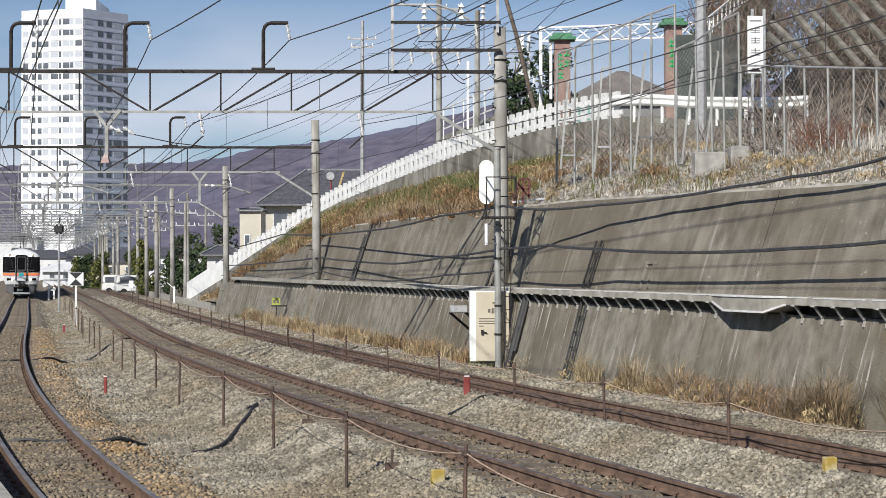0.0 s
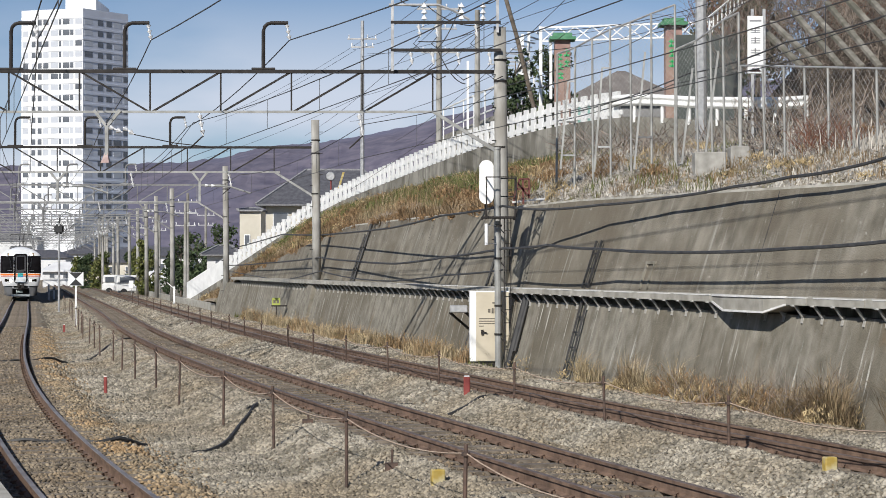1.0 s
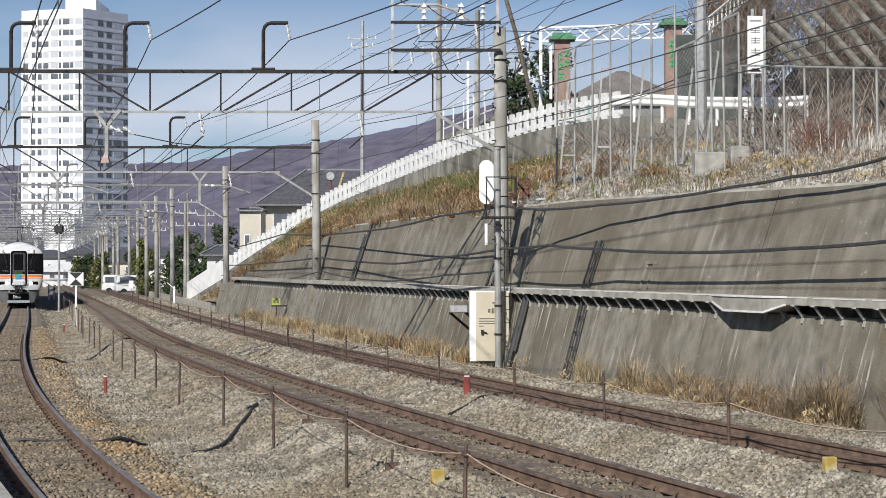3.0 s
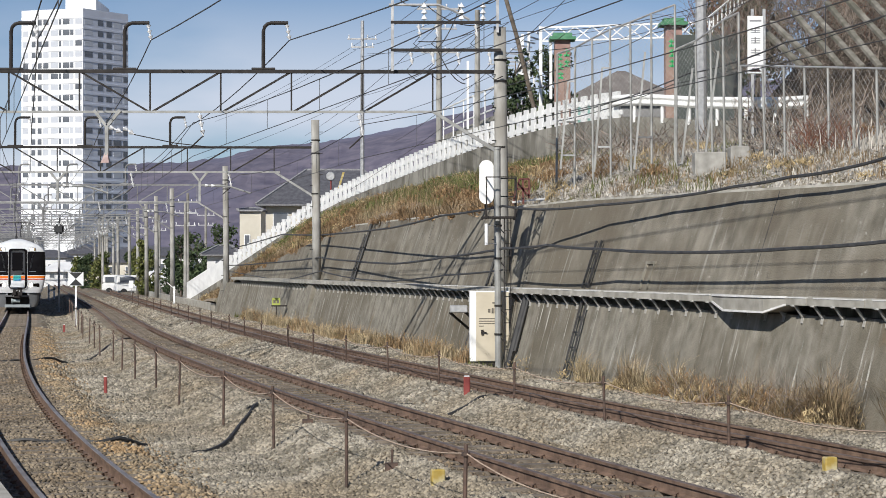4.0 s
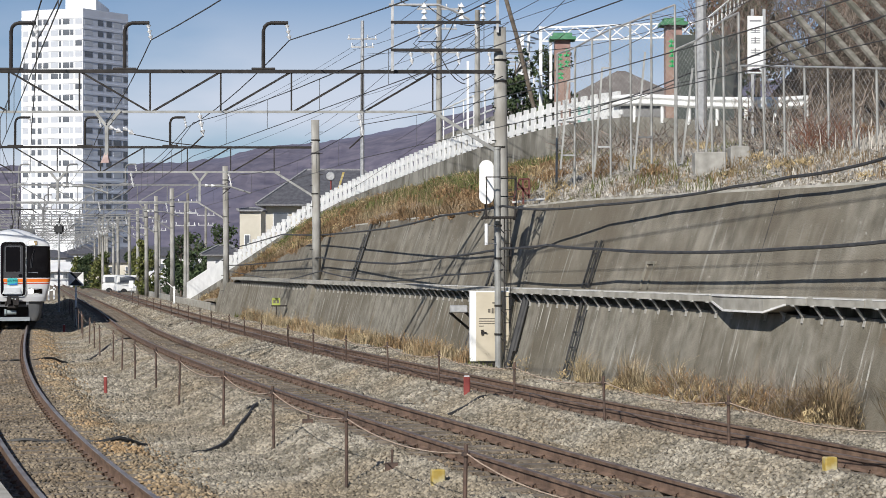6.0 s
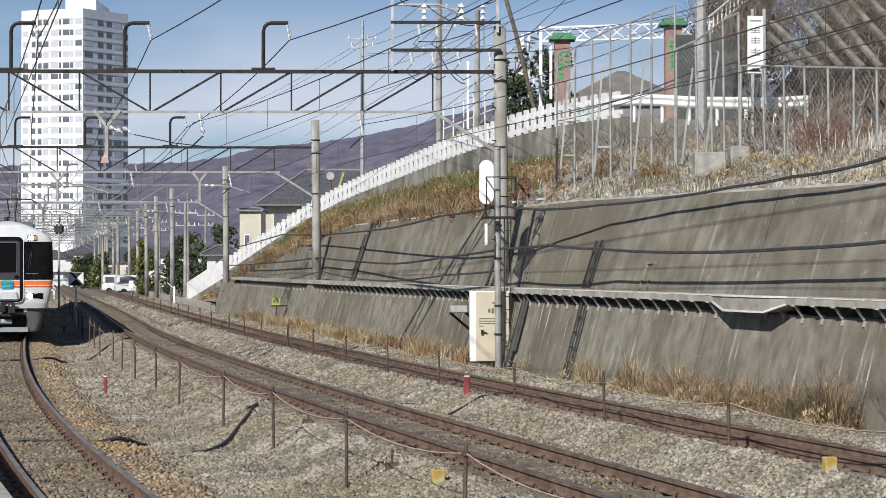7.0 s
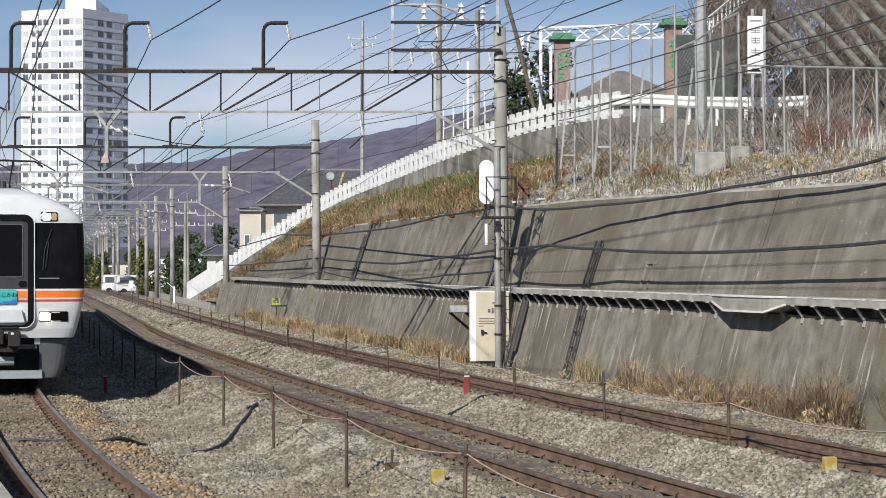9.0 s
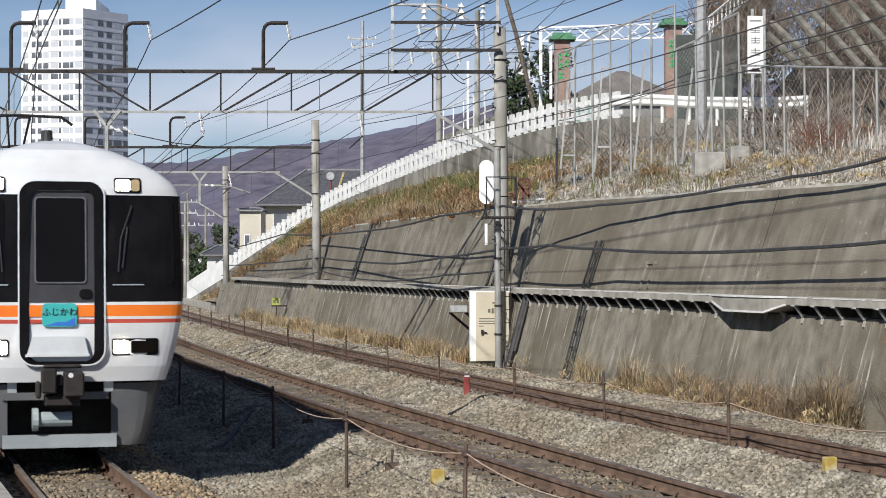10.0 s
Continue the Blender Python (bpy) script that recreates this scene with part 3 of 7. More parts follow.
for ax, z in ((-2.1, 8.1), (-1.65, 8.1), (-0.65, 8.1), (-2.3, 7.45), (-1.75, 7.45), (-1.1, 7.45), (-0.3, 7.45)):
    z = up1(z)
    bm = bmesh.new()
    insulator(bm, (ax, 0, z), (ax + 0.05, 0, z - 0.32), 0.06, 2)
    tube(bm, [(ax + 0.05, 0, z - 0.3), (ax - 0.12, 0, z - 0.5), (ax + 0.15, 0, z - 0.72), (ax + 0.35, 0, z - 0.62)], 0.014, 5, mi=0)
    part("insulator_string", bm, [M_DARKSTEEL, M_INSUL], ca)
for ax in (-1.95, -1.0, -0.45):
    bm = bmesh.new()
    insulator(bm, (ax, 0, up1(8.18)), (ax, 0, up1(8.6)), 0.085, 3)
    part("pin_insulator", bm, [M_DARKSTEEL, M_INSUL], ca)
for a, b in (((-1.95, 8.6), (-0.45, 8.1)), ((-1.0, 8.6), (-1.75, 7.45)), ((-2.1, 7.7), (-0.1, 8.3)), ((-2.76, 8.9), (-1.95, 8.6)), ((-0.45, 8.6), (0.3, 9.2)), ((-1.65, 7.6), (-0.9, 6.7))):
    bm = bmesh.new()
    tube(bm, sag((a[0], 0.05, up1(a[1])), (b[0], 0.05, up1(b[1])), 0.22, 8), 0.014, 5)
    part("jumper_wire", bm, M_WIRE, ca)


# ---- wires ----
def wire(pts, r, name="wire", label="thin dark overhead wire above the tracks", group="overhead wires"):
    bm = bmesh.new()
    tube(bm, pts, r, 5)
    return tagged(part(name, bm, M_WIRE), label, "wire", group)


def chain(points, r, drop, **k):
    pts = []
    for a, b in zip(points, points[1:]):
        pts += sag(a, b, drop, 8)[(1 if pts else 0):]
    return wire(pts, r, **k)


for ax, z, nx in ((-4.98, 7.75, 7.0), (-8.24, 7.75, 2.3), (-10.91, 7.75, -2.2)):
    ps = [Vector((nx, 18, 7.95))] + [Vector((x + ax * k, y, 2.4 + (z - 2.4) * k)) for (x, y, l, b), k in zip(PORT[:10], (K1, K2) + (1,) * 8)]
    chain(ps, 0.016, 0.22)
for line, zt, near in ((T1, 0.0, Vector((-2.85, 16, 5.15))), (T2, Z2, None), (T3, Z3, None)):
    ps = [line.at(d, 0.2 * (-1) ** i, 5.15 + zt * 0.5) for i, d in enumerate((16, 50.5, 77.9, 110, 141, 172, 203, 235, 268, 300))]
    if near:
        ps[0] = near
    chain(ps, 0.008, 0.0, label="copper contact wire over the track")
    top = [p + Vector((0, 0, 0.85)) for p in ps]
    chain(top, 0.010, 0.3, label="messenger wire over the track")
    bm = bmesh.new()
    for a, b in zip(ps, ps[1:]):
        for i in range(1, 7):
            f = i / 7
            q = a.lerp(b, f)
            bar(bm, q, q + Vector((0, 0, 0.85 - 0.3 * 4 * f * (1 - f))), 0.01)
    tagged(part("dropper_wires", bm, M_WIRE), "thin droppers between messenger and contact wire", "wire", kind="stuff")
# power lines that climb over the hill, with a far bundle
BUNDLE = [((-4.94, 120, 16.251), (0.274, 60, 11.211)), ((-5.45, 120, 15.634), (3.02, 60, 11.554)), ((-4.94, 120, 14.194), (3.55, 55, 10.320)), ((-4.59, 120, 15.394), (9.77, 75, 12.086)),
          ((-4.94, 120, 15.223), (5.42, 60, 11.040)), ((-18.7, 170, 15.709), (-4.94, 120, 16.183)), ((-19.6, 170, 14.980), (-5.28, 120, 15.634)), ((-22.1, 170, 11.337), (-3.9, 110, 12.269)),
          ((-8.32, 130, 6.263), (3.7, 60, 9.497)), ((-9.76, 140, 11.760), (0.32, 70, 11.480)), ((-13, 150, 10.714), (0.96, 60, 9.497)), ((-5.62, 120, 11.280), (2.06, 75, 9.771)),
          ((1.38, 50.4, 7.866), (9.77, 75, 12.129)), ((1.38, 50.4, 8.443), (8.85, 60, 10.697)), ((-4.85, 118, 12.649), (2.05, 62, 10.088)),
          ((-2.64, 110, 9.440), (3.7, 60, 10.526))]
for a, b in BUNDLE:
    chain([a, b], 0.011, 0.35, group="power lines")
# low service cables that run past the masts along the wall
for pts, r, lab in (([(7.106, 30.48, 4.194), (6.611, 32.32, 4.034), (6.055, 34.40, 3.983), (5.423, 36.79, 3.913), (4.527, 40.00, 3.817), (3.429, 43.48, 3.779), (2.325, 46.24, 3.760), (1.452, 47.9, 3.893), (-0.061, 53.63, 3.810), (-1.665, 62.01, 3.640), (-4.811, 77.96, 3.692), (-7.209, 88.84, 3.898), (-11.774, 110.18, 3.470)], 0.03, "thick black service cable hung along the wall"),
                    ([(6.778, 29.07, 2.815), (5.761, 32.73, 2.718), (4.518, 37.12, 2.686), (3.269, 41.46, 2.791), (2.341, 44.05, 2.903), (1.452, 47.9, 2.867), (0.091, 53.01, 2.688), (-1.468, 61.18, 2.522), (-3.283, 70.07, 2.640), (-4.714, 76.38, 2.793), (-8.328, 92.82, 2.612), (-11.828, 109.23, 2.525)], 0.032, "thick black service cable hung along the wall"),
                    ([(1.452, 47.9, 2.348), (0.091, 53.01, 2.203), (-1.665, 62.01, 1.975), (-3.257, 69.51, 2.043), (-4.675, 75.75, 2.270), (-6.997, 86.23, 1.833), (-11.721, 108.24, 2.214)], 0.024, "black service cable hung along the wall")):
    chain(pts, r, 0.02, name="service_cable", label=lab, group="service cables")
chain([(3.87, 60, 7.097), (6.85, 55, 7.806), (8.66, 50, 8.100), (11, 45, 8.494)], 0.022, 0.1, label="black cable crossing the slope")
chain([(3.45, 60, 6.840), (6.5, 56, 7.584), (9.94, 50, 8.314), (11.7, 48, 9.038)], 0.014, 0.1, label="thin cable crossing the slope")
chain([(0.92, 70, 8.580), (3.83, 62, 8.706), (6.27, 60, 9.497), (9.36, 60, 10.526)], 0.014, 0.1, label="thin cable crossing the slope")


# ---- rope fences between the tracks ----
M_POST = mat("rusty_post", (0.05, 0.035, 0.028), (0.12, 0.075, 0.055), 0.8, 9.0, 5, 0.2)
M_ROPE = mat("tan_rope", (0.30, 0.22, 0.16), (0.42, 0.33, 0.25), 0.9, 20.0, 3)


def rope_fence(line, off, ds, ztop, label):
    fe = thing("rope_fence", label, "fence", "rope fences")
    tops = []
    for i, d in enumerate(ds):
        p = line.at(d, off + 0.05 * math.sin(i * 2.3))
        zb = bed_height(d, p.x, p.y) - 0.15
        lean = Vector((0.02 * math.sin(i * 1.7), 0, 0))
        bm = bmesh.new()
        tube(bm, [(p.x, p.y, zb), Vector((p.x, p.y, ztop)) + lean], 0.022, 7)
        tube(bm, [Vector((p.x, p.y, ztop - 0.115)) + lean, Vector((p.x, p.y, ztop - 0.08)) + lean], 0.045, 7)
        part("post", bm, M_POST, fe, "rusty iron post")
        tops.append(Vector((p.x, p.y, ztop - 0.09)) + lean)
    for a, b in zip(tops, tops[1:]):
        bm = bmesh.new()
        tube(bm, sag(a, b, 0.12 if a.y < 70 else 0.05, 8), 0.009, 4)
        part("rope", bm, M_ROPE, fe, "slack tan rope")


rope_fence(T2, -1.93, [15.5, 19.8, 24.3, 29.2, 33.6, 38.7, 43.3, 47.3, 51, 55, 59.5, 64, 68.5, 73, 78, 83, 88, 93, 98, 104, 110, 117, 124], 0.68, "slack rope fence on rusty iron posts beside the siding")
rope_fence(T3, -1.05, [17, 21.3, 25.8, 30.4, 34.8, 39.6, 44.3, 48.5, 53, 57.5, 62, 66.5, 71, 76, 81, 86, 91, 96, 102, 108, 115, 122, 130], 0.75, "slack rope fence on rusty iron posts between two tracks")


# ---- chain-link fence on the slope ----

def link_fence(posts, label):
    """posts: (foot, top) of each post; wire netting between them."""
    fe = thing("chain_link_fence", label, "fence", "chain-link fences")
    for f, t in posts:
        bm = bmesh.new()
        tube(bm, [Vector(f) - Vector((0, 0, 0.3)), t], 0.031, 8)
        part("post", bm, M_CHORD, fe, "galvanised steel post")
    for (f, t), (g, u) in zip(posts, posts[1:]):
        bm = bmesh.new()
        tube(bm, [t, u], 0.026, 6)
        part("top_rail", bm, M_STEEL, fe)
        bm = bmesh.new()
        f, t, g, u = (Vector(q) for q in (f, t, g, u))
        hh, ww = (t - f).length, (g - f).length
        k = max(5, int(ww / 0.15))
        for i in range(k + 1):
            for s in (-1, 1):
                # slanting strands from edge to edge
                x0 = i / k
                dx = s * hh / ww
                x1 = x0 + dx
                a0, a1, y1 = x0, x1, 1.0
                if x1 > 1:
                    y1 = (1 - x0) / dx
                    a1 = 1.0
                if x1 < 0:
                    y1 = -x0 / dx
                    a1 = 0.0
                P = f.lerp(g, a0)
                Q = f.lerp(g, a1).lerp(t.lerp(u, a1), y1)
                if (Q - P).length > 0.05:
                    bar(bm, P, Q, 0.0032)
        for side in (0, 1):
            k2 = int(hh / (ww / k) / 1)
            for j in range(1, k2):
                y0 = j / k2
                run = (1 - y0) * hh / ww
                a1 = min(run, 1.0)
                y1 = y0 + a1 * ww / hh
                P = (f if side == 0 else g).lerp(t if side == 0 else u, y0)
                e = a1 if side == 0 else 1 - a1
                Q = f.lerp(g, e).lerp(t.lerp(u, e), min(y1, 1.0))
                bar(bm, P, Q, 0.0032)
        ob = part("netting", bm, M_STEEL, fe, "galvanised wire netting")
    return fe


TALL = [((3.1, 54, 4.776), (3.13, 54, 8.247)), ((3.56, 53.5, 4.785), (3.58, 53.5, 8.361)), ((4.03, 53, 4.808), (4, 53, 8.548)), ((4.46, 52.5, 4.830), (4.44, 52.5, 8.730)),
        ((4.96, 52, 4.866), (4.93, 52, 8.863)), ((5.44, 51.5, 4.901), (5.43, 51.5, 9.021)), ((5.99, 51, 4.935), (5.99, 51, 9.190))]
link_fence(TALL, "tall galvanised chain-link fence stepping up the slope")
MIDF = [((5.96, 50.5, 4.911), (5.97, 50.5, 7.984)), ((6.47, 50, 4.943), (6.39, 50, 8.143)), ((6.76, 49.5, 5.002), (6.7, 49.5, 8.340)), ((6.99, 49, 5.060), (6.94, 49, 8.532)), ((7.29, 48.5, 5.088), (7.26, 48.5, 8.663))]
link_fence(MIDF, "tall galvanised chain-link fence before the gate yard")
LOW = [((7.27, 48.2, 5.099), (7.27, 48.2, 7.330)), ((7.73, 47.4, 5.271), (7.67, 47.4, 7.248)), ((8.05, 46.5, 5.137), (8.02, 46.5, 7.143)), ((8.39, 45.6, 4.993), (8.34, 45.6, 7.038)), ((8.74, 44.7, 4.852), (8.71, 44.7, 6.934)),
       ((9.11, 43.8, 4.753), (9.11, 43.8, 6.830)), ((9.47, 43, 4.661), (9.44, 43, 6.737)), ((9.91, 42, 4.548), (9.89, 42, 6.624))]
link_fence(LOW, "galvanised chain-link fence along the slope's crest")
# raking props behind the posts
pr = thing("fence_props", "thin galvanised raking props bracing the tall fence", "fence prop", "fence props")
for a, b in (((3.15, 53, 5.035), (3.39, 53.5, 7.444)), ((4.01, 52.4, 4.930), (4.24, 52.6, 7.720)), ((4.93, 51, 4.935), (5.27, 51.5, 8.021)), ((6.04, 50, 5.029), (6.34, 50.2, 7.463)), ((6.48, 48.9, 5.110), (6.86, 49.2, 7.798))):
    bm = bmesh.new()
    bar(bm, a, b, 0.05)
    part("prop", bm, M_CHORD, pr)
for a, b in (((3.39, 53.5, 7.444), (3.58, 53.5, 7.444)), ((4.24, 52.6, 7.720), (4.46, 52.6, 7.720)), ((3.23, 53, 5.413), (3.53, 53, 5.413)), ((4.11, 52.5, 5.610), (4.47, 52.5, 5.610)), ((5.02, 51.2, 5.779), (5.46, 51.5, 5.799)), ((3.33, 53.2, 6.322), (3.58, 53.5, 6.344))):
    bm = bmesh.new()
    bar(bm, a, b, 0.045)
    part("cross_tie", bm, M_STEEL, pr)


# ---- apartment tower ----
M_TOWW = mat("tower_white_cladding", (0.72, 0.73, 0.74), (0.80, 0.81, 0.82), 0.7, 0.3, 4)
# darker, bluer copy of the white: shade on the tower's side is in its colour
M_TOWB = mat("tower_shaded_cladding", (0.52, 0.55, 0.62), (0.58, 0.61, 0.68), 0.7, 0.3, 4)
M_WIN = mat("far_window_glass", (0.09, 0.10, 0.115), (0.16, 0.17, 0.19), 0.25, 0.5, 2)
M_WINP = mat("pale_window_blind", (0.42, 0.44, 0.48), (0.56, 0.58, 0.62), 0.4, 0.15, 2)
D_T = 545.0
SC = D_T / 3500


def facade(parent, a, b, z0, storeys, hs, cols, wall_m, seed):
    """One wall from a to b with a window grid; cols: (place, width, pale share)."""
    a, b = Vector((*a, 0)), Vector((*b, 0))
    t = (b - a).normalized()
    n = Vector((t.y, -t.x, 0))
    rot = Matrix(((t.x, -n.x, 0, a.x), (t.y, -n.y, 0, a.y), (0, 0, 1, 0), (0, 0, 0, 1)))
    L = (b - a).length
    rnd = random.Random(seed)
    me = {}
    for s in range(storeys):
        z = z0 + s * hs
        bm = bmesh.new()
        box(bm, (0, -0.12, z + hs - 0.55), (L, 0.02, z + hs - 0.02), rot)
        part("storey_band", bm, wall_m, parent)
        for c, w, pale in cols:
            k = (w, rnd.random() < pale)
            if k not in me:
                bm = bmesh.new()
                box(bm, (-w / 2, -0.03, 0), (w / 2, 0.05, 1.5))
                me[k] = part("window", bm, M_WINP if k[1] else M_WIN, parent)
                ob = me[k]
            else:
                ob = new("window", me[k].data)
                ob.parent = parent
            ob.matrix_basis = rot @ Matrix.Translation((c * L, -0.02, z + 0.8))


tower = thing("apartment_tower", "tall white apartment tower with grey shaded side and rows of windows", "apartment building")
XA, XB, XC = (37 - 784) * SC, (146 - 784) * SC, (226 - 784) * SC
HS = 19.35 * SC
Z0 = 2.4 + (474 - 395) * SC - 6 * HS
bm = bmesh.new()
XA, XC = XA * (D_T + 6) / D_T, XC * (D_T + 14) / D_T
ft = [(XA, D_T + 6), (XB, D_T), (XC, D_T + 14), (XC - 9, D_T + 40), (XA + 4, D_T + 40)]
ZT = 2.4 + (474 - 14) * SC
lo = [bm.verts.new((x, y, -1)) for x, y in ft]
hi = [bm.verts.new((x, y, ZT)) for x, y in ft]
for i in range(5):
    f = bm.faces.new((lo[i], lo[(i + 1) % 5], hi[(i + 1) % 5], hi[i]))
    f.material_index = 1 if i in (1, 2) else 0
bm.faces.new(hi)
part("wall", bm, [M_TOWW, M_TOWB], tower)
nst = int((ZT - Z0 - 1.0) / HS)
facade(tower, ft[0], ft[1], Z0, nst, HS, [(0.07, 1.6, 0.8), (0.2, 1.2, 0.1), (0.30, 1.2, 0.1), (0.40, 1.6, 0.7), (0.54, 2.2, 0.9), (0.63, 0.7, 0.0), (0.73, 2.0, 0.3), (0.82, 1.0, 0.6), (0.93, 2.0, 0.95)], M_TOWW, 1)
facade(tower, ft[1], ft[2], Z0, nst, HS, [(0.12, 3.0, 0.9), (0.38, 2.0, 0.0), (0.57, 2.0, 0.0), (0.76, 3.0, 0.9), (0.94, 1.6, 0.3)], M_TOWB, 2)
bm = bmesh.new()
box(bm, ((105 - 784) * SC, D_T + 8, ZT), ((160 - 784) * SC, D_T + 30, ZT + 3.6))
part("roof_parapet", bm, M_TOWW, tower)
bm = bmesh.new()
box(bm, ((80 - 784) * SC, D_T - 12, -1), ((146 - 784) * SC, D_T - 2, 2.4 + (474 - 388) * SC))
part("podium", bm, M_TOWW, tower)

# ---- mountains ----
# distance haze is mixed into the ridge's own base colours
M_MTN = mat("winter_woods_haze_tint", (0.068, 0.064, 0.098), (0.145, 0.13, 0.165), 1.0, 0.05, 14, 0.6, 0.08, c3=(0.11, 0.11, 0.165), scale3=0.004, lo=0.3, hi=0.7)
bm = bmesh.new()
RX = [-3000, -700, -560, -389, -325, -273, -236, -209, -162, -138, -91, -49, 0, 83, 400, 1500]
RZ = [90, 118, 126, 133, 140, 142, 149, 154, 158, 163, 171, 181, 194, 214, 240, 200]
XM = [-3000 + 50 * i for i in range(42)] + [-900 + 7 * i for i in range(171)] + [320 + 50 * i for i in range(24)]
g = []
for j in range(30):
    f = j / 29
    row = []
    for x in XM:
        h = np.interp(x, RX, RZ)
        q = Vector((x * 0.006, f * 3, 0))
        z = h * math.sin(f * math.pi / 2) ** 0.9 + (noise.fractal(q * 1.2, 1.0, 2.0, 6) * 40) * f * (1 - f) + (noise.noise(Vector((x * 0.12, f * 9, 3))) * 2.5 + noise.noise(Vector((x * 0.02, f * 3, 8))) * 3) * f
        row.append(bm.verts.new((x, 1900 + 600 * f, z - 3)))
    g.append(row)
for a, b in zip(g, g[1:]):
    for i in range(len(XM) - 1):
        bm.faces.new((a[i], a[i + 1], b[i + 1], b[i]))
tagged(part("mountain_ridge", bm, M_MTN), "purple-brown wooded winter mountain ridge, its colour tinted for haze", "mountain", kind="structure")


# ---- platform under the camera ----
bm = bmesh.new()
dp = steps(-12, 60, 1.0, 2.0)
sweep(bm, T1, [(-9.0, -0.7), (-1.57, -0.7), (-1.51, 0.645), (-1.45, 0.645), (-1.45, 0.76), (-9.0, 0.76)], dp)
tagged(part("platform", bm, mat("platform_asphalt", (0.03, 0.03, 0.031), (0.055, 0.054, 0.053), 0.95, 18.0, 5, 0.2)), "dark asphalt station platform with concrete edge", "platform", kind="structure")
bm = bmesh.new()
sweep(bm, T1, [(-1.75, 0.745), (-1.445, 0.745), (-1.445, 0.767), (-1.75, 0.767)], dp)
tagged(part("platform_edge_strip", bm, M_TROUGH), "pale edge strip of the platform", "platform edge", kind="structure")
bm = bmesh.new()
sweep(bm, T1, [(-2.1, 0.745), (-1.80, 0.745), (-1.80, 0.766), (-2.1, 0.766)], dp)
tagged(part("platform_white_line", bm, M_WHITE), "white painted line along the platform", "platform line", kind="structure")

# ---- signal seen from behind, on its own post before the first mast ----
sg = thing("railway_signal", "white oval-backed railway signal on a steel post with caged platform", "railway signal", at=(0.01, 48.2, 0))
bm = bmesh.new()
tube(bm, [(1.34, 0, -0.4), (1.31, 0, 5.28)], 0.082, 12)
tube(bm, [(1.31, 0, 5.28), (1.31, 0, 5.33)], 0.095, 12)
part("post", bm, M_CHORD, sg, "galvanised steel signal post", smooth=False)
for z in (0.75, 1.45, 2.6, 3.4):
    bm = bmesh.new()
    tube(bm, [(1.335, 0, z), (1.335, 0, z + 0.05)], 0.095, 12)
    bar(bm, (1.335, 0, z), (1.50, -0.05, z - 0.18), 0.022)
    part("clamp", bm, M_DARKSTEEL, sg)
for cx, y, rx in ((1.05, 0.06, 0.178),):
    bm = bmesh.new()
    ring = [(cx + rx * math.cos(i / 14 * math.pi), 4.49 + (0.36 if 0 < i < 14 else -0.36) + 0.178 * math.sin(i / 14 * math.pi)) for i in range(28)]
    va = [bm.verts.new((x, y - 0.02, z)) for x, z in ring]
    vb2 = [bm.verts.new((x, y + 0.02, z)) for x, z in ring]
    bm.faces.new(va)
    bm.faces.new(vb2[::-1])
    for i in range(28):
        bm.faces.new((va[i], vb2[i], vb2[(i + 1) % 28], va[(i + 1) % 28]))
    part("back_plate", bm, M_WHITE, sg, "white oval plate")
bm = bmesh.new()
box(bm, (0.95, 0.09, 4.15), (1.2, 0.4, 4.85))
bmesh.ops.bevel(bm, geom=bm.edges[:], offset=0.03, segments=2, affect="EDGES")
part("lamp_housing", bm, M_DARKSTEEL, sg)
bm = bmesh.new()
for y in (-0.5, -0.3, -0.1, 0.1, 0.3):
    box(bm, (0.93, y, 3.60), (1.75, y + 0.1, 3.64))
box(bm, (0.93, -0.5, 3.57), (0.97, 0.4, 3.60))
box(bm, (1.71, -0.5, 3.57), (1.75, 0.4, 3.60))
part("platform_deck", bm, M_DARKSTEEL, sg, "dark steel service deck")
for x, y in ((1.04, -0.46), (1.76, -0.46), (1.04, 0.36), (1.76, 0.36)):
    bm = bmesh.new()
    bar(bm, (x, y, 3.62), (x, y, 4.60), 0.03)
    part("cage_post", bm, M_DARKSTEEL, sg)
for z in (4.59, 4.15):
    bm = bmesh.new()
    pts = [(1.04, -0.46, z), (1.76, -0.46, z), (1.76, 0.36, z), (1.04, 0.36, z)]
    for a, c in list(zip(pts, pts[1:] + pts[:1]))[(0 if z > 4.5 else 1):]:
        bar(bm, a, c, 0.026)
    part("cage_rail", bm, M_DARKSTEEL, sg)
bm = bmesh.new()
for a, c in (((1.70, 3.95), (1.86, 4.57)), ((1.86, 4.57), (2.10, 4.57)), ((2.10, 4.57), (2.09, 4.10)), ((1.94, 4.57), (1.96, 3.95)), ((1.80, 4.33), (2.10, 4.33)), ((1.83, 4.45), (2.10, 4.15))):
    bar(bm, (a[0], 0.2, a[1]), (c[0], 0.2, c[1]), 0.045)
part("gate_frame", bm, mat("rust_red_frame", (0.10, 0.03, 0.025), (0.16, 0.05, 0.04), 0.7, 8.0), sg, "rust-red gate frame")
for x in (1.48, 1.64):
    bm = bmesh.new()
    bar(bm, (x, -0.15, -0.35), (x, -0.15, 3.6), 0.024)
    part("ladder_rail", bm, M_DARKSTEEL, sg)
for i in range(11):
    bm = bmesh.new()
    bar(bm, (1.48, -0.15, 0.1 + i * 0.32), (1.64, -0.15, 0.1 + i * 0.32), 0.02)
    part("rung", bm, M_DARKSTEEL, sg)
bm = bmesh.new()
bar(bm, (1.70, 0.1, 4.0), (2.5, 0.7, 4.11), 0.045)
part("pale_pipe", bm, M_WHITE, sg, "pale plastic pipe")

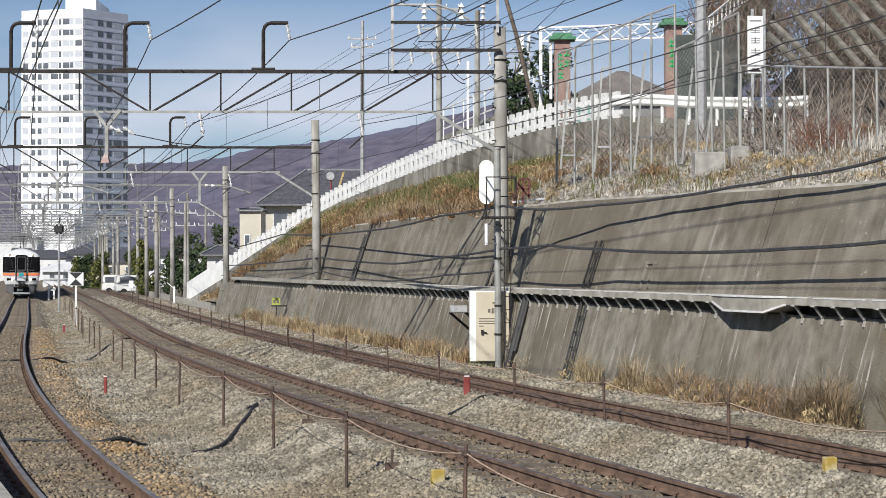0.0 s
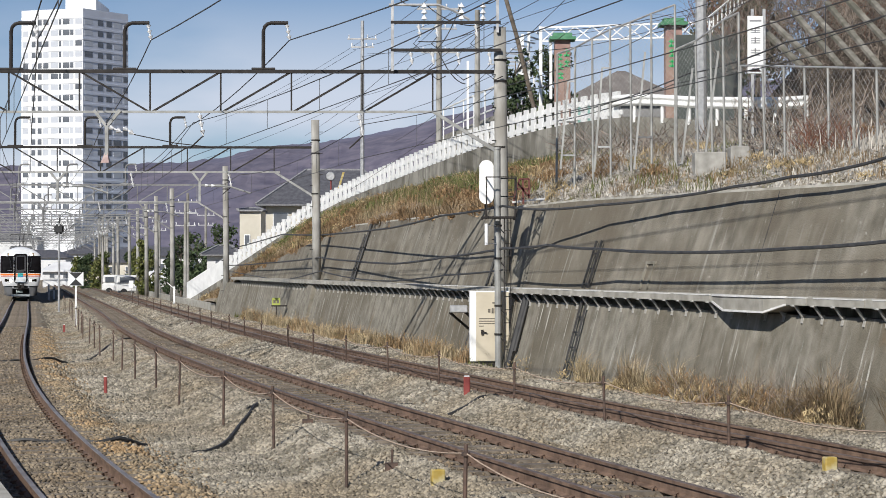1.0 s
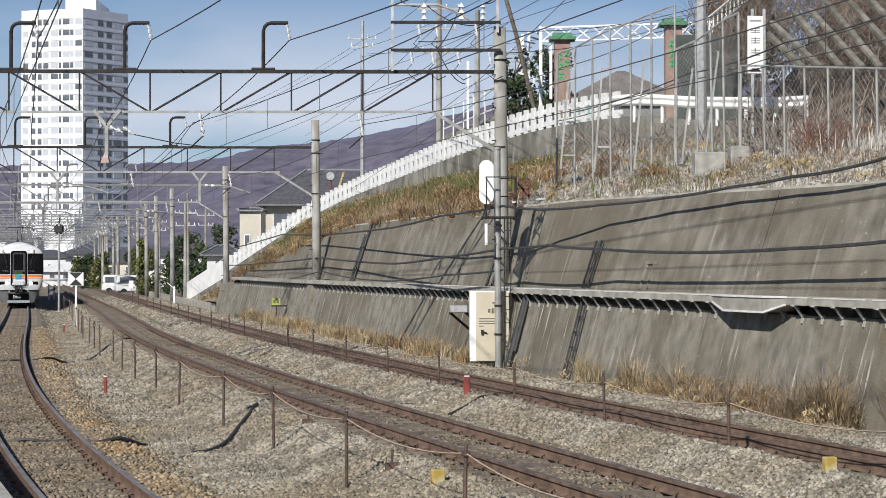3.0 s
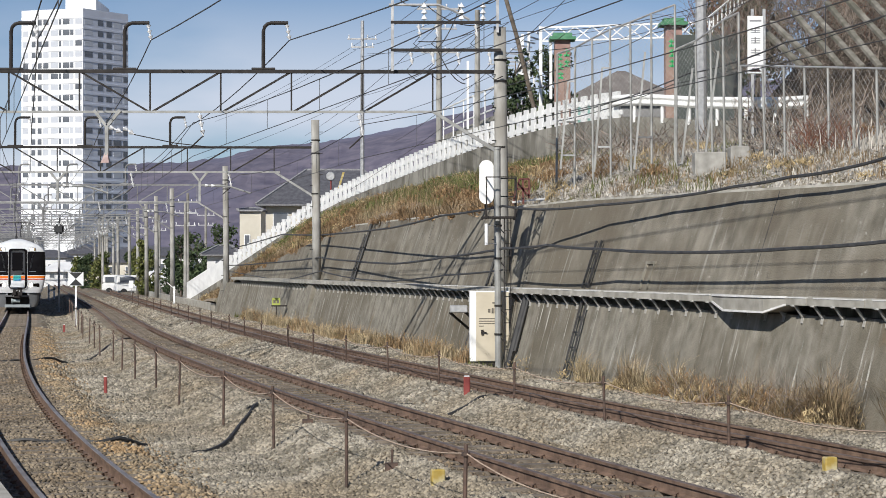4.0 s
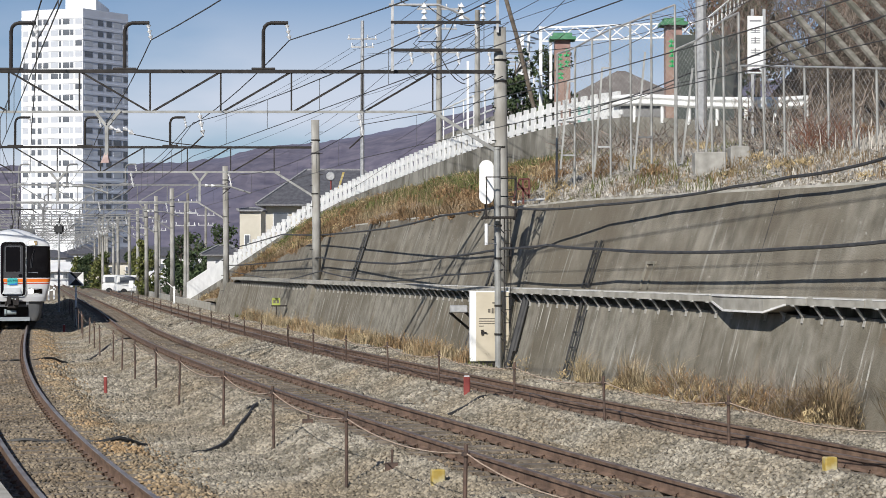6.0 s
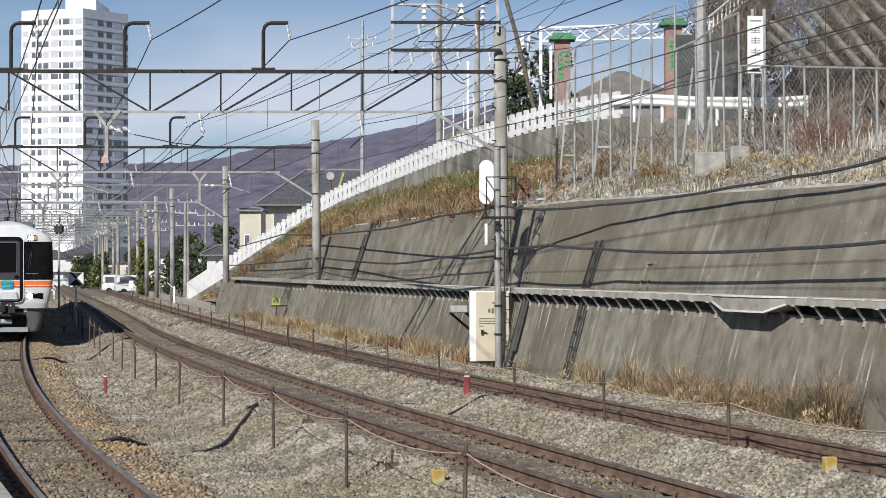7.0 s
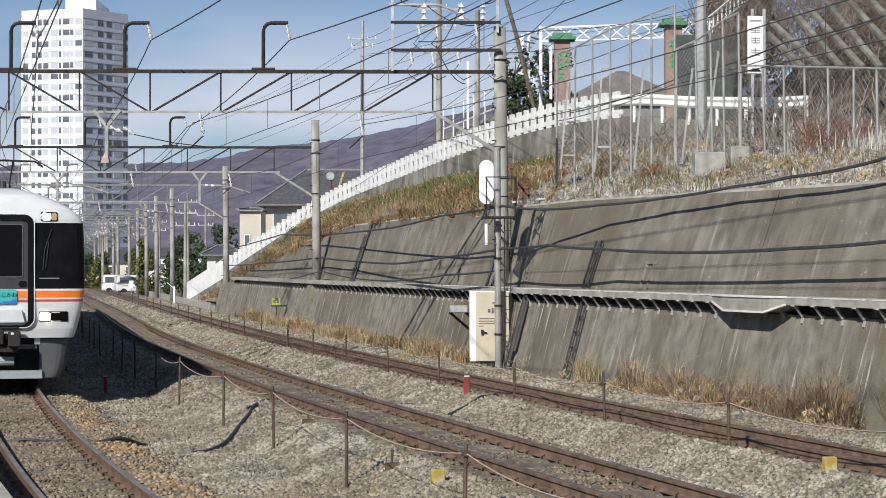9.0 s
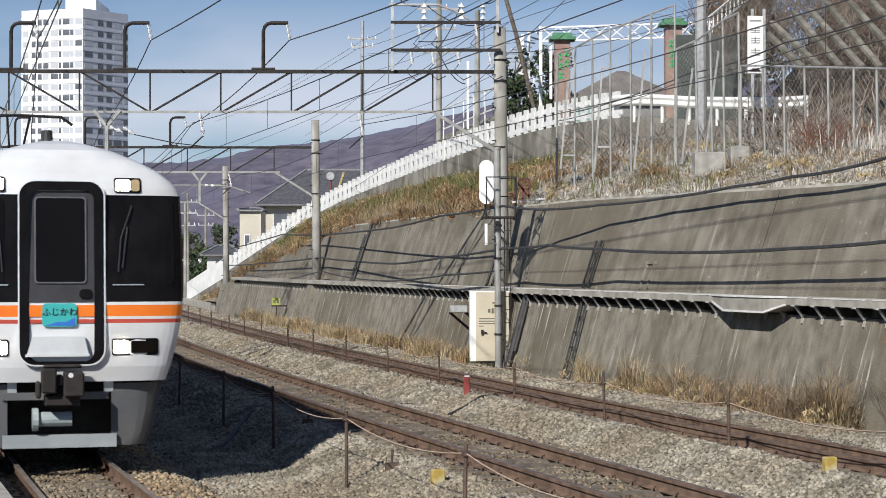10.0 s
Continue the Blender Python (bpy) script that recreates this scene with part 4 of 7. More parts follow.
# ---- equipment cabinet ----
cb = thing("equipment_cabinet", "cream steel trackside equipment cabinet with white side", "cabinet", at=(0.66, 48.4, -0.10), rz=3)
bm = bmesh.new()
box(bm, (0.0, 0.0, 0.2), (0.97, 0.40, 1.93))
bmesh.ops.bevel(bm, geom=bm.edges[:], offset=0.015, segments=1, affect="EDGES")
part("case", bm, M_WHITE, cb)
bm = bmesh.new()
box(bm, (0.15, -0.025, 0.22), (0.95, 0.0, 1.90))
dr = part("door", bm, M_CREAM, cb, "cream painted door")
bm = bmesh.new()
box(bm, (0.27, -0.06, 0.86), (0.33, -0.025, 0.98))
bar(bm, (0.33, -0.05, 0.93), (0.41, -0.05, 0.9), 0.03)
part("handle", bm, M_DARKSTEEL, dr)
M_INK = mat("faded_ink", (0.10, 0.085, 0.07), (0.16, 0.14, 0.11), 0.8, 10.0)
for x, z, w, h in ((0.44, 1.40, 0.06, 0.09), (0.53, 1.38, 0.05, 0.13), (0.60, 1.38, 0.05, 0.13), (0.22, 1.24, 0.45, 0.022), (0.22, 1.18, 0.45, 0.022), (0.22, 1.12, 0.40, 0.022), (0.22, 1.06, 0.12, 0.02), (0.55, 1.62, 0.1, 0.035)):
    bm = bmesh.new()
    box(bm, (x, -0.029, z), (x + w, -0.024, z + h))
    part("writing_bar", bm, M_INK, dr)
bm = bmesh.new()
box(bm, (0.02, 0.03, -0.35), (0.95, 0.38, 0.20))
part("plinth", bm, M_DARKSTEEL, cb, "dark plinth")
# small junction box on a bracket at the wall
jb = thing("junction_box", "small white junction box on a wall bracket", "junction box", at=(0.371, 50, 1.286))
bm = bmesh.new()
box(bm, (-0.2, -0.15, -0.02), (0.25, 0.2, 0.16))
bmesh.ops.bevel(bm, geom=bm.edges[:], offset=0.02, segments=1, affect="EDGES")
part("case", bm, M_STEEL, jb)
bm = bmesh.new()
bar(bm, (-0.2, 0, -0.02), (0.35, 0.5, -0.5), 0.05)
bar(bm, (0.2, 0, -0.02), (0.5, 0.4, -0.3), 0.05)
part("bracket", bm, M_DARKSTEEL, jb)
# yellow plate at the wall
yp = thing("yellow_plate", "small yellow-green plate on a dark post by the wall", "sign", at=(-7, 83, 0.977))
bm = bmesh.new()
box(bm, (-0.18, -0.015, -0.15), (0.17, 0.015, 0.16))
part("plate", bm, mat("yellow_green_paint", (0.29, 0.33, 0.06), (0.36, 0.40, 0.09), 0.5, 5.0), yp)
bm = bmesh.new()
bar(bm, (0.0, 0.03, -0.85), (0.0, 0.03, 0.1), 0.05)
bar(bm, (-0.2, 0.03, -0.18), (0.45, 0.03, -0.18), 0.06)
part("post", bm, M_DARKSTEEL, yp)
for q, (x, z, w, h) in enumerate(((-0.12, -0.07, 0.1, 0.13), (0.02, -0.07, 0.1, 0.13))):
    bm = bmesh.new()
    box(bm, (x, -0.02, z), (x + w, -0.014, z + h))
    part("writing_bar", bm, M_INK, yp)

# ---- pipes and ladders up the wall ----
def wall_point(d, z, out=0.0):
    o = WALL - 0.03 + (z + 0.6) * 0.273 if z < 1.78 else WALL + 0.66 + (z - 1.5) * 0.33
    return T3.at(d, o - out, z)


M_PIPE = mat("black_conduit", (0.018, 0.018, 0.018), (0.04, 0.038, 0.036), 0.6, 6.0)
pipes = [(50.1, 1.9, 3.0, 0.03), (50.8, 1.9, 3.0, 0.025), (51.3, 1.9, 3.0, 0.03), (46.85, -0.3, 1.76, 0.075), (46.7, 0.4, 1.76, 0.05), (50.6, -0.2, 1.8, 0.03), (51.4, -0.2, 1.8, 0.03), (69.5, 1.9, 4.0, 0.05), (70.2, 1.9, 3.6, 0.03)]
for d, a, c, r in pipes:
    bm = bmesh.new()
    tube(bm, [wall_point(d, a, r + 0.03), wall_point(d, c, r + 0.03)], r, 7)
    tagged(part("wall_conduit", bm, M_PIPE), "black conduit fixed up the concrete wall", "conduit", "wall conduits")
for d0, za, zb in ((43.0, 1.95, 3.0), (42.4, -0.1, 1.75)):
    ld = thing("wall_ladder", "dark narrow steel ladder fixed to the wall", "ladder", "wall ladders")
    for q in (0, 0.35):
        bm = bmesh.new()
        bar(bm, wall_point(d0 + q, za, 0.09), wall_point(d0 + q, zb, 0.09), 0.045)
        part("ladder_rail", bm, M_PIPE, ld)
    z = za + 0.1
    while z < zb:
        bm = bmesh.new()
        bar(bm, wall_point(d0, z, 0.09), wall_point(d0 + 0.35, z, 0.09), 0.03)
        part("rung", bm, M_PIPE, ld)
        z += 0.33
bm = bmesh.new()
for dd in (39.55, 39.95):
    bar(bm, wall_point(dd, 1.95, 0.01), wall_point(dd, 2.5, 0.01), 0.06)
bar(bm, wall_point(39.5, 2.5, 0.02), wall_point(40.0, 2.5, 0.02), 0.06)
tagged(part("drain_hood", bm, M_CONC), "shallow concrete drain hood on the upper wall", "drain")
# joints between the poured bays
d = 22.0
while d < 110:
    for za, zb in ((-0.2, 1.76), (1.95, wall_top(d) - 0.06)):
        if zb - za > 0.4:
            bm = bmesh.new()
            bar(bm, wall_point(d, za, -0.004), wall_point(d, zb, -0.004), 0.018)
            ob = part("joint", bm, M_PIPE, upper if za > 1 else lower, "dark expansion joint")
    d += 12.6
# coping along the upper wall
bm = bmesh.new()
sweep(bm, T3, lambda d: [(WALL + 0.66 + (wall_top(d) - 1.5) * 0.33 - 0.03, wall_top(d) - 0.14), (WALL + 0.66 + (wall_top(d) - 1.5) * 0.33 + 0.0, wall_top(d) + 0.02),
                         (WALL + 1.05 + (wall_top(d) - 1.5) * 0.33, wall_top(d) + 0.02), (WALL + 1.05 + (wall_top(d) - 1.5) * 0.33, wall_top(d) - 0.14)], steps(6, 76, 1.0, 2.0))
part("coping", bm, M_TROUGH, upper, "paler concrete coping")
# pilaster under the second mast
bm = bmesh.new()
sweep(bm, T3, [(WALL - 0.06, -0.5), (WALL + 0.42, 1.74), (WALL + 0.9, 1.74), (WALL + 0.9, -0.5)], [76.6, 77.9])
part("pilaster", bm, M_CONC, lower, "concrete pilaster carrying a mast")

# ---- lineside boards, stakes and blocks ----
mk = thing("lineside_marker", "white board with black triangles on a white post", "railway sign", at=(-16.43, 88.5, 1.894))
bm = bmesh.new()
box(bm, (-0.34, -0.015, -0.30), (0.34, 0.015, 0.30))
bd = part("board", bm, M_WHITE, mk)
for s in (-1, 1):
    bm = bmesh.new()
    f = [bm.verts.new(v) for v in ((-0.30, -0.019, s * 0.29), (0.30, -0.019, s * 0.29), (0, -0.019, 0.0))]
    k = [bm.verts.new(v.co + Vector((0, 0.004, 0))) for v in f]
    bm.faces.new(f if s < 0 else f[::-1])
    for i in range(3):
        bm.faces.new((f[i], f[(i + 1) % 3], k[(i + 1) % 3], k[i]))
    part("black_triangle", bm, M_BLACK, bd)
bm = bmesh.new()
bar(bm, (0, 0.03, -2.4), (0, 0.03, 0.3), 0.08)
part("post", bm, M_WHITE, mk)
sp = thing("repeater_signal", "dark signal head on a slim grey post between the tracks", "railway signal", at=(-23.5, 121, -0.297))
bm = bmesh.new()
tube(bm, [(0, 0, -0.2), (0, 0, 5.4)], 0.07, 8)
part("post", bm, M_STEEL, sp)
bm = bmesh.new()
box(bm, (-0.3, -0.12, 4.75), (0.3, 0.12, 5.35))
bmesh.ops.bevel(bm, geom=[e for e in bm.edges], offset=0.1, segments=3, affect="EDGES")
part("signal_head", bm, M_BLACK, sp)
bm = bmesh.new()
tube(bm, [(0.0, 0, 5.35), (0.05, 0, 5.75)], 0.05, 6)
part("finial", bm, M_BLACK, sp)
M_RED = mat("faded_red_stake", (0.20, 0.035, 0.03), (0.27, 0.055, 0.045), 0.7, 6.0)
M_YEL = mat("yellow_marker", (0.36, 0.25, 0.05), (0.46, 0.36, 0.12), 0.6, 8.0, c3=(0.5, 0.45, 0.3), scale3=6.0)
for at_, w, h in (((-7.25, 42.5, -0.271), 0.07, 0.36), ((0.44, 36.6, -0.160), 0.12, 0.33), ((-15.9, 83, -0.280), 0.09, 0.35)):
    at_ = (at_[0], at_[1], bed_height(0, at_[0], at_[1]))
    ob = thing("marker_stake", "short faded red marker stake in the ballast", "marker", "red stakes", at=at_)
    bm = bmesh.new()
    box(bm, (-w / 2, -w / 2, -0.15), (w / 2, w / 2, h))
    bmesh.ops.bevel(bm, geom=bm.edges[:], offset=0.012, segments=1, affect="EDGES")
    part("stake", bm, M_RED, ob)
    bm = bmesh.new()
    box(bm, (-w / 2 + 0.012, -w / 2 + 0.012, h), (w / 2 - 0.012, w / 2 - 0.012, h + 0.02))
    part("pale_top", bm, M_WHITE, ob)
for at_ in ((-0.0566, 22, -0.077), (4.457, 22.8, -0.054)):
    at_ = (at_[0], at_[1], bed_height(0, at_[0], at_[1]) + 0.02)
    ob = thing("marker_block", "small worn yellow marker block in the ballast", "marker", "yellow blocks", at=at_, rz=12)
    bm = bmesh.new()
    box(bm, (-0.075, -0.06, -0.1), (0.075, 0.06, 0.16))
    bmesh.ops.bevel(bm, geom=bm.edges[:], offset=0.012, segments=1, affect="EDGES")
    part("block", bm, M_YEL, ob)
for at_, h in (((-0.621, 23.9, -0.249), 0.24), ((-2.05, 30, -0.274), 0.18), ((-10.4, 82, 0.151), 0.25), ((-8.53, 76, -0.119), 0.3)):
    at_ = (at_[0], at_[1], bed_height(0, at_[0], at_[1]))
    ob = thing("ground_stub", "small dark iron stub in the ballast", "marker", "iron stubs", at=at_)
    bm = bmesh.new()
    tube(bm, [(0, 0, -0.1), (0.01, 0, h)], 0.015, 6)
    box(bm, (-0.08, -0.05, -0.05), (0.08, 0.05, 0.08))
    part("stub", bm, M_POST, ob)
# dark tubes lying over the ballast
for pts in ([(-6.5, 29, -0.276), (-6, 29, -0.276), (-5.6, 29.1, -0.269), (-5.07, 28.9, -0.292), (-4.66, 29.2, -0.278), (-4.48, 30.5, -0.223)], [(-3.68, 29, -0.326), (-3.38, 30, -0.249), (-3.24, 33, -0.221), (-3.1, 35.5, -0.197), (-2.41, 34.5, -0.242)],
            [(-12.1, 54, -0.161), (-11.3, 54.5, -0.138), (-10.8, 56, -0.096), (-10.5, 59, -0.095), (-10.5, 64, -0.087), (-10.2, 66, -0.127)], [(-0.816, 34, -0.203), (0.16, 35, -0.160), (1.19, 36, -0.151), (2.02, 36, -0.151)]):
    bm = bmesh.new()
    qs = []
    for a, c in zip(pts, pts[1:]):
        for i in range(4):
            p = Vector(a).lerp(Vector(c), i / 4)
            qs.append(Vector((p.x, p.y, bed_height(p.y, p.x, p.y) + 0.04)))
    for q in qs:
        q.z += 0.02 * math.sin(q.x * 9) - 0.015
    tube(bm, qs, 0.034, 6)
    tagged(part("ground_tube", bm, M_PIPE), "black tube lying across the ballast", "cable", "ground cables")

# ---- footings on the crest ----
M_FOOT = mat("footing_concrete", (0.24, 0.23, 0.205), (0.40, 0.385, 0.35), 0.92, 3.0, 9, 0.5, 14.0)
for at_, w in (((6.19, 46, 4.700), 0.72), ((6.95, 46.5, 4.858), 0.44)):
    ob = thing("concrete_footing", "pale concrete footing block on the slope", "footing", "footings", at=at_)
    bm = bmesh.new()
    box(bm, (-w / 2, -0.3, -0.3), (w / 2, 0.3, 0.38))
    bmesh.ops.bevel(bm, geom=bm.edges[:], offset=0.02, segments=1, affect="EDGES")
    part("block", bm, M_FOOT, ob)

# ---- utility poles ----
def utility_pole(at_, top, r, arms, label, steel=False):
    up = thing("utility_pole", label, "utility pole", "utility poles", at=at_)
    bm = bmesh.new()
    tube(bm, [(0, 0, -0.5), (0, 0, top)], r, 10, r * 0.75)
    part("pole", bm, M_STEEL if steel else M_POLE, up)
    for z, w in arms:
        bm = bmesh.new()
        bar(bm, (-w, 0, z), (w, 0, z), 0.09)
        a = part("crossarm", bm, M_STEEL, up)
        for x in (-w * 0.9, w * 0.35, w * 0.9):
            bm = bmesh.new()
            insulator(bm, (x, 0, z + 0.05), (x, 0, z + 0.26), 0.06, 3, 0)
            part("insulator", bm, M_INSUL, a)
    return up


utility_pole((-4.9, 120, 4.6), 12.8, 0.14, [(11.7, 0.9), (11.2, 0.7)], "slim pale utility pole with crossarms and insulators", True)
utility_pole((-0.2, 100, 6.9), 11.5, 0.16, [(8.6, 1.1), (7.6, 0.9), (6.4, 0.9)], "weathered concrete utility pole with crossarms")
utility_pole((8.36, 64, 6.9), 9.5, 0.2, [], "thick pale concrete utility pole by the gate", True)
utility_pole((1.6, 92, 7.9), 6.5, 0.15, [], "slim concrete utility pole beside the road")
for x, y, h in ((-24, 200, 9.0), (-20.2, 155, 8.0), (-28.5, 190, 8.5), (-33, 230, 9), (-40, 260, 9), (-22.6, 175, 9.5), (-37, 215, 8.5), (-43.5, 250, 9)):
    utility_pole((x, y, -0.5), h, 0.16, [(h - 0.8, 0.9), (h - 1.8, 0.8)], "grey lineside pole with crossarms, far off")


# ---- plants ----
def blades(name, label, category, spots, h, w, material, lean=0.35, seed=1):
    """Thin bent blades at the given spots, as one patch."""
    r = np.random.RandomState(seed)
    P = np.array([tuple(s) for s in spots])
    n = len(P)
    a = r.uniform(0, 2 * np.pi, n)
    lump = np.array([noise.noise(Vector(q) * 1.3) for q in P])
    hh = h * r.uniform(0.3, 1.15, n) * np.clip(0.85 + lump * 1.1, 0.25, 1.6)
    ln = hh * r.uniform(0.05, lean * 2, n)
    t = np.stack([np.cos(a), np.sin(a), 0 * a], 1)
    s = np.stack([-np.sin(a + 0.6), np.cos(a + 0.6), 0 * a], 1) * w
    up = np.array([0, 0, 1.0])
    V = np.empty((n, 5, 3))
    V[:, 0], V[:, 1] = P - s, P + s
    mid = P + up * (hh * 0.6)[:, None] + t * (ln * 0.35)[:, None]
    V[:, 2], V[:, 3] = mid - s * 0.7, mid + s * 0.7
    V[:, 4] = P + up * (hh * (1 - 0.25 * ln / hh))[:, None] + t * ln[:, None]
    k = np.arange(n)[:, None] * 5
    F = np.concatenate([k + np.array([[0, 1, 3]]), k + np.array([[0, 3, 2]]), k + np.array([[2, 3, 4]])])
    me = bpy.data.meshes.new(name)
    me.vertices.add(n * 5)
    me.vertices.foreach_set("co", V.reshape(-1))
    me.loops.add(F.size)
    me.loops.foreach_set("vertex_index", F.reshape(-1).astype(np.int32))
    me.polygons.add(len(F))
    me.polygons.foreach_set("loop_start", np.arange(0, F.size, 3, dtype=np.int32))
    me.update(calc_edges=True)
    me.materials.append(material)
    return tagged(new(name, me), label, category, kind="stuff")


M_DRY = mat("dry_tan_grass", (0.30, 0.235, 0.135), (0.46, 0.375, 0.24), 0.9, 0.7, 4, c3=(0.26, 0.16, 0.075), scale3=0.5, rand=-0.4)
M_RUSTG = mat("rust_brown_grass", (0.155, 0.11, 0.06), (0.28, 0.20, 0.115), 0.9, 0.6, 4, rand=-0.4)
M_GREEN = mat("faded_green_grass", (0.085, 0.105, 0.03), (0.17, 0.165, 0.055), 0.9, 0.8, 4, rand=-0.35)
M_PALE = mat("bleached_stalk", (0.40, 0.37, 0.32), (0.55, 0.52, 0.46), 0.9, 1.0, 4, rand=-0.3)
rg_ = random.Random(11)


def foot_spots(n, d0, d1, o0, o1, clump):
    out = []
    while len(out) < n:
        d = rg_.uniform(d0, d1)
        p = T3.at(d, rg_.uniform(o0, o1))
        if noise.noise(Vector((d * 0.55, p.x * 0.3, 2))) > clump:
            p.z = bed_height(d, p.x, p.y) - 0.02
            out.append(p)
    return out


blades("dry_grass_at_wall", "tall dry tan grass growing along the wall's foot", "grass", foot_spots(6500, 24, 33.5, 2.08, 2.55, -0.1), 0.66, 0.0045, M_DRY, 0.5, 1)
blades("dry_grass_at_wall", "tall dry tan grass growing along the wall's foot", "grass", foot_spots(3500, 33.5, 41, 2.12, 2.55, 0.05), 0.75, 0.005, M_DRY, 0.5, 2)
blades("brown_grass_at_wall", "rust-brown dead grass along the wall's foot", "grass", foot_spots(2200, 24, 40, 2.1, 2.5, 0.1), 0.78, 0.0045, M_RUSTG, 0.6, 3)
blades("brown_grass_at_wall", "rust-brown dead grass along the wall's foot", "grass", foot_spots(4200, 23, 30.5, 2.08, 2.5, -0.1), 0.74, 0.0045, M_RUSTG, 0.6, 23)
blades("low_grass_at_wall", "short yellowish grass along the wall's foot", "grass", foot_spots(10000, 48, 90, 1.7, 2.6, -0.2), 0.6, 0.009, M_DRY, 0.4, 4)
blades("green_grass_at_wall", "patchy green grass along the wall's foot", "grass", foot_spots(2500, 46, 95, 1.8, 2.55, 0.0), 0.3, 0.012, M_GREEN, 0.4, 5)


def slope_spots(n, u0, u1, v0, v1, clump, s):
    out = []
    while len(out) < n:
        u, v = rg_.uniform(u0, u1), rg_.uniform(v0, v1)
        if noise.noise(Vector((u * 2.2 + s, v * 3, s))) > clump:
            out.append(slope_point(u, v) - Vector((0, 0, 0.03)))
    return out


blades("slope_brown_grass", "rust-brown dead grass covering the slope", "grass", slope_spots(20000, 4.6, 8.8, 0.0, 0.9, -0.15, 1), 0.45, 0.008, M_RUSTG, 0.5, 6)
blades("slope_dry_grass", "dry tan grass covering the slope", "grass", slope_spots(7000, 4.2, 8.8, 0.0, 1.0, 0.0, 4), 0.5, 0.008, M_DRY, 0.5, 7)
blades("slope_green_grass", "faded green grass high on the slope", "grass", slope_spots(24000, 4.3, 7.6, 0.15, 1.0, -0.2, 7), 0.42, 0.010, M_GREEN, 0.5, 8)
blades("crest_dry_grass", "dry brown grass along the crest below the fence", "grass", slope_spots(5500, 1.2, 4.6, 0.05, 1.0, 0.1, 9), 0.35, 0.008, M_RUSTG, 0.6, 9)
blades("crest_pale_stalks", "bleached broken stalks along the crest", "dead stalks", slope_spots(6000, 0.9, 4.4, 0.0, 0.85, -0.1, 12), 0.26, 0.010, M_PALE, 0.7, 10)
blades("crest_tall_stalks", "tall bleached reed stalks by the fence", "dead stalks", slope_spots(220, 0.8, 2.2, 0.25, 0.8, 0.0, 15), 0.8, 0.022, M_PALE, 0.2, 11)
blades("crest_green_weeds", "dark green weeds among the dead stalks", "weeds", slope_spots(2500, 0.9, 4.6, 0.0, 0.9, 0.15, 18), 0.3, 0.012, M_GREEN, 0.6, 12)
# grass hanging over the wall's edge
edge = []
while len(edge) < 4500:
    d = rg_.uniform(52, 108)
    t = wall_top(d)
    if noise.noise(Vector((d * 0.4, 0, 8))) > -0.1:
        edge.append(T3.at(d, WALL + 0.64 + (t - 1.5) * 0.33 + rg_.uniform(0, 0.5), t - rg_.uniform(0, 0.25)))
blades("edge_brown_grass", "rust-brown dead grass spilling over the wall's top", "grass", edge, 0.5, 0.015, M_RUSTG, 0.7, 13)

# low bushes and tangled weeds
M_ORANGEB = mat("russet_weed", (0.15, 0.092, 0.045), (0.285, 0.18, 0.09), 0.95, 1.5, 4, rand=-0.45)
M_STRAWB = mat("straw_weed", (0.30, 0.22, 0.11), (0.46, 0.36, 0.20), 0.95, 1.5, 4, rand=-0.4)
M_GREENB = mat("green_weed", (0.06, 0.085, 0.02), (0.15, 0.17, 0.05), 0.95, 1.5, 4, rand=-0.45)
M_GREYB = mat("grey_dead_weed", (0.26, 0.23, 0.19), (0.44, 0.40, 0.34), 0.95, 1.5, 4, rand=-0.4)


def clumps(name, label, spots, radius, n, leaf, material, seed, tall=0.8):
    """Ragged cushions of small leaves and stems."""
    r = np.random.RandomState(seed)
    P = np.array([tuple(q) for q in spots])
    k = r.randint(0, len(P), n)
    size = radius * r.uniform(0.4, 1.25, len(P))[k][:, None]
    D = r.normal(size=(n, 3))
    D /= np.linalg.norm(D, axis=1)[:, None]
    D[:, 2] = np.abs(D[:, 2]) * tall
    C = P[k] + D * size * r.uniform(0.35, 1.0, n)[:, None] ** 0.6
    U = D * 0.5 + r.normal(size=(n, 3)) * 0.6 + np.array([0, 0, 0.5])
    U /= np.linalg.norm(U, axis=1)[:, None]
    W = np.cross(U, r.normal(size=(n, 3)))
    W /= np.linalg.norm(W, axis=1)[:, None]
    q = leaf * r.uniform(0.5, 1.5, n)[:, None]
    V = np.stack([C - U * q, C + W * q * 0.22, C + U * q * 1.3, C - W * q * 0.22], 1)
    F = (np.arange(n)[:, None] * 4 + np.arange(4)[None]).reshape(-1, 4)
    return tagged(mesh_np(name, V.reshape(-1, 3), F, material), label, "weeds", kind="stuff")


clumps("russet_weeds", "russet dead weeds in ragged cushions on the slope", slope_spots(110, 4.5, 8.2, 0.0, 0.55, 0.0, 31), 0.55, 22000, 0.07, M_ORANGEB, 51)
clumps("straw_weeds", "straw-coloured dead weeds on the slope", slope_spots(110, 4.4, 8.8, 0.0, 0.9, 0.0, 35), 0.5, 14000, 0.075, M_STRAWB, 52)
clumps("green_weeds", "green weeds among the dead grass on the slope", slope_spots(110, 4.3, 7.2, 0.25, 1.0, 0.0, 38), 0.5, 12000, 0.07, M_GREENB, 53)
clumps("crest_russet_weeds", "russet weeds along the crest below the fence", slope_spots(26, 3.2, 4.5, 0.1, 0.6, 0.0, 41), 0.4, 7000, 0.05, M_ORANGEB, 54)
clumps("crest_russet_weeds", "russet weeds by the crest fence", slope_spots(12, 0.9, 1.7, 0.3, 0.7, -0.2, 44), 0.45, 5000, 0.045, M_ORANGEB, 55, 1.2)
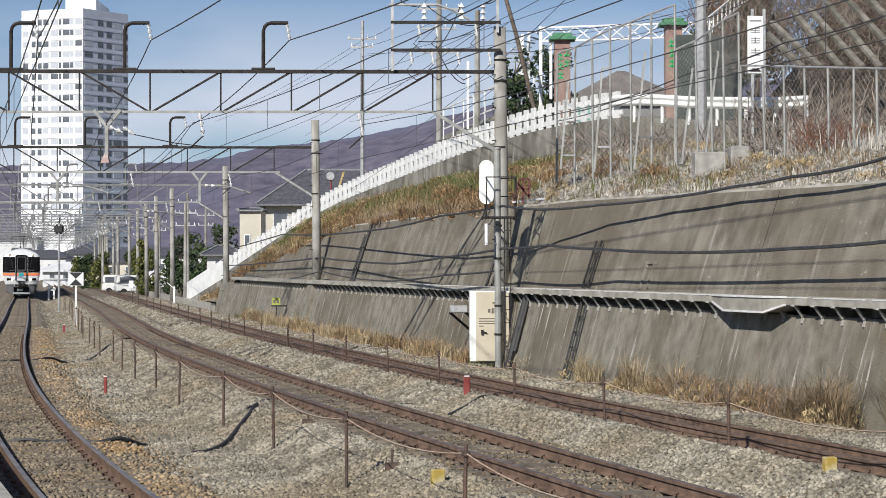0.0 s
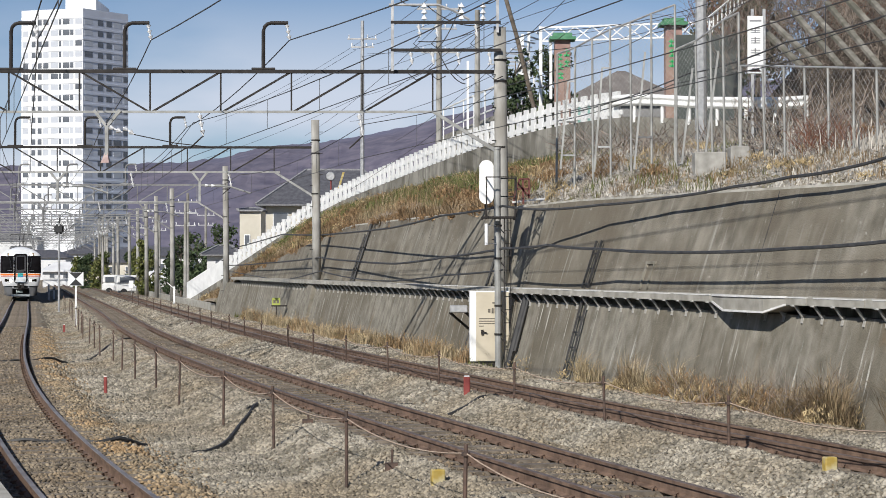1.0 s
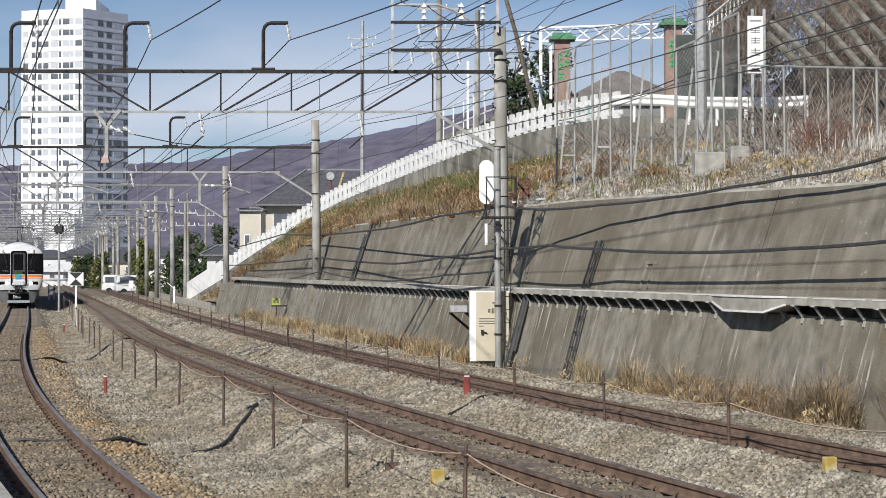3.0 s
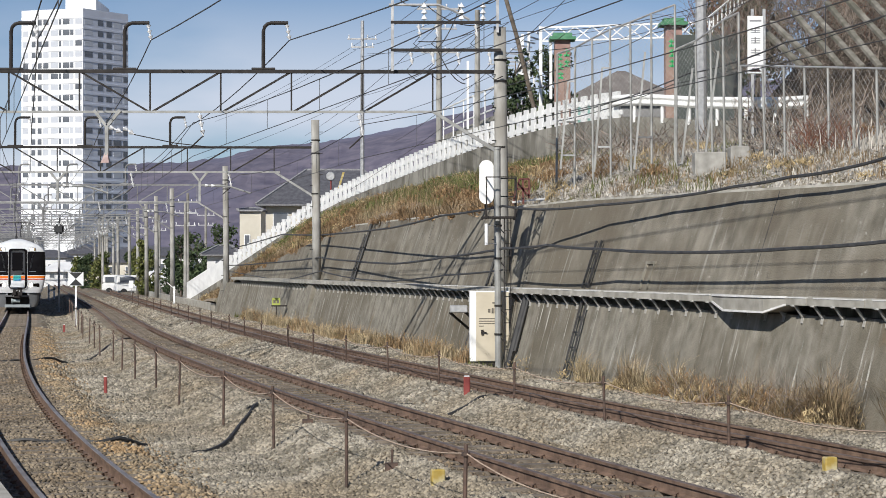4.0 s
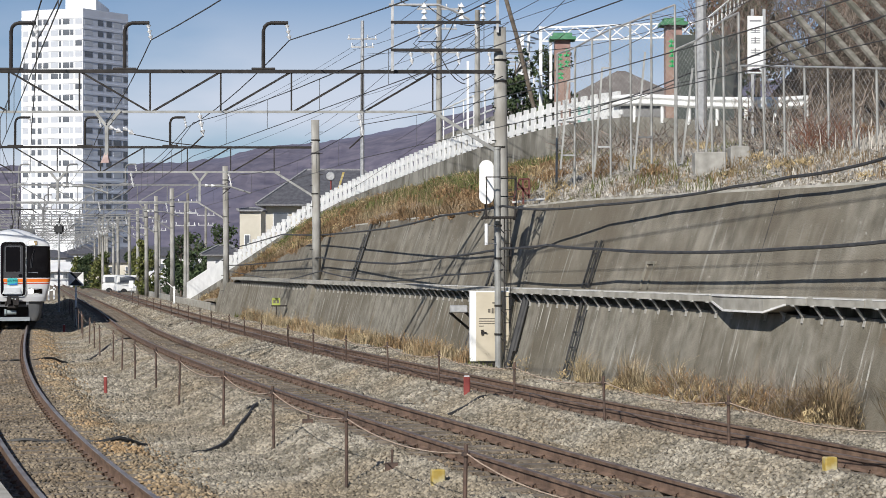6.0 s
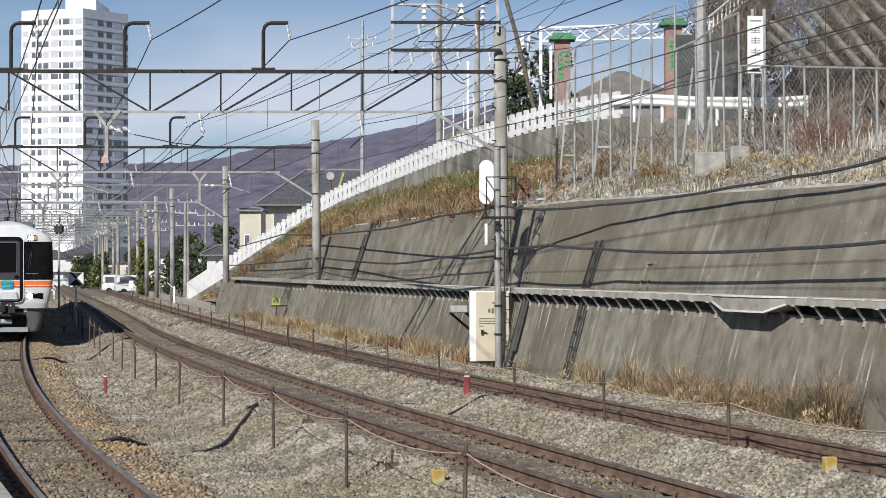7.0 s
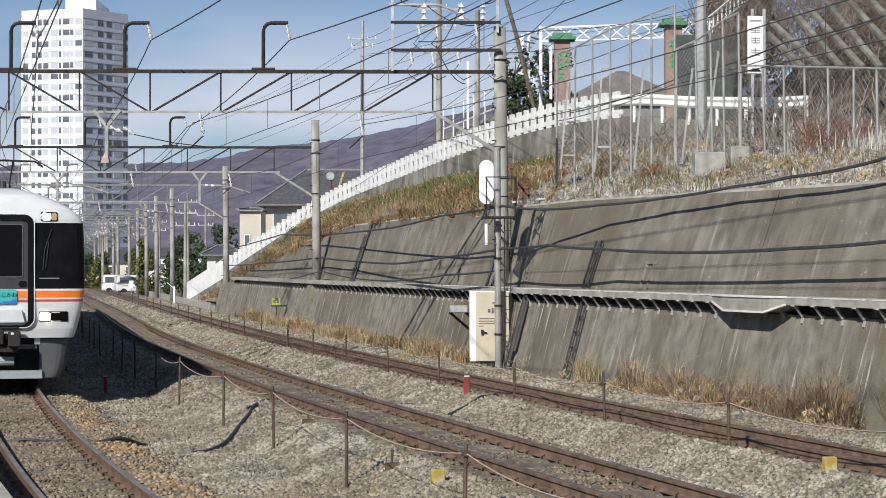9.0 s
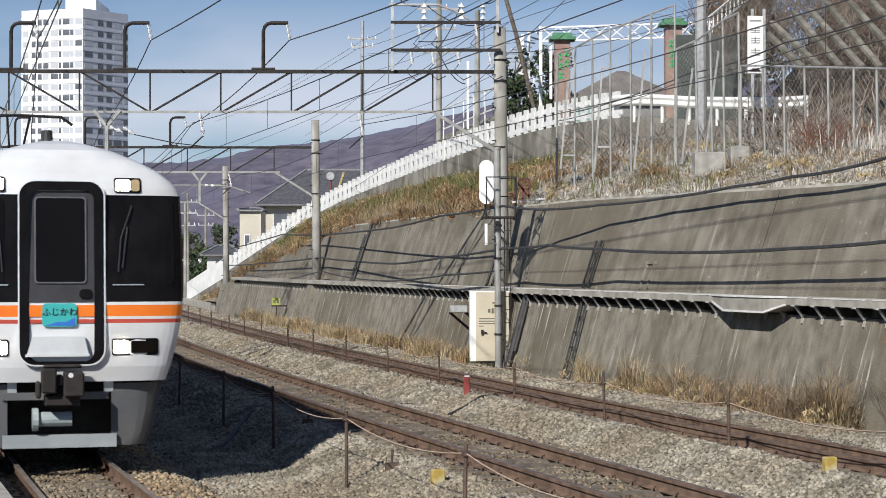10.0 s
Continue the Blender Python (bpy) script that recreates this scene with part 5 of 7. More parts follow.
clumps("crest_grey_weeds", "grey broken weeds over the rubble of the crest", slope_spots(240, 0.8, 4.4, 0.0, 0.9, -0.2, 47), 0.28, 15000, 0.05, M_GREYB, 56)
clumps("crest_straw_weeds", "straw weeds over the rubble of the crest", slope_spots(60, 0.8, 4.2, 0.05, 0.8, 0.05, 49), 0.35, 7000, 0.05, M_STRAWB, 57)
clumps("wall_edge_weeds", "russet weeds hanging over the wall's top", [p for p in edge[:120]], 0.4, 12000, 0.06, M_ORANGEB, 58, 0.6)
clumps("wall_foot_weeds", "russet and straw weeds at the wall's foot", foot_spots(60, 23.5, 36, 2.15, 2.5, 0.0), 0.45, 14000, 0.035, M_ORANGEB, 59, 1.3)
clumps("wall_foot_weeds", "straw weeds at the wall's foot", foot_spots(70, 26, 90, 1.9, 2.5, 0.0), 0.4, 14000, 0.04, M_STRAWB, 60, 1.1)
# broken pale reed stumps
blades("reed_stumps", "thick bleached reed stumps along the crest", "dead stalks", slope_spots(420, 0.8, 1.9, 0.15, 0.9, -0.1, 61), 0.5, 0.028, M_PALE, 0.12, 62)
blades("reed_stumps", "short bleached reed stumps at the wall's top", "dead stalks", slope_spots(900, 0.8, 4.4, 0.0, 0.2, -0.2, 63), 0.18, 0.02, M_PALE, 0.3, 64)

# crushed rubble on the crest
def pebbles(name, label, spots, size, material, seed, flat=0.7):
    r = np.random.RandomState(seed)
    P = np.array([tuple(s) for s in spots])
    n = len(P)
    base = np.array([(1, 0, 0), (-1, 0, 0), (0, 1, 0), (0, -1, 0), (0, 0, 1), (0, 0, -1)], float)
    tri = np.array([(0, 2, 4), (2, 1, 4), (1, 3, 4), (3, 0, 4), (2, 0, 5), (1, 2, 5), (3, 1, 5), (0, 3, 5)])
    B = base[None] * r.uniform(0.65, 1.35, (n, 6, 1)) + r.uniform(-0.35, 0.35, (n, 6, 3))
    a, t = r.uniform(0, 2 * np.pi, n), r.uniform(-0.6, 0.6, n)
    c, s = np.cos(a), np.sin(a)
    X = B[..., 0] * c[:, None] - B[..., 1] * s[:, None]
    Y = B[..., 0] * s[:, None] + B[..., 1] * c[:, None]
    Z = B[..., 2] * flat + X * t[:, None] * 0.5
    sz = size * r.uniform(0.55, 1.35, n)
    V = np.stack([X, Y, Z], -1) * sz[:, None, None] + P[:, None]
    F = (np.arange(n)[:, None, None] * 6 + tri[None]).reshape(-1, 3)
    me = bpy.data.meshes.new(name)
    me.vertices.add(n * 6)
    me.vertices.foreach_set("co", V.reshape(-1))
    me.loops.add(F.size)
    me.loops.foreach_set("vertex_index", F.reshape(-1).astype(np.int32))
    me.polygons.add(len(F))
    me.polygons.foreach_set("loop_start", np.arange(0, F.size, 3, dtype=np.int32))
    me.update(calc_edges=True)
    me.materials.append(material)
    return tagged(new(name, me), label, "stones", kind="stuff")


M_RUBBLE = mat("pale_rubble", (0.20, 0.185, 0.16), (0.38, 0.36, 0.32), 0.95, 3.0, 4, rand=-0.3)
pebbles("crest_rubble", "pale broken stones scattered along the crest", slope_spots(9000, 0.8, 4.3, 0.0, 0.75, -0.25, 20), 0.09, M_RUBBLE, 4)


# ---- trees and shrubs ----
M_BARK = mat("grey_bark", (0.10, 0.08, 0.06), (0.18, 0.15, 0.12), 0.95, 4.0, 6, 0.6)
M_LEAF = mat("dark_evergreen_leaf", (0.025, 0.045, 0.018), (0.06, 0.085, 0.03), 0.8, 1.0, 3, rand=-0.5)
M_LEAFY = mat("yellow_green_leaf", (0.07, 0.09, 0.02), (0.15, 0.15, 0.04), 0.8, 1.0, 3, rand=-0.5)


def leaf_mesh(name, P, size, material, seed, parent):
    r = np.random.RandomState(seed)
    n = len(P)
    U = r.normal(size=(n, 3))
    W = r.normal(size=(n, 3))
    U /= np.linalg.norm(U, axis=1)[:, None]
    W -= (W * U).sum(1)[:, None] * U
    W /= np.linalg.norm(W, axis=1)[:, None]
    s = size * r.uniform(0.6, 1.4, n)[:, None]
    V = np.stack([P - U * s, P + W * s * 0.5, P + U * s, P - W * s * 0.5], 1)
    F = (np.arange(n)[:, None] * 4 + np.arange(4)[None]).reshape(-1, 4)
    return mesh_np(name, V.reshape(-1, 3), F, material, parent)


def tree(at_, height, width, material, label, seed, leaves=2200, size=0.16, conic=0.5, low=0.12):
    r = np.random.RandomState(seed)
    tr = thing("tree", label, "tree", "trees", at=at_)
    bm = bmesh.new()
    tube(bm, [(0, 0, -0.5), (0.05, 0, height * 0.4), (0, 0.05, height * 0.92)], 0.035 * height * 0.6, 7, 0.02)
    tips = []
    for i in range(16):
        z = height * r.uniform(low + 0.05, 0.85)
        a = r.uniform(0, 6.28)
        l = width * 0.45 * (1 - conic * z / height)
        e = Vector((math.cos(a) * l, math.sin(a) * l, z + height * 0.08))
        tube(bm, [(0, 0, z - height * 0.05), e * 0.6 + Vector((0, 0, z * 0.4)), e], 0.05, 4, 0.015)
        tips.append(e)
    part("trunk", bm, M_BARK, tr)
    C = []
    for i in range(26):
        z = height * r.uniform(low, 0.97)
        a = r.uniform(0, 6.28)
        l = width * 0.5 * r.uniform(0.2, 0.85) * (1 - conic * z / height)
        C.append((math.cos(a) * l, math.sin(a) * l, z))
    C = np.array(C)
    k = r.randint(0, len(C), leaves)
    D = r.normal(size=(leaves, 3))
    D /= np.linalg.norm(D, axis=1)[:, None]
    R = width * 0.2 * r.uniform(0.5, 1.0, leaves)[:, None] * (1 - conic * 0.5 * C[k, 2:3] / height)
    leaf_mesh("crown", C[k] + D * R, size, material, seed + 1, tr)
    return tr


for i, (x, y, h, w, m, l) in enumerate((
        (-31.5, 205, 5.2, 3.2, M_LEAFY, "yellow-green evergreen tree beside the line"), (-29.5, 215, 4.8, 3.0, M_LEAF, "dark evergreen tree beside the line"), (-38.5, 222, 5.0, 3.4, M_LEAFY, "yellow-green evergreen tree beside the line"),
        (-41.0, 228, 4.6, 3.0, M_LEAF, "dark evergreen tree beside the line"), (-25.2, 190, 6.2, 3.4, M_LEAF, "dark evergreen tree beside the line"), (-23.0, 185, 6.4, 3.6, M_LEAF, "dark evergreen tree beside the line"),
        (-27.2, 182, 5.6, 3.0, M_LEAFY, "yellow-green evergreen tree beside the line"), (-21.5, 180, 4.8, 3.4, M_LEAF, "dark evergreen tree beside the line"), (-46, 250, 4.4, 3.2, M_LEAFY, "yellow-green evergreen tree beside the line"), (-20.8, 186, 6.8, 4.2, M_LEAF, "dark evergreen tree beside the line"), (-33.5, 214, 4.6, 3.2, M_LEAF, "dark evergreen tree beside the line"))):
    tree((x, y, -0.6), h, w, m, l, 40 + i * 3)
tree((3.3, 90, 7.6), 4.6, 2.0, M_LEAF, "cloud-pruned dark pine beside the gate", 90, 3000, 0.10, 0.2)
tree((5.0, 88, 7.6), 4.6, 2.4, M_LEAF, "dense dark green garden tree beside the gate", 94, 3200, 0.09, 0.1, 0.02)
tree((13.2, 92, 8.5), 7.5, 4.0, M_LEAF, "dark evergreen tree behind the gate", 98, 3000, 0.14, 0.2)
tree((14.0, 88, 9.5), 7.0, 4.0, M_LEAF, "dark evergreen tree on the hillside", 102, 2500, 0.14, 0.2)


def brush(name, label, centre, spread, n, length, material, seed, thick=0.02):
    """Bare winter twigs."""
    r = random.Random(seed)
    bm = bmesh.new()
    for i in range(n):
        p = Vector((centre[0] + r.uniform(-1, 1) * spread[0], centre[1] + r.uniform(-1, 1) * spread[1], centre[2] + r.uniform(-1, 1) * spread[2]))
        v = Vector((r.uniform(-0.7, 0.7), r.uniform(-0.5, 0.3), r.uniform(0.1, 1))).normalized()
        q = p
        pts = [p]
        for j in range(3):
            v = (v + Vector((r.uniform(-0.5, 0.5), r.uniform(-0.5, 0.5), r.uniform(-0.3, 0.4)))).normalized()
            q = q + v * length / 3
            pts.append(q)
        tube(bm, pts, thick, 3, thick * 0.3, caps=False)
    return tagged(part(name, bm, material), label, "brush", kind="stuff")


M_TWIG = mat("grey_brown_twig", (0.13, 0.105, 0.085), (0.27, 0.225, 0.185), 0.95, 2.0, 4, rand=-0.4)
M_TWIGR = mat("reddish_twig", (0.14, 0.06, 0.04), (0.22, 0.11, 0.07), 0.95, 2.0, 4, rand=-0.4)
brush("hill_brush", "tangled bare brush on the hillside", (15, 78, 11.961), (4.6, 5.0, 2.6), 3200, 1.6, M_TWIG, 5, 0.016)
brush("hill_brush", "tangled bare brush on the hillside", (15, 80, 12.777), (5.0, 3.0, 1.4), 350, 1.6, M_TWIGR, 6)
brush("bend_brush", "bare brush below the guardrail", (7.99, 60, 6.034), (4.5, 3.0, 0.3), 420, 0.7, M_TWIG, 7)
brush("fence_brush", "bare shrubs growing by the fence", (10.1, 50, 5.743), (2.6, 2.0, 0.6), 380, 0.9, M_TWIG, 8)
brush("red_shrub", "reddish bare shrub by the crest fence", (8.79, 45, 5.126), (0.7, 0.6, 0.35), 240, 0.7, M_TWIGR, 19, 0.008)
brush("wall_weeds", "leafless weeds at the wall's foot", (5.37, 30.5, 0.300), (1.8, 0.5, 0.25), 260, 0.6, M_TWIG, 9, 0.005)

# slanting concrete frames on the hillside
M_BEAM = mat("mossy_beam", (0.14, 0.13, 0.105), (0.27, 0.25, 0.21), 0.95, 2.0, 8, 0.4, 9.0, c3=(0.10, 0.095, 0.07), scale3=0.8)
for a, c in (((12, 72, 11.328), (12.6, 66, 9.113)), ((12.8, 72, 11.698), (13.3, 66, 9.113)), ((13.4, 72, 11.781), (14, 66, 9.113)), ((14, 72, 12.048), (14.6, 66, 9.113)), ((14.6, 72, 12.315), (15.2, 66, 9.547)), ((15.3, 72, 12.459), (15.4, 66, 10.207)), ((11.2, 72, 11.534), (12, 66, 9.113))):
    bm = bmesh.new()
    bar(bm, a, c, 0.2, 0.18)
    bmesh.ops.bevel(bm, geom=bm.edges[:], offset=0.03, segments=1, affect="EDGES")
    tagged(part("slope_beam", bm, M_BEAM), "weathered grey beam slanting down the hillside", "beam", "slope beams")

# ---- gate yard on the hill ----
M_BRICKP = mat("reddish_pillar_brick", (0.25, 0.17, 0.135), (0.36, 0.26, 0.21), 0.9, 3.0, 6, 0.3, 10.0, c3=(0.33, 0.17, 0.17), scale3=0.5)
M_GREENP = mat("green_painted_cap", (0.06, 0.20, 0.10), (0.10, 0.26, 0.14), 0.6, 3.0, 4)
M_LETTER = mat("bright_green_letter", (0.02, 0.42, 0.12), (0.04, 0.5, 0.16), 0.5, 3.0)
for px, py, lab in ((5.07, 84, "tall reddish brick gate pillar with green cap and letters"), (9.2, 79, "reddish brick gate pillar with weathered cap")):
    gp = thing("gate_pillar", lab, "gate pillar", "gate pillars", at=(px, py, 7.9))
    bm = bmesh.new()
    box(bm, (-0.33, -0.33, -0.3), (0.33, 0.33, 4.2))
    part("shaft", bm, M_BRICKP, gp)
    bm = bmesh.new()
    box(bm, (-0.55, -0.55, 4.15), (0.55, 0.55, 4.28))
    box(bm, (-0.40, -0.40, 4.28), (0.40, 0.40, 4.45))
    part("cap", bm, M_GREENP, gp, "green painted cap")
    for x, z, w, h in ((-0.2, 3.3, 0.18, 0.3), (0.06, 3.45, 0.22, 0.32), (-0.18, 2.9, 0.2, 0.3), (0.08, 3.0, 0.2, 0.32), (-0.18, 2.5, 0.2, 0.3)):
        bm = bmesh.new()
        box(bm, (x, -0.355, z), (x + w, -0.32, z + h * 0.25))
        box(bm, (x, -0.355, z + h * 0.6), (x + w, -0.32, z + h * 0.8))
        box(bm, (x + w * 0.4, -0.355, z), (x + w * 0.6, -0.32, z + h))
        part("sign_bars", bm, M_LETTER, gp)
# white truss between columns
gt = thing("white_truss", "white steel lattice truss over the gate", "truss", at=(0, 0, 0))
for z in (12.85, 12.25):
    bm = bmesh.new()
    bar(bm, (4.3, 86, z), (11.4, 84, z), 0.07)
    part("chord", bm, M_WHITE, gt)
for i in range(10):
    x = 4.3 + i * 0.71
    bm = bmesh.new()
    bar(bm, (x, 86 - i * 0.2, 12.25), (x + 0.71, 85.8 - i * 0.2, 12.85), 0.045)
    bar(bm, (x, 86 - i * 0.2, 12.85), (x + 0.71, 85.8 - i * 0.2, 12.25), 0.045)
    part("lattice", bm, M_WHITE, gt)
for x, y in ((4.25, 86), (3.5, 90), (11.4, 84)):
    bm = bmesh.new()
    bar(bm, (x, y, 7.6), (x, y, 12.9), 0.14)
    part("column", bm, M_WHITE, gt)
# pergola receding behind
for i in range(9):
    bm = bmesh.new()
    bar(bm, (2.2 + i * 0.24, 96 - i * 1.1, 12.3 + i * 0.06), (3.6 + i * 0.1, 97 - i * 1.1, 12.3 + i * 0.06), 0.06)
    part("rafter", bm, M_WHITE, gt)
# sheds in the yard
M_SHED = mat("grey_sheet", (0.19, 0.19, 0.19), (0.27, 0.265, 0.26), 0.8, 1.0, 5, 0.2)
M_TEAL = mat("pale_teal_panel", (0.22, 0.40, 0.36), (0.30, 0.48, 0.43), 0.6, 2.0)
sh = thing("yard_shed", "grey sheet-clad shed with a low roof and pale teal panel", "shed", at=(8.4, 93, 7.6))
bm = bmesh.new()
box(bm, (-2.6, 0, 0), (3.0, 5, 2.6))
part("wall", bm, M_SHED, sh)
bm = bmesh.new()
vs = [bm.verts.new(v) for v in ((-2.9, -0.4, 2.6), (3.3, -0.4, 2.6), (3.3, 5.3, 2.6), (-2.9, 5.3, 2.6), (0, 2.4, 4.3), (0.4, 2.4, 4.3))]
for f in ((0, 1, 5, 4), (1, 2, 5), (2, 3, 4, 5), (3, 0, 4), (3, 2, 1, 0)):
    bm.faces.new([vs[i] for i in f])
part("roof", bm, mat("brown_grey_roof", (0.13, 0.115, 0.105), (0.2, 0.18, 0.165), 0.8, 2.0, 5), sh)
bm = bmesh.new()
box(bm, (-2.2, -0.15, 0.6), (-1.3, -0.05, 2.5))
part("teal_panel", bm, M_TEAL, sh)
bm = bmesh.new()
box(bm, (-1.0, -0.06, 0.3), (2.6, 0.02, 1.9))
part("dark_opening", bm, M_BLACK, sh)
# pale railing on the road's far side
rl = thing("road_railing", "pale green-white tube railing beside the road", "railing")
pr0, pr1 = Vector((0.0309, 108, 9.867)), Vector((4.23, 92, 10.443))
for z in (0.1, 1.2):
    bm = bmesh.new()
    bar(bm, pr0 + Vector((0, 0, z)), pr1 + Vector((0, 0, z)), 0.07)
    part("rail", bm, M_WHITE, rl)
for i in range(9):
    p = pr0.lerp(pr1, i / 8)
    bm = bmesh.new()
    bar(bm, p - Vector((0, 0, 0.6)), p + Vector((0, 0, 1.2)), 0.07)
    part("post", bm, M_WHITE, rl)
for x, y0, y1, d in ((828, 228, 108, 98), (845, 222, 108, 97), (936, 180, 55, 90), (925, 160, 60, 92), (975, 175, 70, 86)):
    bm = bmesh.new()
    X = (x - 784) * d / 3500
    bar(bm, (X, d, 2.4 + (474 - y0) * d / 3500), (X, d, 2.4 + (474 - y1) * d / 3500), 0.12)
    tagged(part("white_pole", bm, M_WHITE), "slim white painted pole beside the road", "pole", "white poles")
# bank behind the railing
bm = bmesh.new()
pa = [Vector((-0.436, 109, 9.687)), Vector((2.46, 100, 10.229)), Vector((4.63, 92, 10.391)), Vector((6.07, 90, 10.474))]
ga = [[bm.verts.new(p + Vector((0, k * 4.0, (-2.5, 0.1, 0.2)[k]))) for k in range(3)] for p in pa]
for a, c in zip(ga, ga[1:]):
    for k in range(2):
        bm.faces.new((a[k], a[k + 1], c[k + 1], c[k]))
tagged(part("yard_bank", bm, M_ROADWALL), "weathered bank wall on the road's upper side", "bank", kind="structure")
# tall white notice
nb = thing("notice_board", "tall white notice with dark writing and red foot", "sign", at=(10.6, 67, 8.985))
bm = bmesh.new()
box(bm, (-0.27, -0.02, 0), (0.27, 0.02, 1.95))
bmesh.ops.bevel(bm, geom=bm.edges[:], offset=0.008, segments=1, affect="EDGES")
bd = part("board", bm, M_WHITE, nb)
M_GREYINK = mat("grey_ink", (0.22, 0.22, 0.23), (0.3, 0.3, 0.31), 0.7, 6.0)
for z, h in ((1.76, 0.06), (1.38, 0.2), (1.02, 0.22), (0.6, 0.26)):
    bm = bmesh.new()
    if h < 0.1:
        box(bm, (-0.2, -0.026, z), (0.2, -0.019, z + h))
    else:
        for k in range(3):
            box(bm, (-0.16, -0.026, z + h * k / 3), (0.16, -0.019, z + h * k / 3 + 0.03))
        box(bm, (-0.03, -0.026, z), (0.01, -0.019, z + h))
    part("writing_bar", bm, M_GREYINK, bd)
bm = bmesh.new()
f = [bm.verts.new(v) for v in ((-0.22, -0.026, 0.06), (0.2, -0.026, 0.06), (0.1, -0.026, 0.16), (-0.1, -0.026, 0.18))]
bm.faces.new(f)
bmesh.ops.solidify(bm, geom=bm.faces[:], thickness=0.005)
part("red_foot", bm, M_RED, bd)
bm = bmesh.new()
for x in (-0.1, 0.3):
    bar(bm, (x, 0.06, -3.0), (x, 0.06, 2.2), 0.09)
part("stand", bm, M_STEEL, nb)
# dark hoarding and stair rail by the notice
hb = thing("dark_hoarding", "dark green-grey hoarding beside the gate", "hoarding", at=(11, 77, 8.978))
bm = bmesh.new()
box(bm, (-1.95, 0, -1.2), (0.6, 0.06, 2.5))
part("panel", bm, mat("hoarding_grey_green", (0.05, 0.06, 0.055), (0.085, 0.095, 0.085), 0.8, 1.5), hb)
st = thing("stair_railing", "white stair railing climbing the hill", "railing")
s0, s1 = Vector((9.81, 74, 11.111)), Vector((12.6, 78, 13.454))
for z in (0.0, 0.55):
    bm = bmesh.new()
    bar(bm, s0 + Vector((0, 0, z)), s1 + Vector((0, 0, z)), 0.06)
    part("rail", bm, M_WHITE, st)
for i in range(15):
    p = s0.lerp(s1, i / 14)
    bm = bmesh.new()
    bar(bm, p, p + Vector((0, 0, 0.55)), 0.05)
    part("baluster", bm, M_WHITE, st)

# road mirror and leaning bar behind the balustrade
rm = thing("road_mirror", "round road mirror seen from behind on a reddish post", "road mirror", at=(-6.77, 119, 7.908))
bm = bmesh.new()
tube(bm, [(0, -0.05, 0), (0, 0.05, 0)], 0.24, 18, 0.28)
part("mirror_back", bm, M_STEEL, rm)
bm = bmesh.new()
tube(bm, [(0.02, 0.09, -2.2), (0.02, 0.09, 0.2)], 0.045, 8)
part("post", bm, M_RED, rm)
bm = bmesh.new()
bar(bm, (-6.3, 118, 6.918), (-5.93, 118, 8.098), 0.12)
tagged(part("leaning_bar", bm, M_YEL), "leaning yellow bar beside the road", "bar")
bm = bmesh.new()
tube(bm, [(2.59, 84, 14.136), (3.12, 84, 12.288), (3.86, 84, 9.216)], 0.09, 8)
tagged(part("leaning_pole", bm, M_BARK), "leaning brown wooden pole beside the road", "pole")
bm = bmesh.new()
tube(bm, [(1.05, 47.75, 2.945), (1.05, 47.75, 3.463)], 0.045, 10)
bar(bm, (1.05, 47.8, 2.99), (1.32, 48.15, 2.99), 0.016)
bar(bm, (1.05, 47.8, 3.42), (1.30, 48.15, 3.42), 0.016)
tagged(part("mast_insulator", bm, M_INSUL), "upright white insulator beside the mast", "insulator")

# ---- houses and far buildings ----
M_ROOF = mat("dark_roof_tile", (0.055, 0.055, 0.065), (0.10, 0.10, 0.11), 0.7, 3.0, 4, 0.4)
M_RIDGE = mat("pale_ridge_tile", (0.16, 0.16, 0.165), (0.27, 0.27, 0.275), 0.7, 6.0, 4)
M_WALLC = mat("cream_render", (0.52, 0.48, 0.39), (0.60, 0.56, 0.47), 0.9, 0.8, 5)
M_FARW = mat("far_white_wall", (0.58, 0.58, 0.58), (0.68, 0.68, 0.67), 0.8, 0.6, 4)


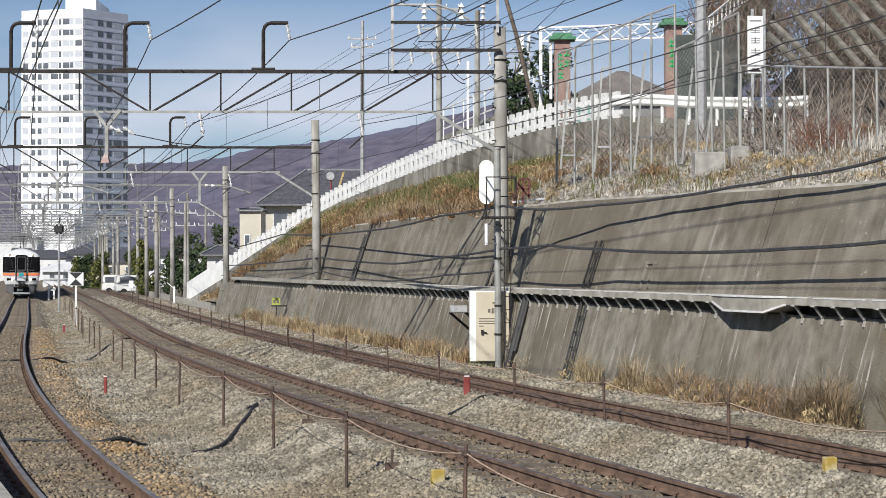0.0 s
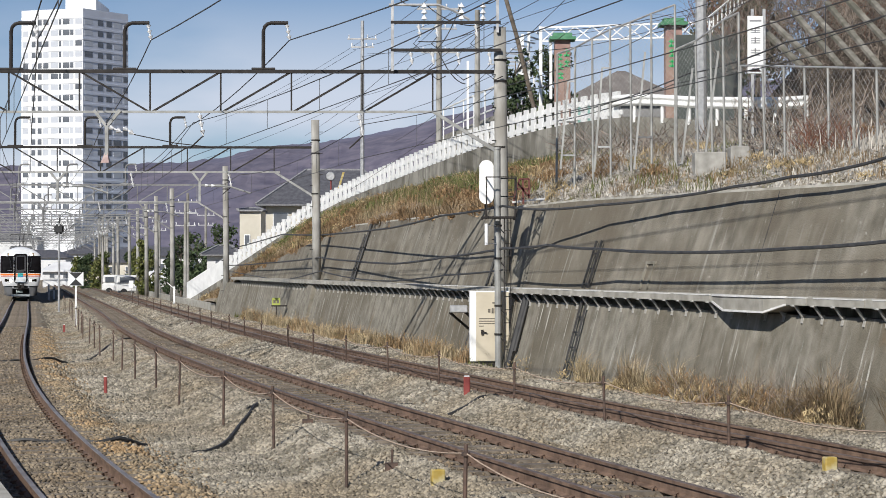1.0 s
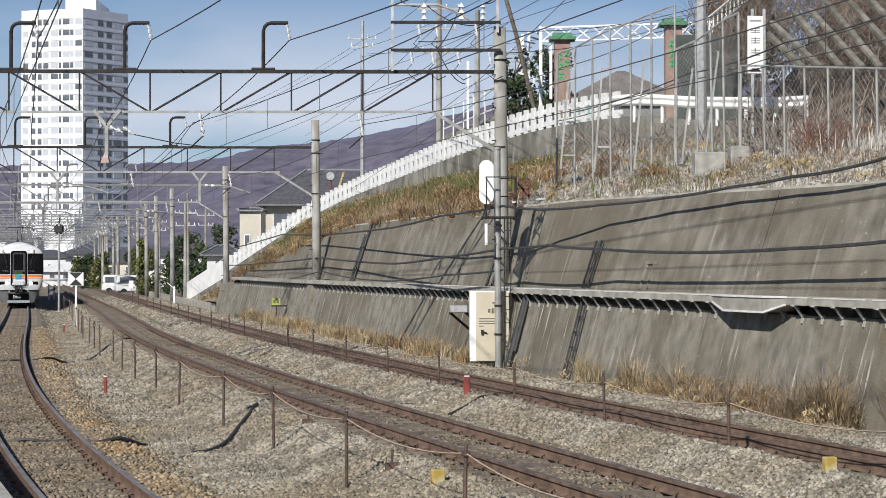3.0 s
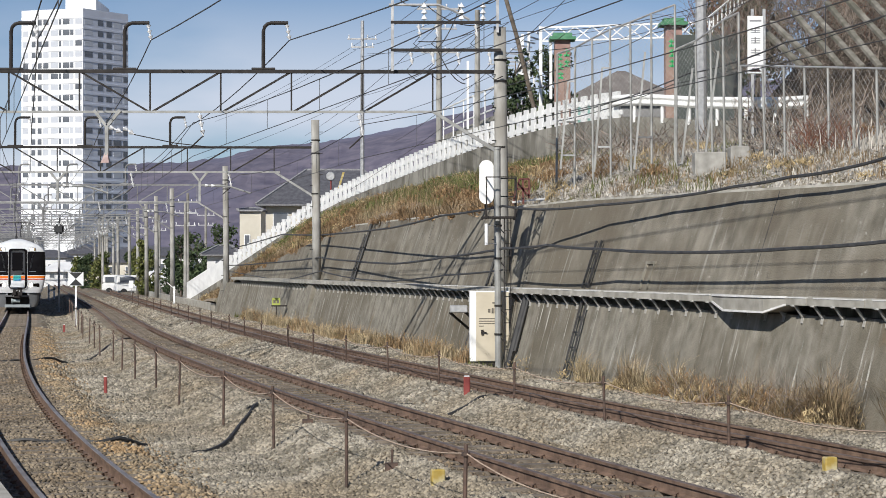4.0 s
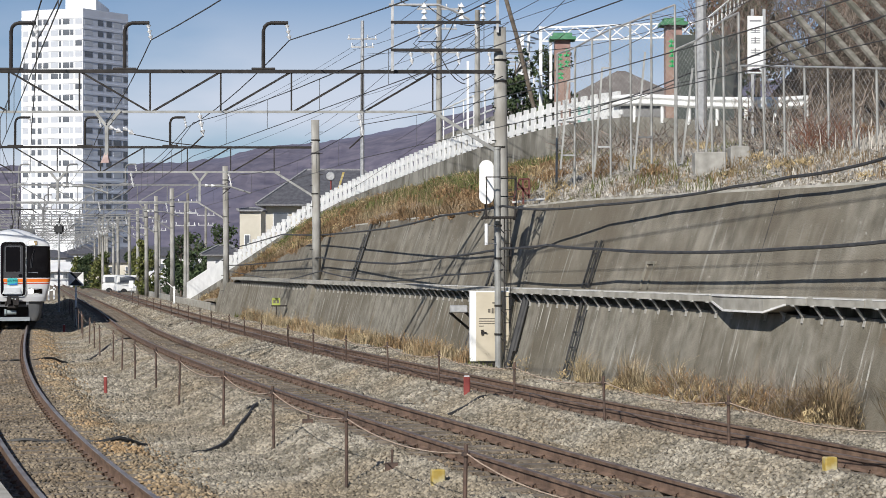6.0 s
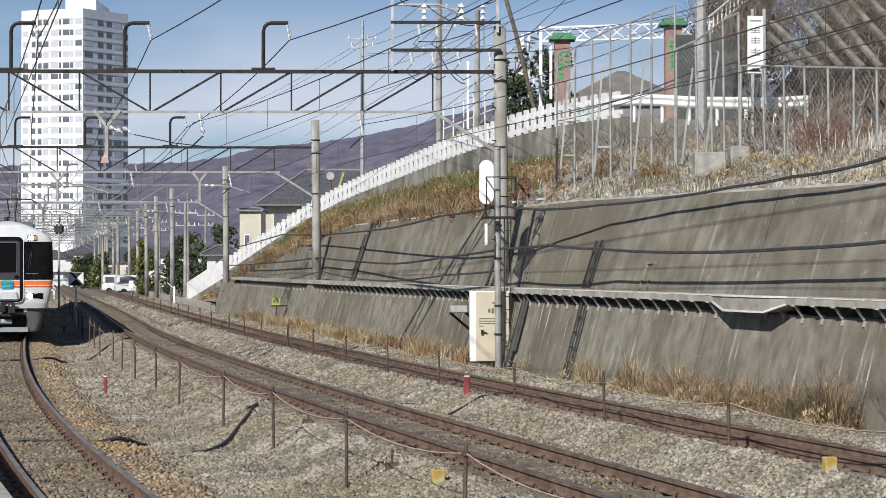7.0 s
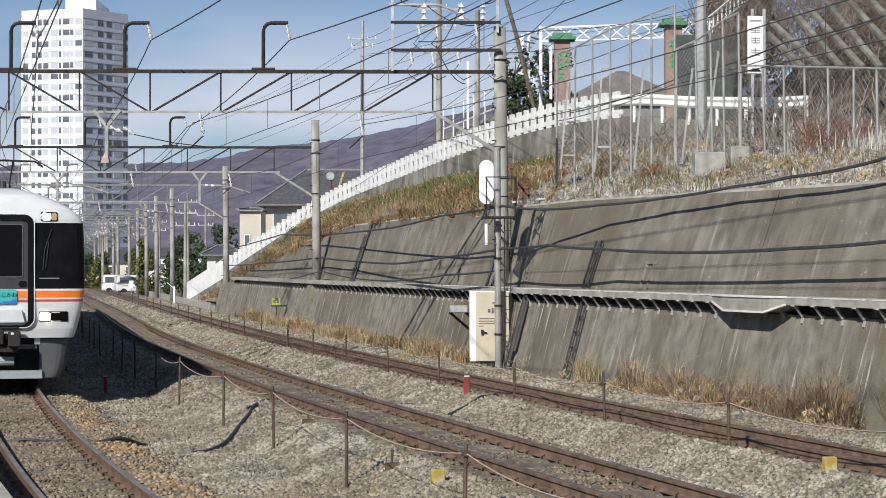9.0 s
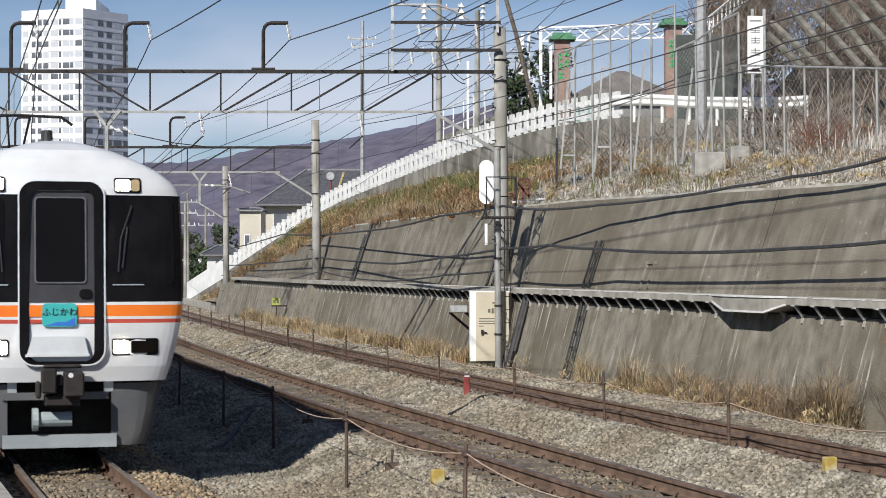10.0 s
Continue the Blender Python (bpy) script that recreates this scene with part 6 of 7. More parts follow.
def house(at_, w, dep, h, rh, wall_m, label, wins, rz=0, over=0.5, roof_m=None):
    ho = thing("house", label, "house", "houses", at=at_, rz=rz)
    bm = bmesh.new()
    box(bm, (-w / 2, 0, -7), (w / 2, dep, h))
    part("wall", bm, wall_m, ho)
    bm = bmesh.new()
    a, b = w / 2 + over, dep + over
    vs = [bm.verts.new(v) for v in ((-a, -over, h), (a, -over, h), (a, b, h), (-a, b, h), (-w * 0.22, dep / 2, h + rh), (w * 0.22, dep / 2, h + rh),
                                    (-a, -over, h - 0.15), (a, -over, h - 0.15), (a, b, h - 0.15), (-a, b, h - 0.15))]
    for f in ((0, 1, 5, 4), (1, 2, 5), (2, 3, 4, 5), (3, 0, 4), (6, 7, 1, 0), (7, 8, 2, 1), (8, 9, 3, 2), (9, 6, 0, 3), (9, 8, 7, 6)):
        bm.faces.new([vs[i] for i in f])
    rf = part("roof", bm, roof_m or M_ROOF, ho, "" if roof_m else "dark tiled hip roof")
    if not roof_m and at_[1] < 200:
        for p, q in (((-w * 0.22, dep / 2, h + rh), (w * 0.22, dep / 2, h + rh)), ((-a, -over, h), (-w * 0.22, dep / 2, h + rh)), ((a, -over, h), (w * 0.22, dep / 2, h + rh))):
            bm = bmesh.new()
            bar(bm, p, q, 0.22, 0.16)
            part("ridge_tile", bm, M_RIDGE, rf)
        bm = bmesh.new()
        tube(bm, [(-a, -over - 0.06, h - 0.12), (a, -over - 0.06, h - 0.12)], 0.07, 6)
        part("gutter", bm, M_RIDGE, rf)
    for x, z, ww, hh in wins:
        bm = bmesh.new()
        box(bm, (x, -0.05, z), (x + ww, 0.06, z + hh))
        wn_ = part("window", bm, M_WHITE, ho)
        bm = bmesh.new()
        box(bm, (x + 0.07, -0.065, z + 0.07), (x + ww - 0.07, -0.04, z + hh - 0.07))
        part("pane", bm, M_WIN, wn_)
    return ho


house((-9.3, 165, 4.1), 11.0, 9, 3.6, 3.1, M_WALLC, "cream house with dark tiled hip roof beyond the wall", ((-4.9, 1.3, 1.3, 1.6), (-2.9, 1.6, 1.5, 1.3), (-0.6, 1.8, 1.2, 1.2)), over=0.75)
house((-15.4, 158, 3.258), 1.7, 4, 3.8, 0.15, M_WALLC, "small cream flat-roofed house annex", ((-0.5, 0.4, 0.5, 1.4),), over=0.15)
house((-19.6, 175, 1.9), 2.6, 5, 1.7, 0.8, M_FARW, "white house with dark roof beyond the line", ((-0.6, 0.4, 0.7, 0.8),))
house((-50.4, 260, 0.691), 4.5, 6, 1.3, 1.2, M_FARW, "low white building with pale roof by the line", ((-1.4, 0.3, 0.8, 0.7), (0.4, 0.3, 0.8, 0.7)), roof_m=M_FARW)
for x, y, d, w, h in ((15, 440, 420, 12, 9), (70, 455, 380, 10, 5), (290, 455, 330, 9, 5), (330, 450, 360, 9, 6), (200, 462, 340, 14, 4), (250, 445, 400, 12, 6), (150, 448, 420, 10, 6)):
    house(((x - 784) * d / 3500, d, -0.6), w, 8, h, 1.5, M_FARW if (x // 10) % 2 else M_WALLC, "distant low house among the lineside poles", [(-w * 0.35 + i * w * 0.25, h * 0.5, w * 0.12, 1.2) for i in range(3)])


def van(at_, rz, label):
    va = thing("van", label, "van", "parked vans", at=at_, rz=rz)
    bm = bmesh.new()
    box(bm, (-1.9, -0.8, 0.35), (1.9, 0.8, 1.1))
    box(bm, (-1.85, -0.76, 1.1), (1.3, 0.76, 1.95))
    bmesh.ops.bevel(bm, geom=bm.edges[:], offset=0.09, segments=2, affect="EDGES")
    part("body", bm, M_WHITE, va)
    bm = bmesh.new()
    box(bm, (-1.6, -0.80, 1.2), (1.1, 0.80, 1.75))
    part("window_band", bm, M_WIN, va)
    for x in (-1.2, 1.2):
        for y in (-0.75, 0.75):
            bm = bmesh.new()
            tube(bm, [(x, y - 0.1, 0.32), (x, y + 0.1, 0.32)], 0.32, 12)
            part("wheel", bm, M_BLACK, va)


van((-33.4, 205, -0.3), 10, "white van parked beside the line")
van((-30.6, 196, -0.3), 20, "white van parked beside the line")
# low block wall beyond the far track
bm = bmesh.new()
sweep(bm, T3, [(3.0, -0.8), (3.0, 0.25), (3.25, 0.25), (3.25, -0.8)], steps(118, 300, 4, 8))
tagged(part("low_block_wall", bm, M_TROUGH), "low pale block wall beyond the far track", "wall", kind="structure")
# white crossing boards by the bend of the wall
xb = thing("white_crossarms", "white crossed boards on a short post", "railway sign", at=(-17.4, 128, 0.279))
bm = bmesh.new()
bar(bm, (0, 0, -0.2), (0, 0, 0.9), 0.12)
part("post", bm, M_WHITE, xb)
bm = bmesh.new()
bar(bm, (-0.45, -0.06, 1.15), (0.1, -0.06, 0.7), 0.12, 0.04)
part("board", bm, M_WHITE, xb)
ws_ = thing("white_stand", "small white frame stand beside the main track", "stand", at=(-32.8, 165, -0.099))
for x, z in ((-0.1, 1.1), (0.35, 0.9)):
    bm = bmesh.new()
    bar(bm, (x, 0, -0.3), (x, 0, z), 0.13)
    part("leg", bm, M_WHITE, ws_)
bm = bmesh.new()
bar(bm, (-0.1, 0, 0.55), (0.5, 0, 0.75), 0.13)
part("arm", bm, M_WHITE, ws_)
wb = thing("white_board", "small white board by the far track", "railway sign", at=(-27.6, 175, 0.850))
bm = bmesh.new()
box(bm, (-0.2, -0.02, -0.3), (0.2, 0.02, 0.4))
bmesh.ops.bevel(bm, geom=bm.edges[:], offset=0.015, segments=1, affect="EDGES")
part("board", bm, M_WHITE, wb)
bm = bmesh.new()
bar(bm, (0, 0.03, -0.9), (0, 0.03, 0.3), 0.05)
part("post", bm, M_STEEL, wb)


# ---- train ----
def key(rows_, t):
    for (a, u), (b, v) in zip(rows_, rows_[1:]):
        if t <= b:
            return u + (v - u) * (t - a) / (b - a)
    return rows_[-1][1]


M_TW = mat("train_white_paint", (0.60, 0.61, 0.62), (0.68, 0.69, 0.70), 0.3, 1.5, 5, c3=(0.52, 0.52, 0.51), scale3=0.8)
# skirt grey is darkened for shade; step bar and roof unit share it
M_TGREY = mat("train_skirt_shaded_grey", (0.085, 0.087, 0.09), (0.12, 0.123, 0.127), 0.5, 2.0, 6, c3=(0.15, 0.145, 0.135), scale3=1.2)
M_TBLACK = mat("train_black", (0.006, 0.005, 0.005), (0.010, 0.009, 0.009), 0.25, 3.0, 3, spec=0.1)
M_TGLASS = mat("train_dark_glass", (0.005, 0.004, 0.003), (0.008, 0.006, 0.005), 0.06, 1.0, 2, spec=0.16)
M_TORANGE = mat("train_orange_stripe", (0.78, 0.17, 0.015), (0.84, 0.21, 0.02), 0.35, 3.0, 3)
M_TRED = mat("train_red_line", (0.42, 0.06, 0.04), (0.5, 0.08, 0.05), 0.35, 3.0, 3)

ZS = [1.02, 1.2, 1.45, 1.66, 1.728, 1.776, 1.81, 1.947, 1.985, 2.15, 2.4, 2.7, 3.0, 3.285, 3.36, 3.46, 3.59, 3.73, 3.85, 3.94, 3.99, 4.01]
WS = [1.30, 1.36, 1.42, 1.465, 1.475, 1.482, 1.488, 1.505, 1.508, 1.515, 1.512, 1.508, 1.50, 1.485, 1.455, 1.38, 1.22, 0.96, 0.68, 0.4, 0.2, 0.0]
YS = [0.06, 0.02, 0.0, 0.0, 0.0, 0.0, 0.0, 0.0, 0.003, 0.02, 0.05, 0.08, 0.12, 0.15, 0.17, 0.21, 0.27, 0.36, 0.5, 0.75, 1.0, 1.4]


def shell(z, x):
    """The way back of the train's rounded front at height z and side x."""
    w = np.interp(z, ZS, WS)
    y0 = np.interp(z, ZS, YS)
    u = min(abs(x) / max(w, 0.01), 1.0)
    return y0 + 0.34 * (1 - (1 - u ** 3.6) ** (1 / 3.6))


def zone(z):
    if 1.985 < z < 3.285:
        return 1
    if 1.81 < z < 1.947:
        return 2
    if 1.728 < z < 1.776:
        return 3
    return 0


def car_body(length, nose):
    bm = bmesh.new()
    cols = [math.sin(i / 14 * math.pi / 2) for i in range(15)] if nose else [0, 0.5, 0.9, 1]
    grid = []
    for z, w in zip(ZS, WS):
        row = []
        xs = [-c for c in cols[::-1]] + cols[1:]
        for c in xs:
            x = c * w
            row.append(bm.verts.new((x, shell(z, x) if nose else 0.0, z)))
        grid.append(row)
    for i in range(len(ZS) - 1):
        zm = (ZS[i] + ZS[i + 1]) / 2
        for j in range(len(grid[0]) - 1):
            if WS[i + 1] == 0:
                f = bm.faces.new((grid[i][j], grid[i][j + 1], grid[i + 1][j]))
            else:
                f = bm.faces.new((grid[i][j], grid[i][j + 1], grid[i + 1][j + 1], grid[i + 1][j]))
            f.material_index = zone(zm) if nose else 0
    back = [[bm.verts.new((s * w, length, z)) for z, w in zip(ZS, WS)] for s in (-1, 1)]
    for s in (0, 1):
        col = [r[-1] if s else r[0] for r in grid]
        for i in range(len(ZS) - 1):
            f = bm.faces.new((col[i], back[s][i], back[s][i + 1], col[i + 1]) if s else (col[i + 1], back[s][i + 1], back[s][i], col[i]))
            zm = (ZS[i] + ZS[i + 1]) / 2
            f.material_index = zone(zm) if not 1.985 < zm < 3.285 else 0
    for i in range(len(ZS) - 1):
        bm.faces.new((back[0][i], back[0][i + 1], back[1][i + 1], back[1][i]))
    bmesh.ops.remove_doubles(bm, verts=bm.verts, dist=0.0005)
    bmesh.ops.recalc_face_normals(bm, faces=bm.faces)
    return bm


def train_car(nose, length=20.9):
    car = thing("train_car", "white electric railcar with orange stripe and black windscreen" if nose else "white electric railcar with orange stripe, coupled behind", "train", "train cars")
    part("body", car_body(length, nose), [M_TW, M_TBLACK, M_TORANGE, M_TRED], car, "white body with orange and red stripe", smooth=False)
    for y in (3.2, length - 3.2):
        bm = bmesh.new()
        box(bm, (-0.85, y - 1.5, 0.3), (-0.7, y + 1.5, 0.62))
        box(bm, (0.7, y - 1.5, 0.3), (0.85, y + 1.5, 0.62))
        box(bm, (-0.85, y - 0.2, 0.4), (0.85, y + 0.2, 0.7))
        bg = part("bogie_frame", bm, M_DARKSTEEL, car)
        for w in (-1.05, 1.05):
            bm = bmesh.new()
            for s in (-1, 1):
                tube(bm, [(s * 0.5, y + w, 0.43), (s * 0.63, y + w, 0.43)], 0.43, 16)
            tube(bm, [(-0.5, y + w, 0.43), (0.5, y + w, 0.43)], 0.08, 8)
            part("wheelset", bm, M_DARKSTEEL, bg)
    bm = bmesh.new()
    box(bm, (-1.2, 5.5, 0.3), (1.2, length - 5.5, 1.02))
    part("underfloor_equipment", bm, M_DARKSTEEL, car)
    return car




def round_rect(x0, x1, z0, z1, r, k=6):
    pts = []
    for cx, cz, a0 in ((x1 - r, z1 - r, 0), (x0 + r, z1 - r, 90), (x0 + r, z0 + r, 180), (x1 - r, z0 + r, 270)):
        for i in range(k + 1):
            a = radians(a0 + 90 * i / k)
            pts.append((cx + r * math.cos(a), cz + r * math.sin(a)))
    return pts


def plate(bm, pts, front, back, mi=0, inner=None):
    """A plate (or a ring, with inner) that follows the train's front, from front to back of its face."""
    def vert(p, o):
        return bm.verts.new((p[0], float(shell(p[1], p[0])) + o, p[1]))
    a = [vert(p, front) for p in pts]
    b = [vert(p, back) for p in pts]
    k = len(pts)
    for i in range(k):
        bm.faces.new((a[i], b[i], b[(i + 1) % k], a[(i + 1) % k])).material_index = mi
    if inner:
        c = [vert(p, front) for p in inner]
        e = [vert(p, back) for p in inner]
        for i in range(k):
            j = (i + 1) % k
            bm.faces.new((a[i], a[j], c[j], c[i])).material_index = mi
            bm.faces.new((c[i], c[j], e[j], e[i])).material_index = mi
    else:
        bm.faces.new(a).material_index = mi


M_LAMP = mat("lit_headlamp", (0.9, 0.85, 0.75), None, 0.3, 1.0, emit=(1.0, 0.88, 0.66, 14.0))
M_LENS = mat("amber_lamp_lens", (0.35, 0.26, 0.14), (0.42, 0.32, 0.18), 0.15, 8.0)
M_TDARK = mat("train_dark_grey", (0.028, 0.027, 0.028), (0.042, 0.041, 0.043), 0.45, 3.0, 3)
M_TSILVER = mat("train_silver_trim", (0.45, 0.46, 0.47), (0.55, 0.56, 0.57), 0.35, 5.0, 3, metal=0.6)
M_SIGN = mat("teal_sign", (0.03, 0.38, 0.38), (0.08, 0.46, 0.42), 0.4, 1.5, 3)
M_SIGNB = mat("blue_sign_wave", (0.03, 0.14, 0.5), (0.05, 0.2, 0.55), 0.4, 3.0, 2)
M_TFRAME = mat("grey_window_frame", (0.10, 0.10, 0.105), (0.15, 0.15, 0.155), 0.4, 4.0, metal=0.3)
M_GREYW = mat("train_light_grey", (0.55, 0.57, 0.58), (0.64, 0.66, 0.67), 0.4, 3.0, 4)


def cab_front(car):
    """Gangway door, lamps, windscreen trim, coupler and skirt of the leading car."""
    bm = bmesh.new()
    plate(bm, round_rect(-0.50, 0.53, 1.22, 3.46, 0.2), -0.055, 0.1, 0, round_rect(-0.37, 0.40, 1.27, 3.34, 0.12))
    part("gangway_frame", bm, M_TBLACK, car, "black rubber gangway frame")
    bm = bmesh.new()
    plate(bm, round_rect(-0.505, 0.535, 1.215, 3.465, 0.2), -0.062, -0.02, 0, round_rect(-0.487, 0.517, 1.233, 3.447, 0.185))
    part("frame_trim", bm, M_GREYW, car, "bright seal strip")
    bm = bmesh.new()
    plate(bm, round_rect(-0.372, 0.402, 1.275, 3.33, 0.02), -0.008, 0.06)
    dr = part("gangway_door", bm, M_TW, car, "white and dark grey gangway door")
    for za, zb, m in ((1.73, 1.776, M_TRED), (1.81, 1.947, M_TORANGE), (1.985, 3.33, M_TDARK)):
        bm = bmesh.new()
        plate(bm, round_rect(-0.372, 0.402, za, zb, 0.004), -0.014, 0.0)
        part("upper_panel" if zb > 3 else "stripe", bm, m, dr)
    bm = bmesh.new()
    plate(bm, round_rect(-0.31, 0.31, 2.21, 3.26, 0.05), -0.03, -0.01, 0, round_rect(-0.292, 0.292, 2.228, 3.242, 0.04))
    part("window_frame", bm, M_TFRAME, dr)
    bm = bmesh.new()
    plate(bm, round_rect(-0.295, 0.295, 2.225, 3.245, 0.04), -0.018, -0.005)
    part("window_pane", bm, M_TGLASS, dr, "dark glass pane")
    bm = bmesh.new()
    plate(bm, round_rect(0.22, 0.38, 2.02, 2.14, 0.05), -0.03, -0.01)
    part("handle", bm, M_TBLACK, dr)
    bm = bmesh.new()
    plate(bm, [(-0.40, 1.36), (0.33, 1.36), (0.28, 1.57), (-0.34, 1.57)], -0.075, -0.01)
    plate(bm, [(-0.42, 1.33), (0.34, 1.33), (0.34, 1.36), (-0.42, 1.36)], -0.09, -0.01)
    part("step_plate", bm, M_GREYW, dr, "folded light grey step plate")
    sg = bmesh.new()
    plate(sg, round_rect(-0.22, 0.19, 1.69, 1.97, 0.05), -0.035, -0.01)
    sign = part("train_sign", sg, M_SIGN, car, "teal headboard with the train's name")
    bm = bmesh.new()
    plate(bm, [(-0.19, 1.70), (0.17, 1.70), (0.17, 1.80), (0.05, 1.745), (-0.05, 1.75)], -0.039, -0.03)
    part("wave", bm, M_SIGNB, sign)
    cu = bpy.data.curves.new("lettering", "FONT")
    cu.body, cu.size, cu.align_x, cu.extrude = "ふじかわ", 0.105, "CENTER", 0.002
    tx = bpy.data.objects.new("lettering", cu)
    scene.collection.objects.link(tx)
    bpy.context.view_layer.update()
    me = bpy.data.meshes.new_from_object(tx.evaluated_get(bpy.context.evaluated_depsgraph_get()))
    me.transform(pose(-0.015, -0.042, 1.83, rx=90))
    bpy.data.objects.remove(tx)
    me.materials.clear()
    me.materials.append(M_BLACK)
    lt = new("lettering", me)
    lt.parent = sign
    for s in (-1, 1):
        bm = bmesh.new()
        plate(bm, [(s * q, z) for q, z in round_rect(0.65, 0.98, 3.315, 3.50, 0.03)], -0.02, 0.05)
        hl = part("upper_headlight", bm, M_TBLACK, car)
        bm = bmesh.new()
        plate(bm, [(s * q, z) for q, z in round_rect(0.67, 0.845, 3.335, 3.48, 0.03)], -0.03, -0.01)
        part("lamp", bm, M_LAMP, hl, "lit warm white lamp")
        bm = bmesh.new()
        plate(bm, [(s * q, z) for q, z in round_rect(0.855, 0.96, 3.335, 3.48, 0.03)], -0.03, -0.01)
        part("lens", bm, M_LENS, hl)
        bm = bmesh.new()
        plate(bm, [(s * q, z) for q, z in round_rect(0.61, 1.18, 1.335, 1.54, 0.03)], -0.012, 0.05)
        hl = part("lower_headlight", bm, M_TBLACK, car)
        bm = bmesh.new()
        plate(bm, [(s * q, z) for q, z in round_rect(0.63, 0.81, 1.355, 1.52, 0.03)], -0.025, 0.0)
        part("lamp", bm, M_LAMP, hl, "lit warm white lamp")
        bm = bmesh.new()
        plate(bm, [(s * q, z) for q, z in round_rect(0.84, 1.15, 1.365, 1.51, 0.02)], -0.02, 0.0)
        part("lens", bm, M_TGLASS, hl)
        # windscreen and wiper
        bm = bmesh.new()
        plate(bm, [(s * q, z) for q, z in round_rect(0.66, 1.38, 2.2, 3.24, 0.06)], -0.008, 0.05)
        part("windscreen", bm, M_TGLASS, car, "dark glossy windscreen")
        bm = bmesh.new()
        for a, c in (((0.86, 3.16), (0.72, 2.75)), ((0.72, 2.75), (0.69, 2.35)), ((0.80, 2.9), (0.74, 2.4))):
            bar(bm, (s * a[0], float(shell(a[1], a[0])) - 0.03, a[1]), (s * c[0], float(shell(c[1], c[0])) - 0.03, c[1]), 0.014)
        part("wiper", bm, M_TDARK, car)
        bm = bmesh.new()
        plate(bm, [(s * q, z) for q, z in ((0.62, 2.185), (1.0, 2.185), (1.0, 2.2), (0.62, 2.2))], -0.02, 0.02)
        part("sill_bar", bm, M_TSILVER, car)
    # skirt: rounded plough halves with an opening for the coupler
    zs = [0.23, 0.38, 0.62, 0.99]
    ws = [1.06, 1.14, 1.21, 1.27]
    for s in (-1, 1):
        bm = bmesh.new()
        gg = []
        for z, w in zip(zs, ws):
            row = []
            for i in range(9):
                x = 0.62 + (w - 0.62) * math.sin(i / 8 * math.pi / 2)
                row.append(bm.verts.new((s * x, 0.12 + float(shell(1.1, min(x * 1.4 / w, 1.38))), z)))
            row.append(bm.verts.new((s * w, 2.0, z)))
            gg.append(row)
        for p, q in zip(gg, gg[1:]):
            for i in range(9):
                bm.faces.new((p[i], p[i + 1], q[i + 1], q[i]))
        bmesh.ops.recalc_face_normals(bm, faces=bm.faces)
        bmesh.ops.solidify(bm, geom=bm.faces[:], thickness=0.03)
        sk = part("skirt", bm, M_TGREY, car, "grey steel skirt, darkened for shade, beside the coupler opening")
    bm = bmesh.new()
    box(bm, (-0.68, 0.12, 0.22), (0.68, 0.16, 0.38))
    # sunlight on the plate is put into this lighter grey
    part("plough_plate", bm, mat("plough_sunlit_grey", (0.26, 0.29, 0.30), (0.33, 0.36, 0.37), 0.5, 2.0, 5), sk, "grey plough plate, lightened as if sunlit")
    # added black sheet stands for the shade inside the coupler opening
    bm = bmesh.new()
    box(bm, (-1.2, 1.2, 0.3), (1.2, 1.3, 1.02))
    part("opening_shade_sheet", bm, M_BLACK, car)
    bm = bmesh.new()
    box(bm, (-0.68, 0.14, 0.80), (0.58, 0.2, 0.89))
    part("step_bar", bm, M_TGREY, car)
    for x in (-0.62, 0.53):
        bm = bmesh.new()
        box(bm, (x, 0.16, 0.89), (x + 0.11, 0.24, 1.05))
        part("hose_cock", bm, M_TSILVER, car)
    cp = bmesh.new()
    box(cp, (-0.24, -0.30, 0.90), (-0.06, -0.08, 1.20))
    box(cp, (0.02, -0.34, 0.86), (0.26, -0.10, 1.16))
    box(cp, (-0.06, -0.22, 0.98), (0.02, -0.08, 1.12))
    box(cp, (-0.22, -0.28, 1.20), (0.24, -0.10, 1.24))
    box(cp, (-0.30, -0.26, 0.84), (-0.24, 0.0, 1.04))
    box(cp, (-0.20, -0.20, 0.74), (0.22, 0.0, 0.88))
    box(cp, (-0.14, -0.12, 0.78), (0.14, 0.9, 1.02))
    bmesh.ops.bevel(cp, geom=cp.edges[:], offset=0.02, segments=1, affect="EDGES")
    cpl = part("coupler", cp, M_DARKSTEEL, car, "dark steel tight-lock coupler")
    bm = bmesh.new()
    tube(bm, [(0.1, -0.325, 1.12), (0.1, -0.345, 1.12)], 0.03, 10)
    part("coupler_pin", bm, M_GREYW, cpl)
    bm = bmesh.new()
    tube(bm, [(-0.26, 0.1, 0.57), (0.14, 0.1, 0.57)], 0.09, 14)
    tube(bm, [(-0.33, 0.1, 0.57), (-0.26, 0.1, 0.57)], 0.14, 14)
    part("air_tank", bm, mat("air_tank_grey", (0.26, 0.31, 0.31), (0.34, 0.39, 0.39), 0.5, 3.0, 5), car, "pale grey air cylinder")
    # roof gear
    bm = bmesh.new()
    tube(bm, [(-0.08, 1.6, 3.85), (-0.08, 1.6, 4.16)], 0.085, 12, 0.07)
    part("radio_antenna", bm, M_TDARK, car)
    bm = bmesh.new()
    tube(bm, [(0.38, 1.4, 3.8), (0.38, 1.4, 3.95)], 0.06, 10, 0.03)
    part("horn", bm, M_TDARK, car)
    bm = bmesh.new()
    box(bm, (-0.9, 7.5, 3.8), (0.9, 11.5, 4.12))
    bmesh.ops.bevel(bm, geom=bm.edges[:], offset=0.08, segments=2, affect="EDGES")
    part("air_conditioner", bm, M_TGREY, car)
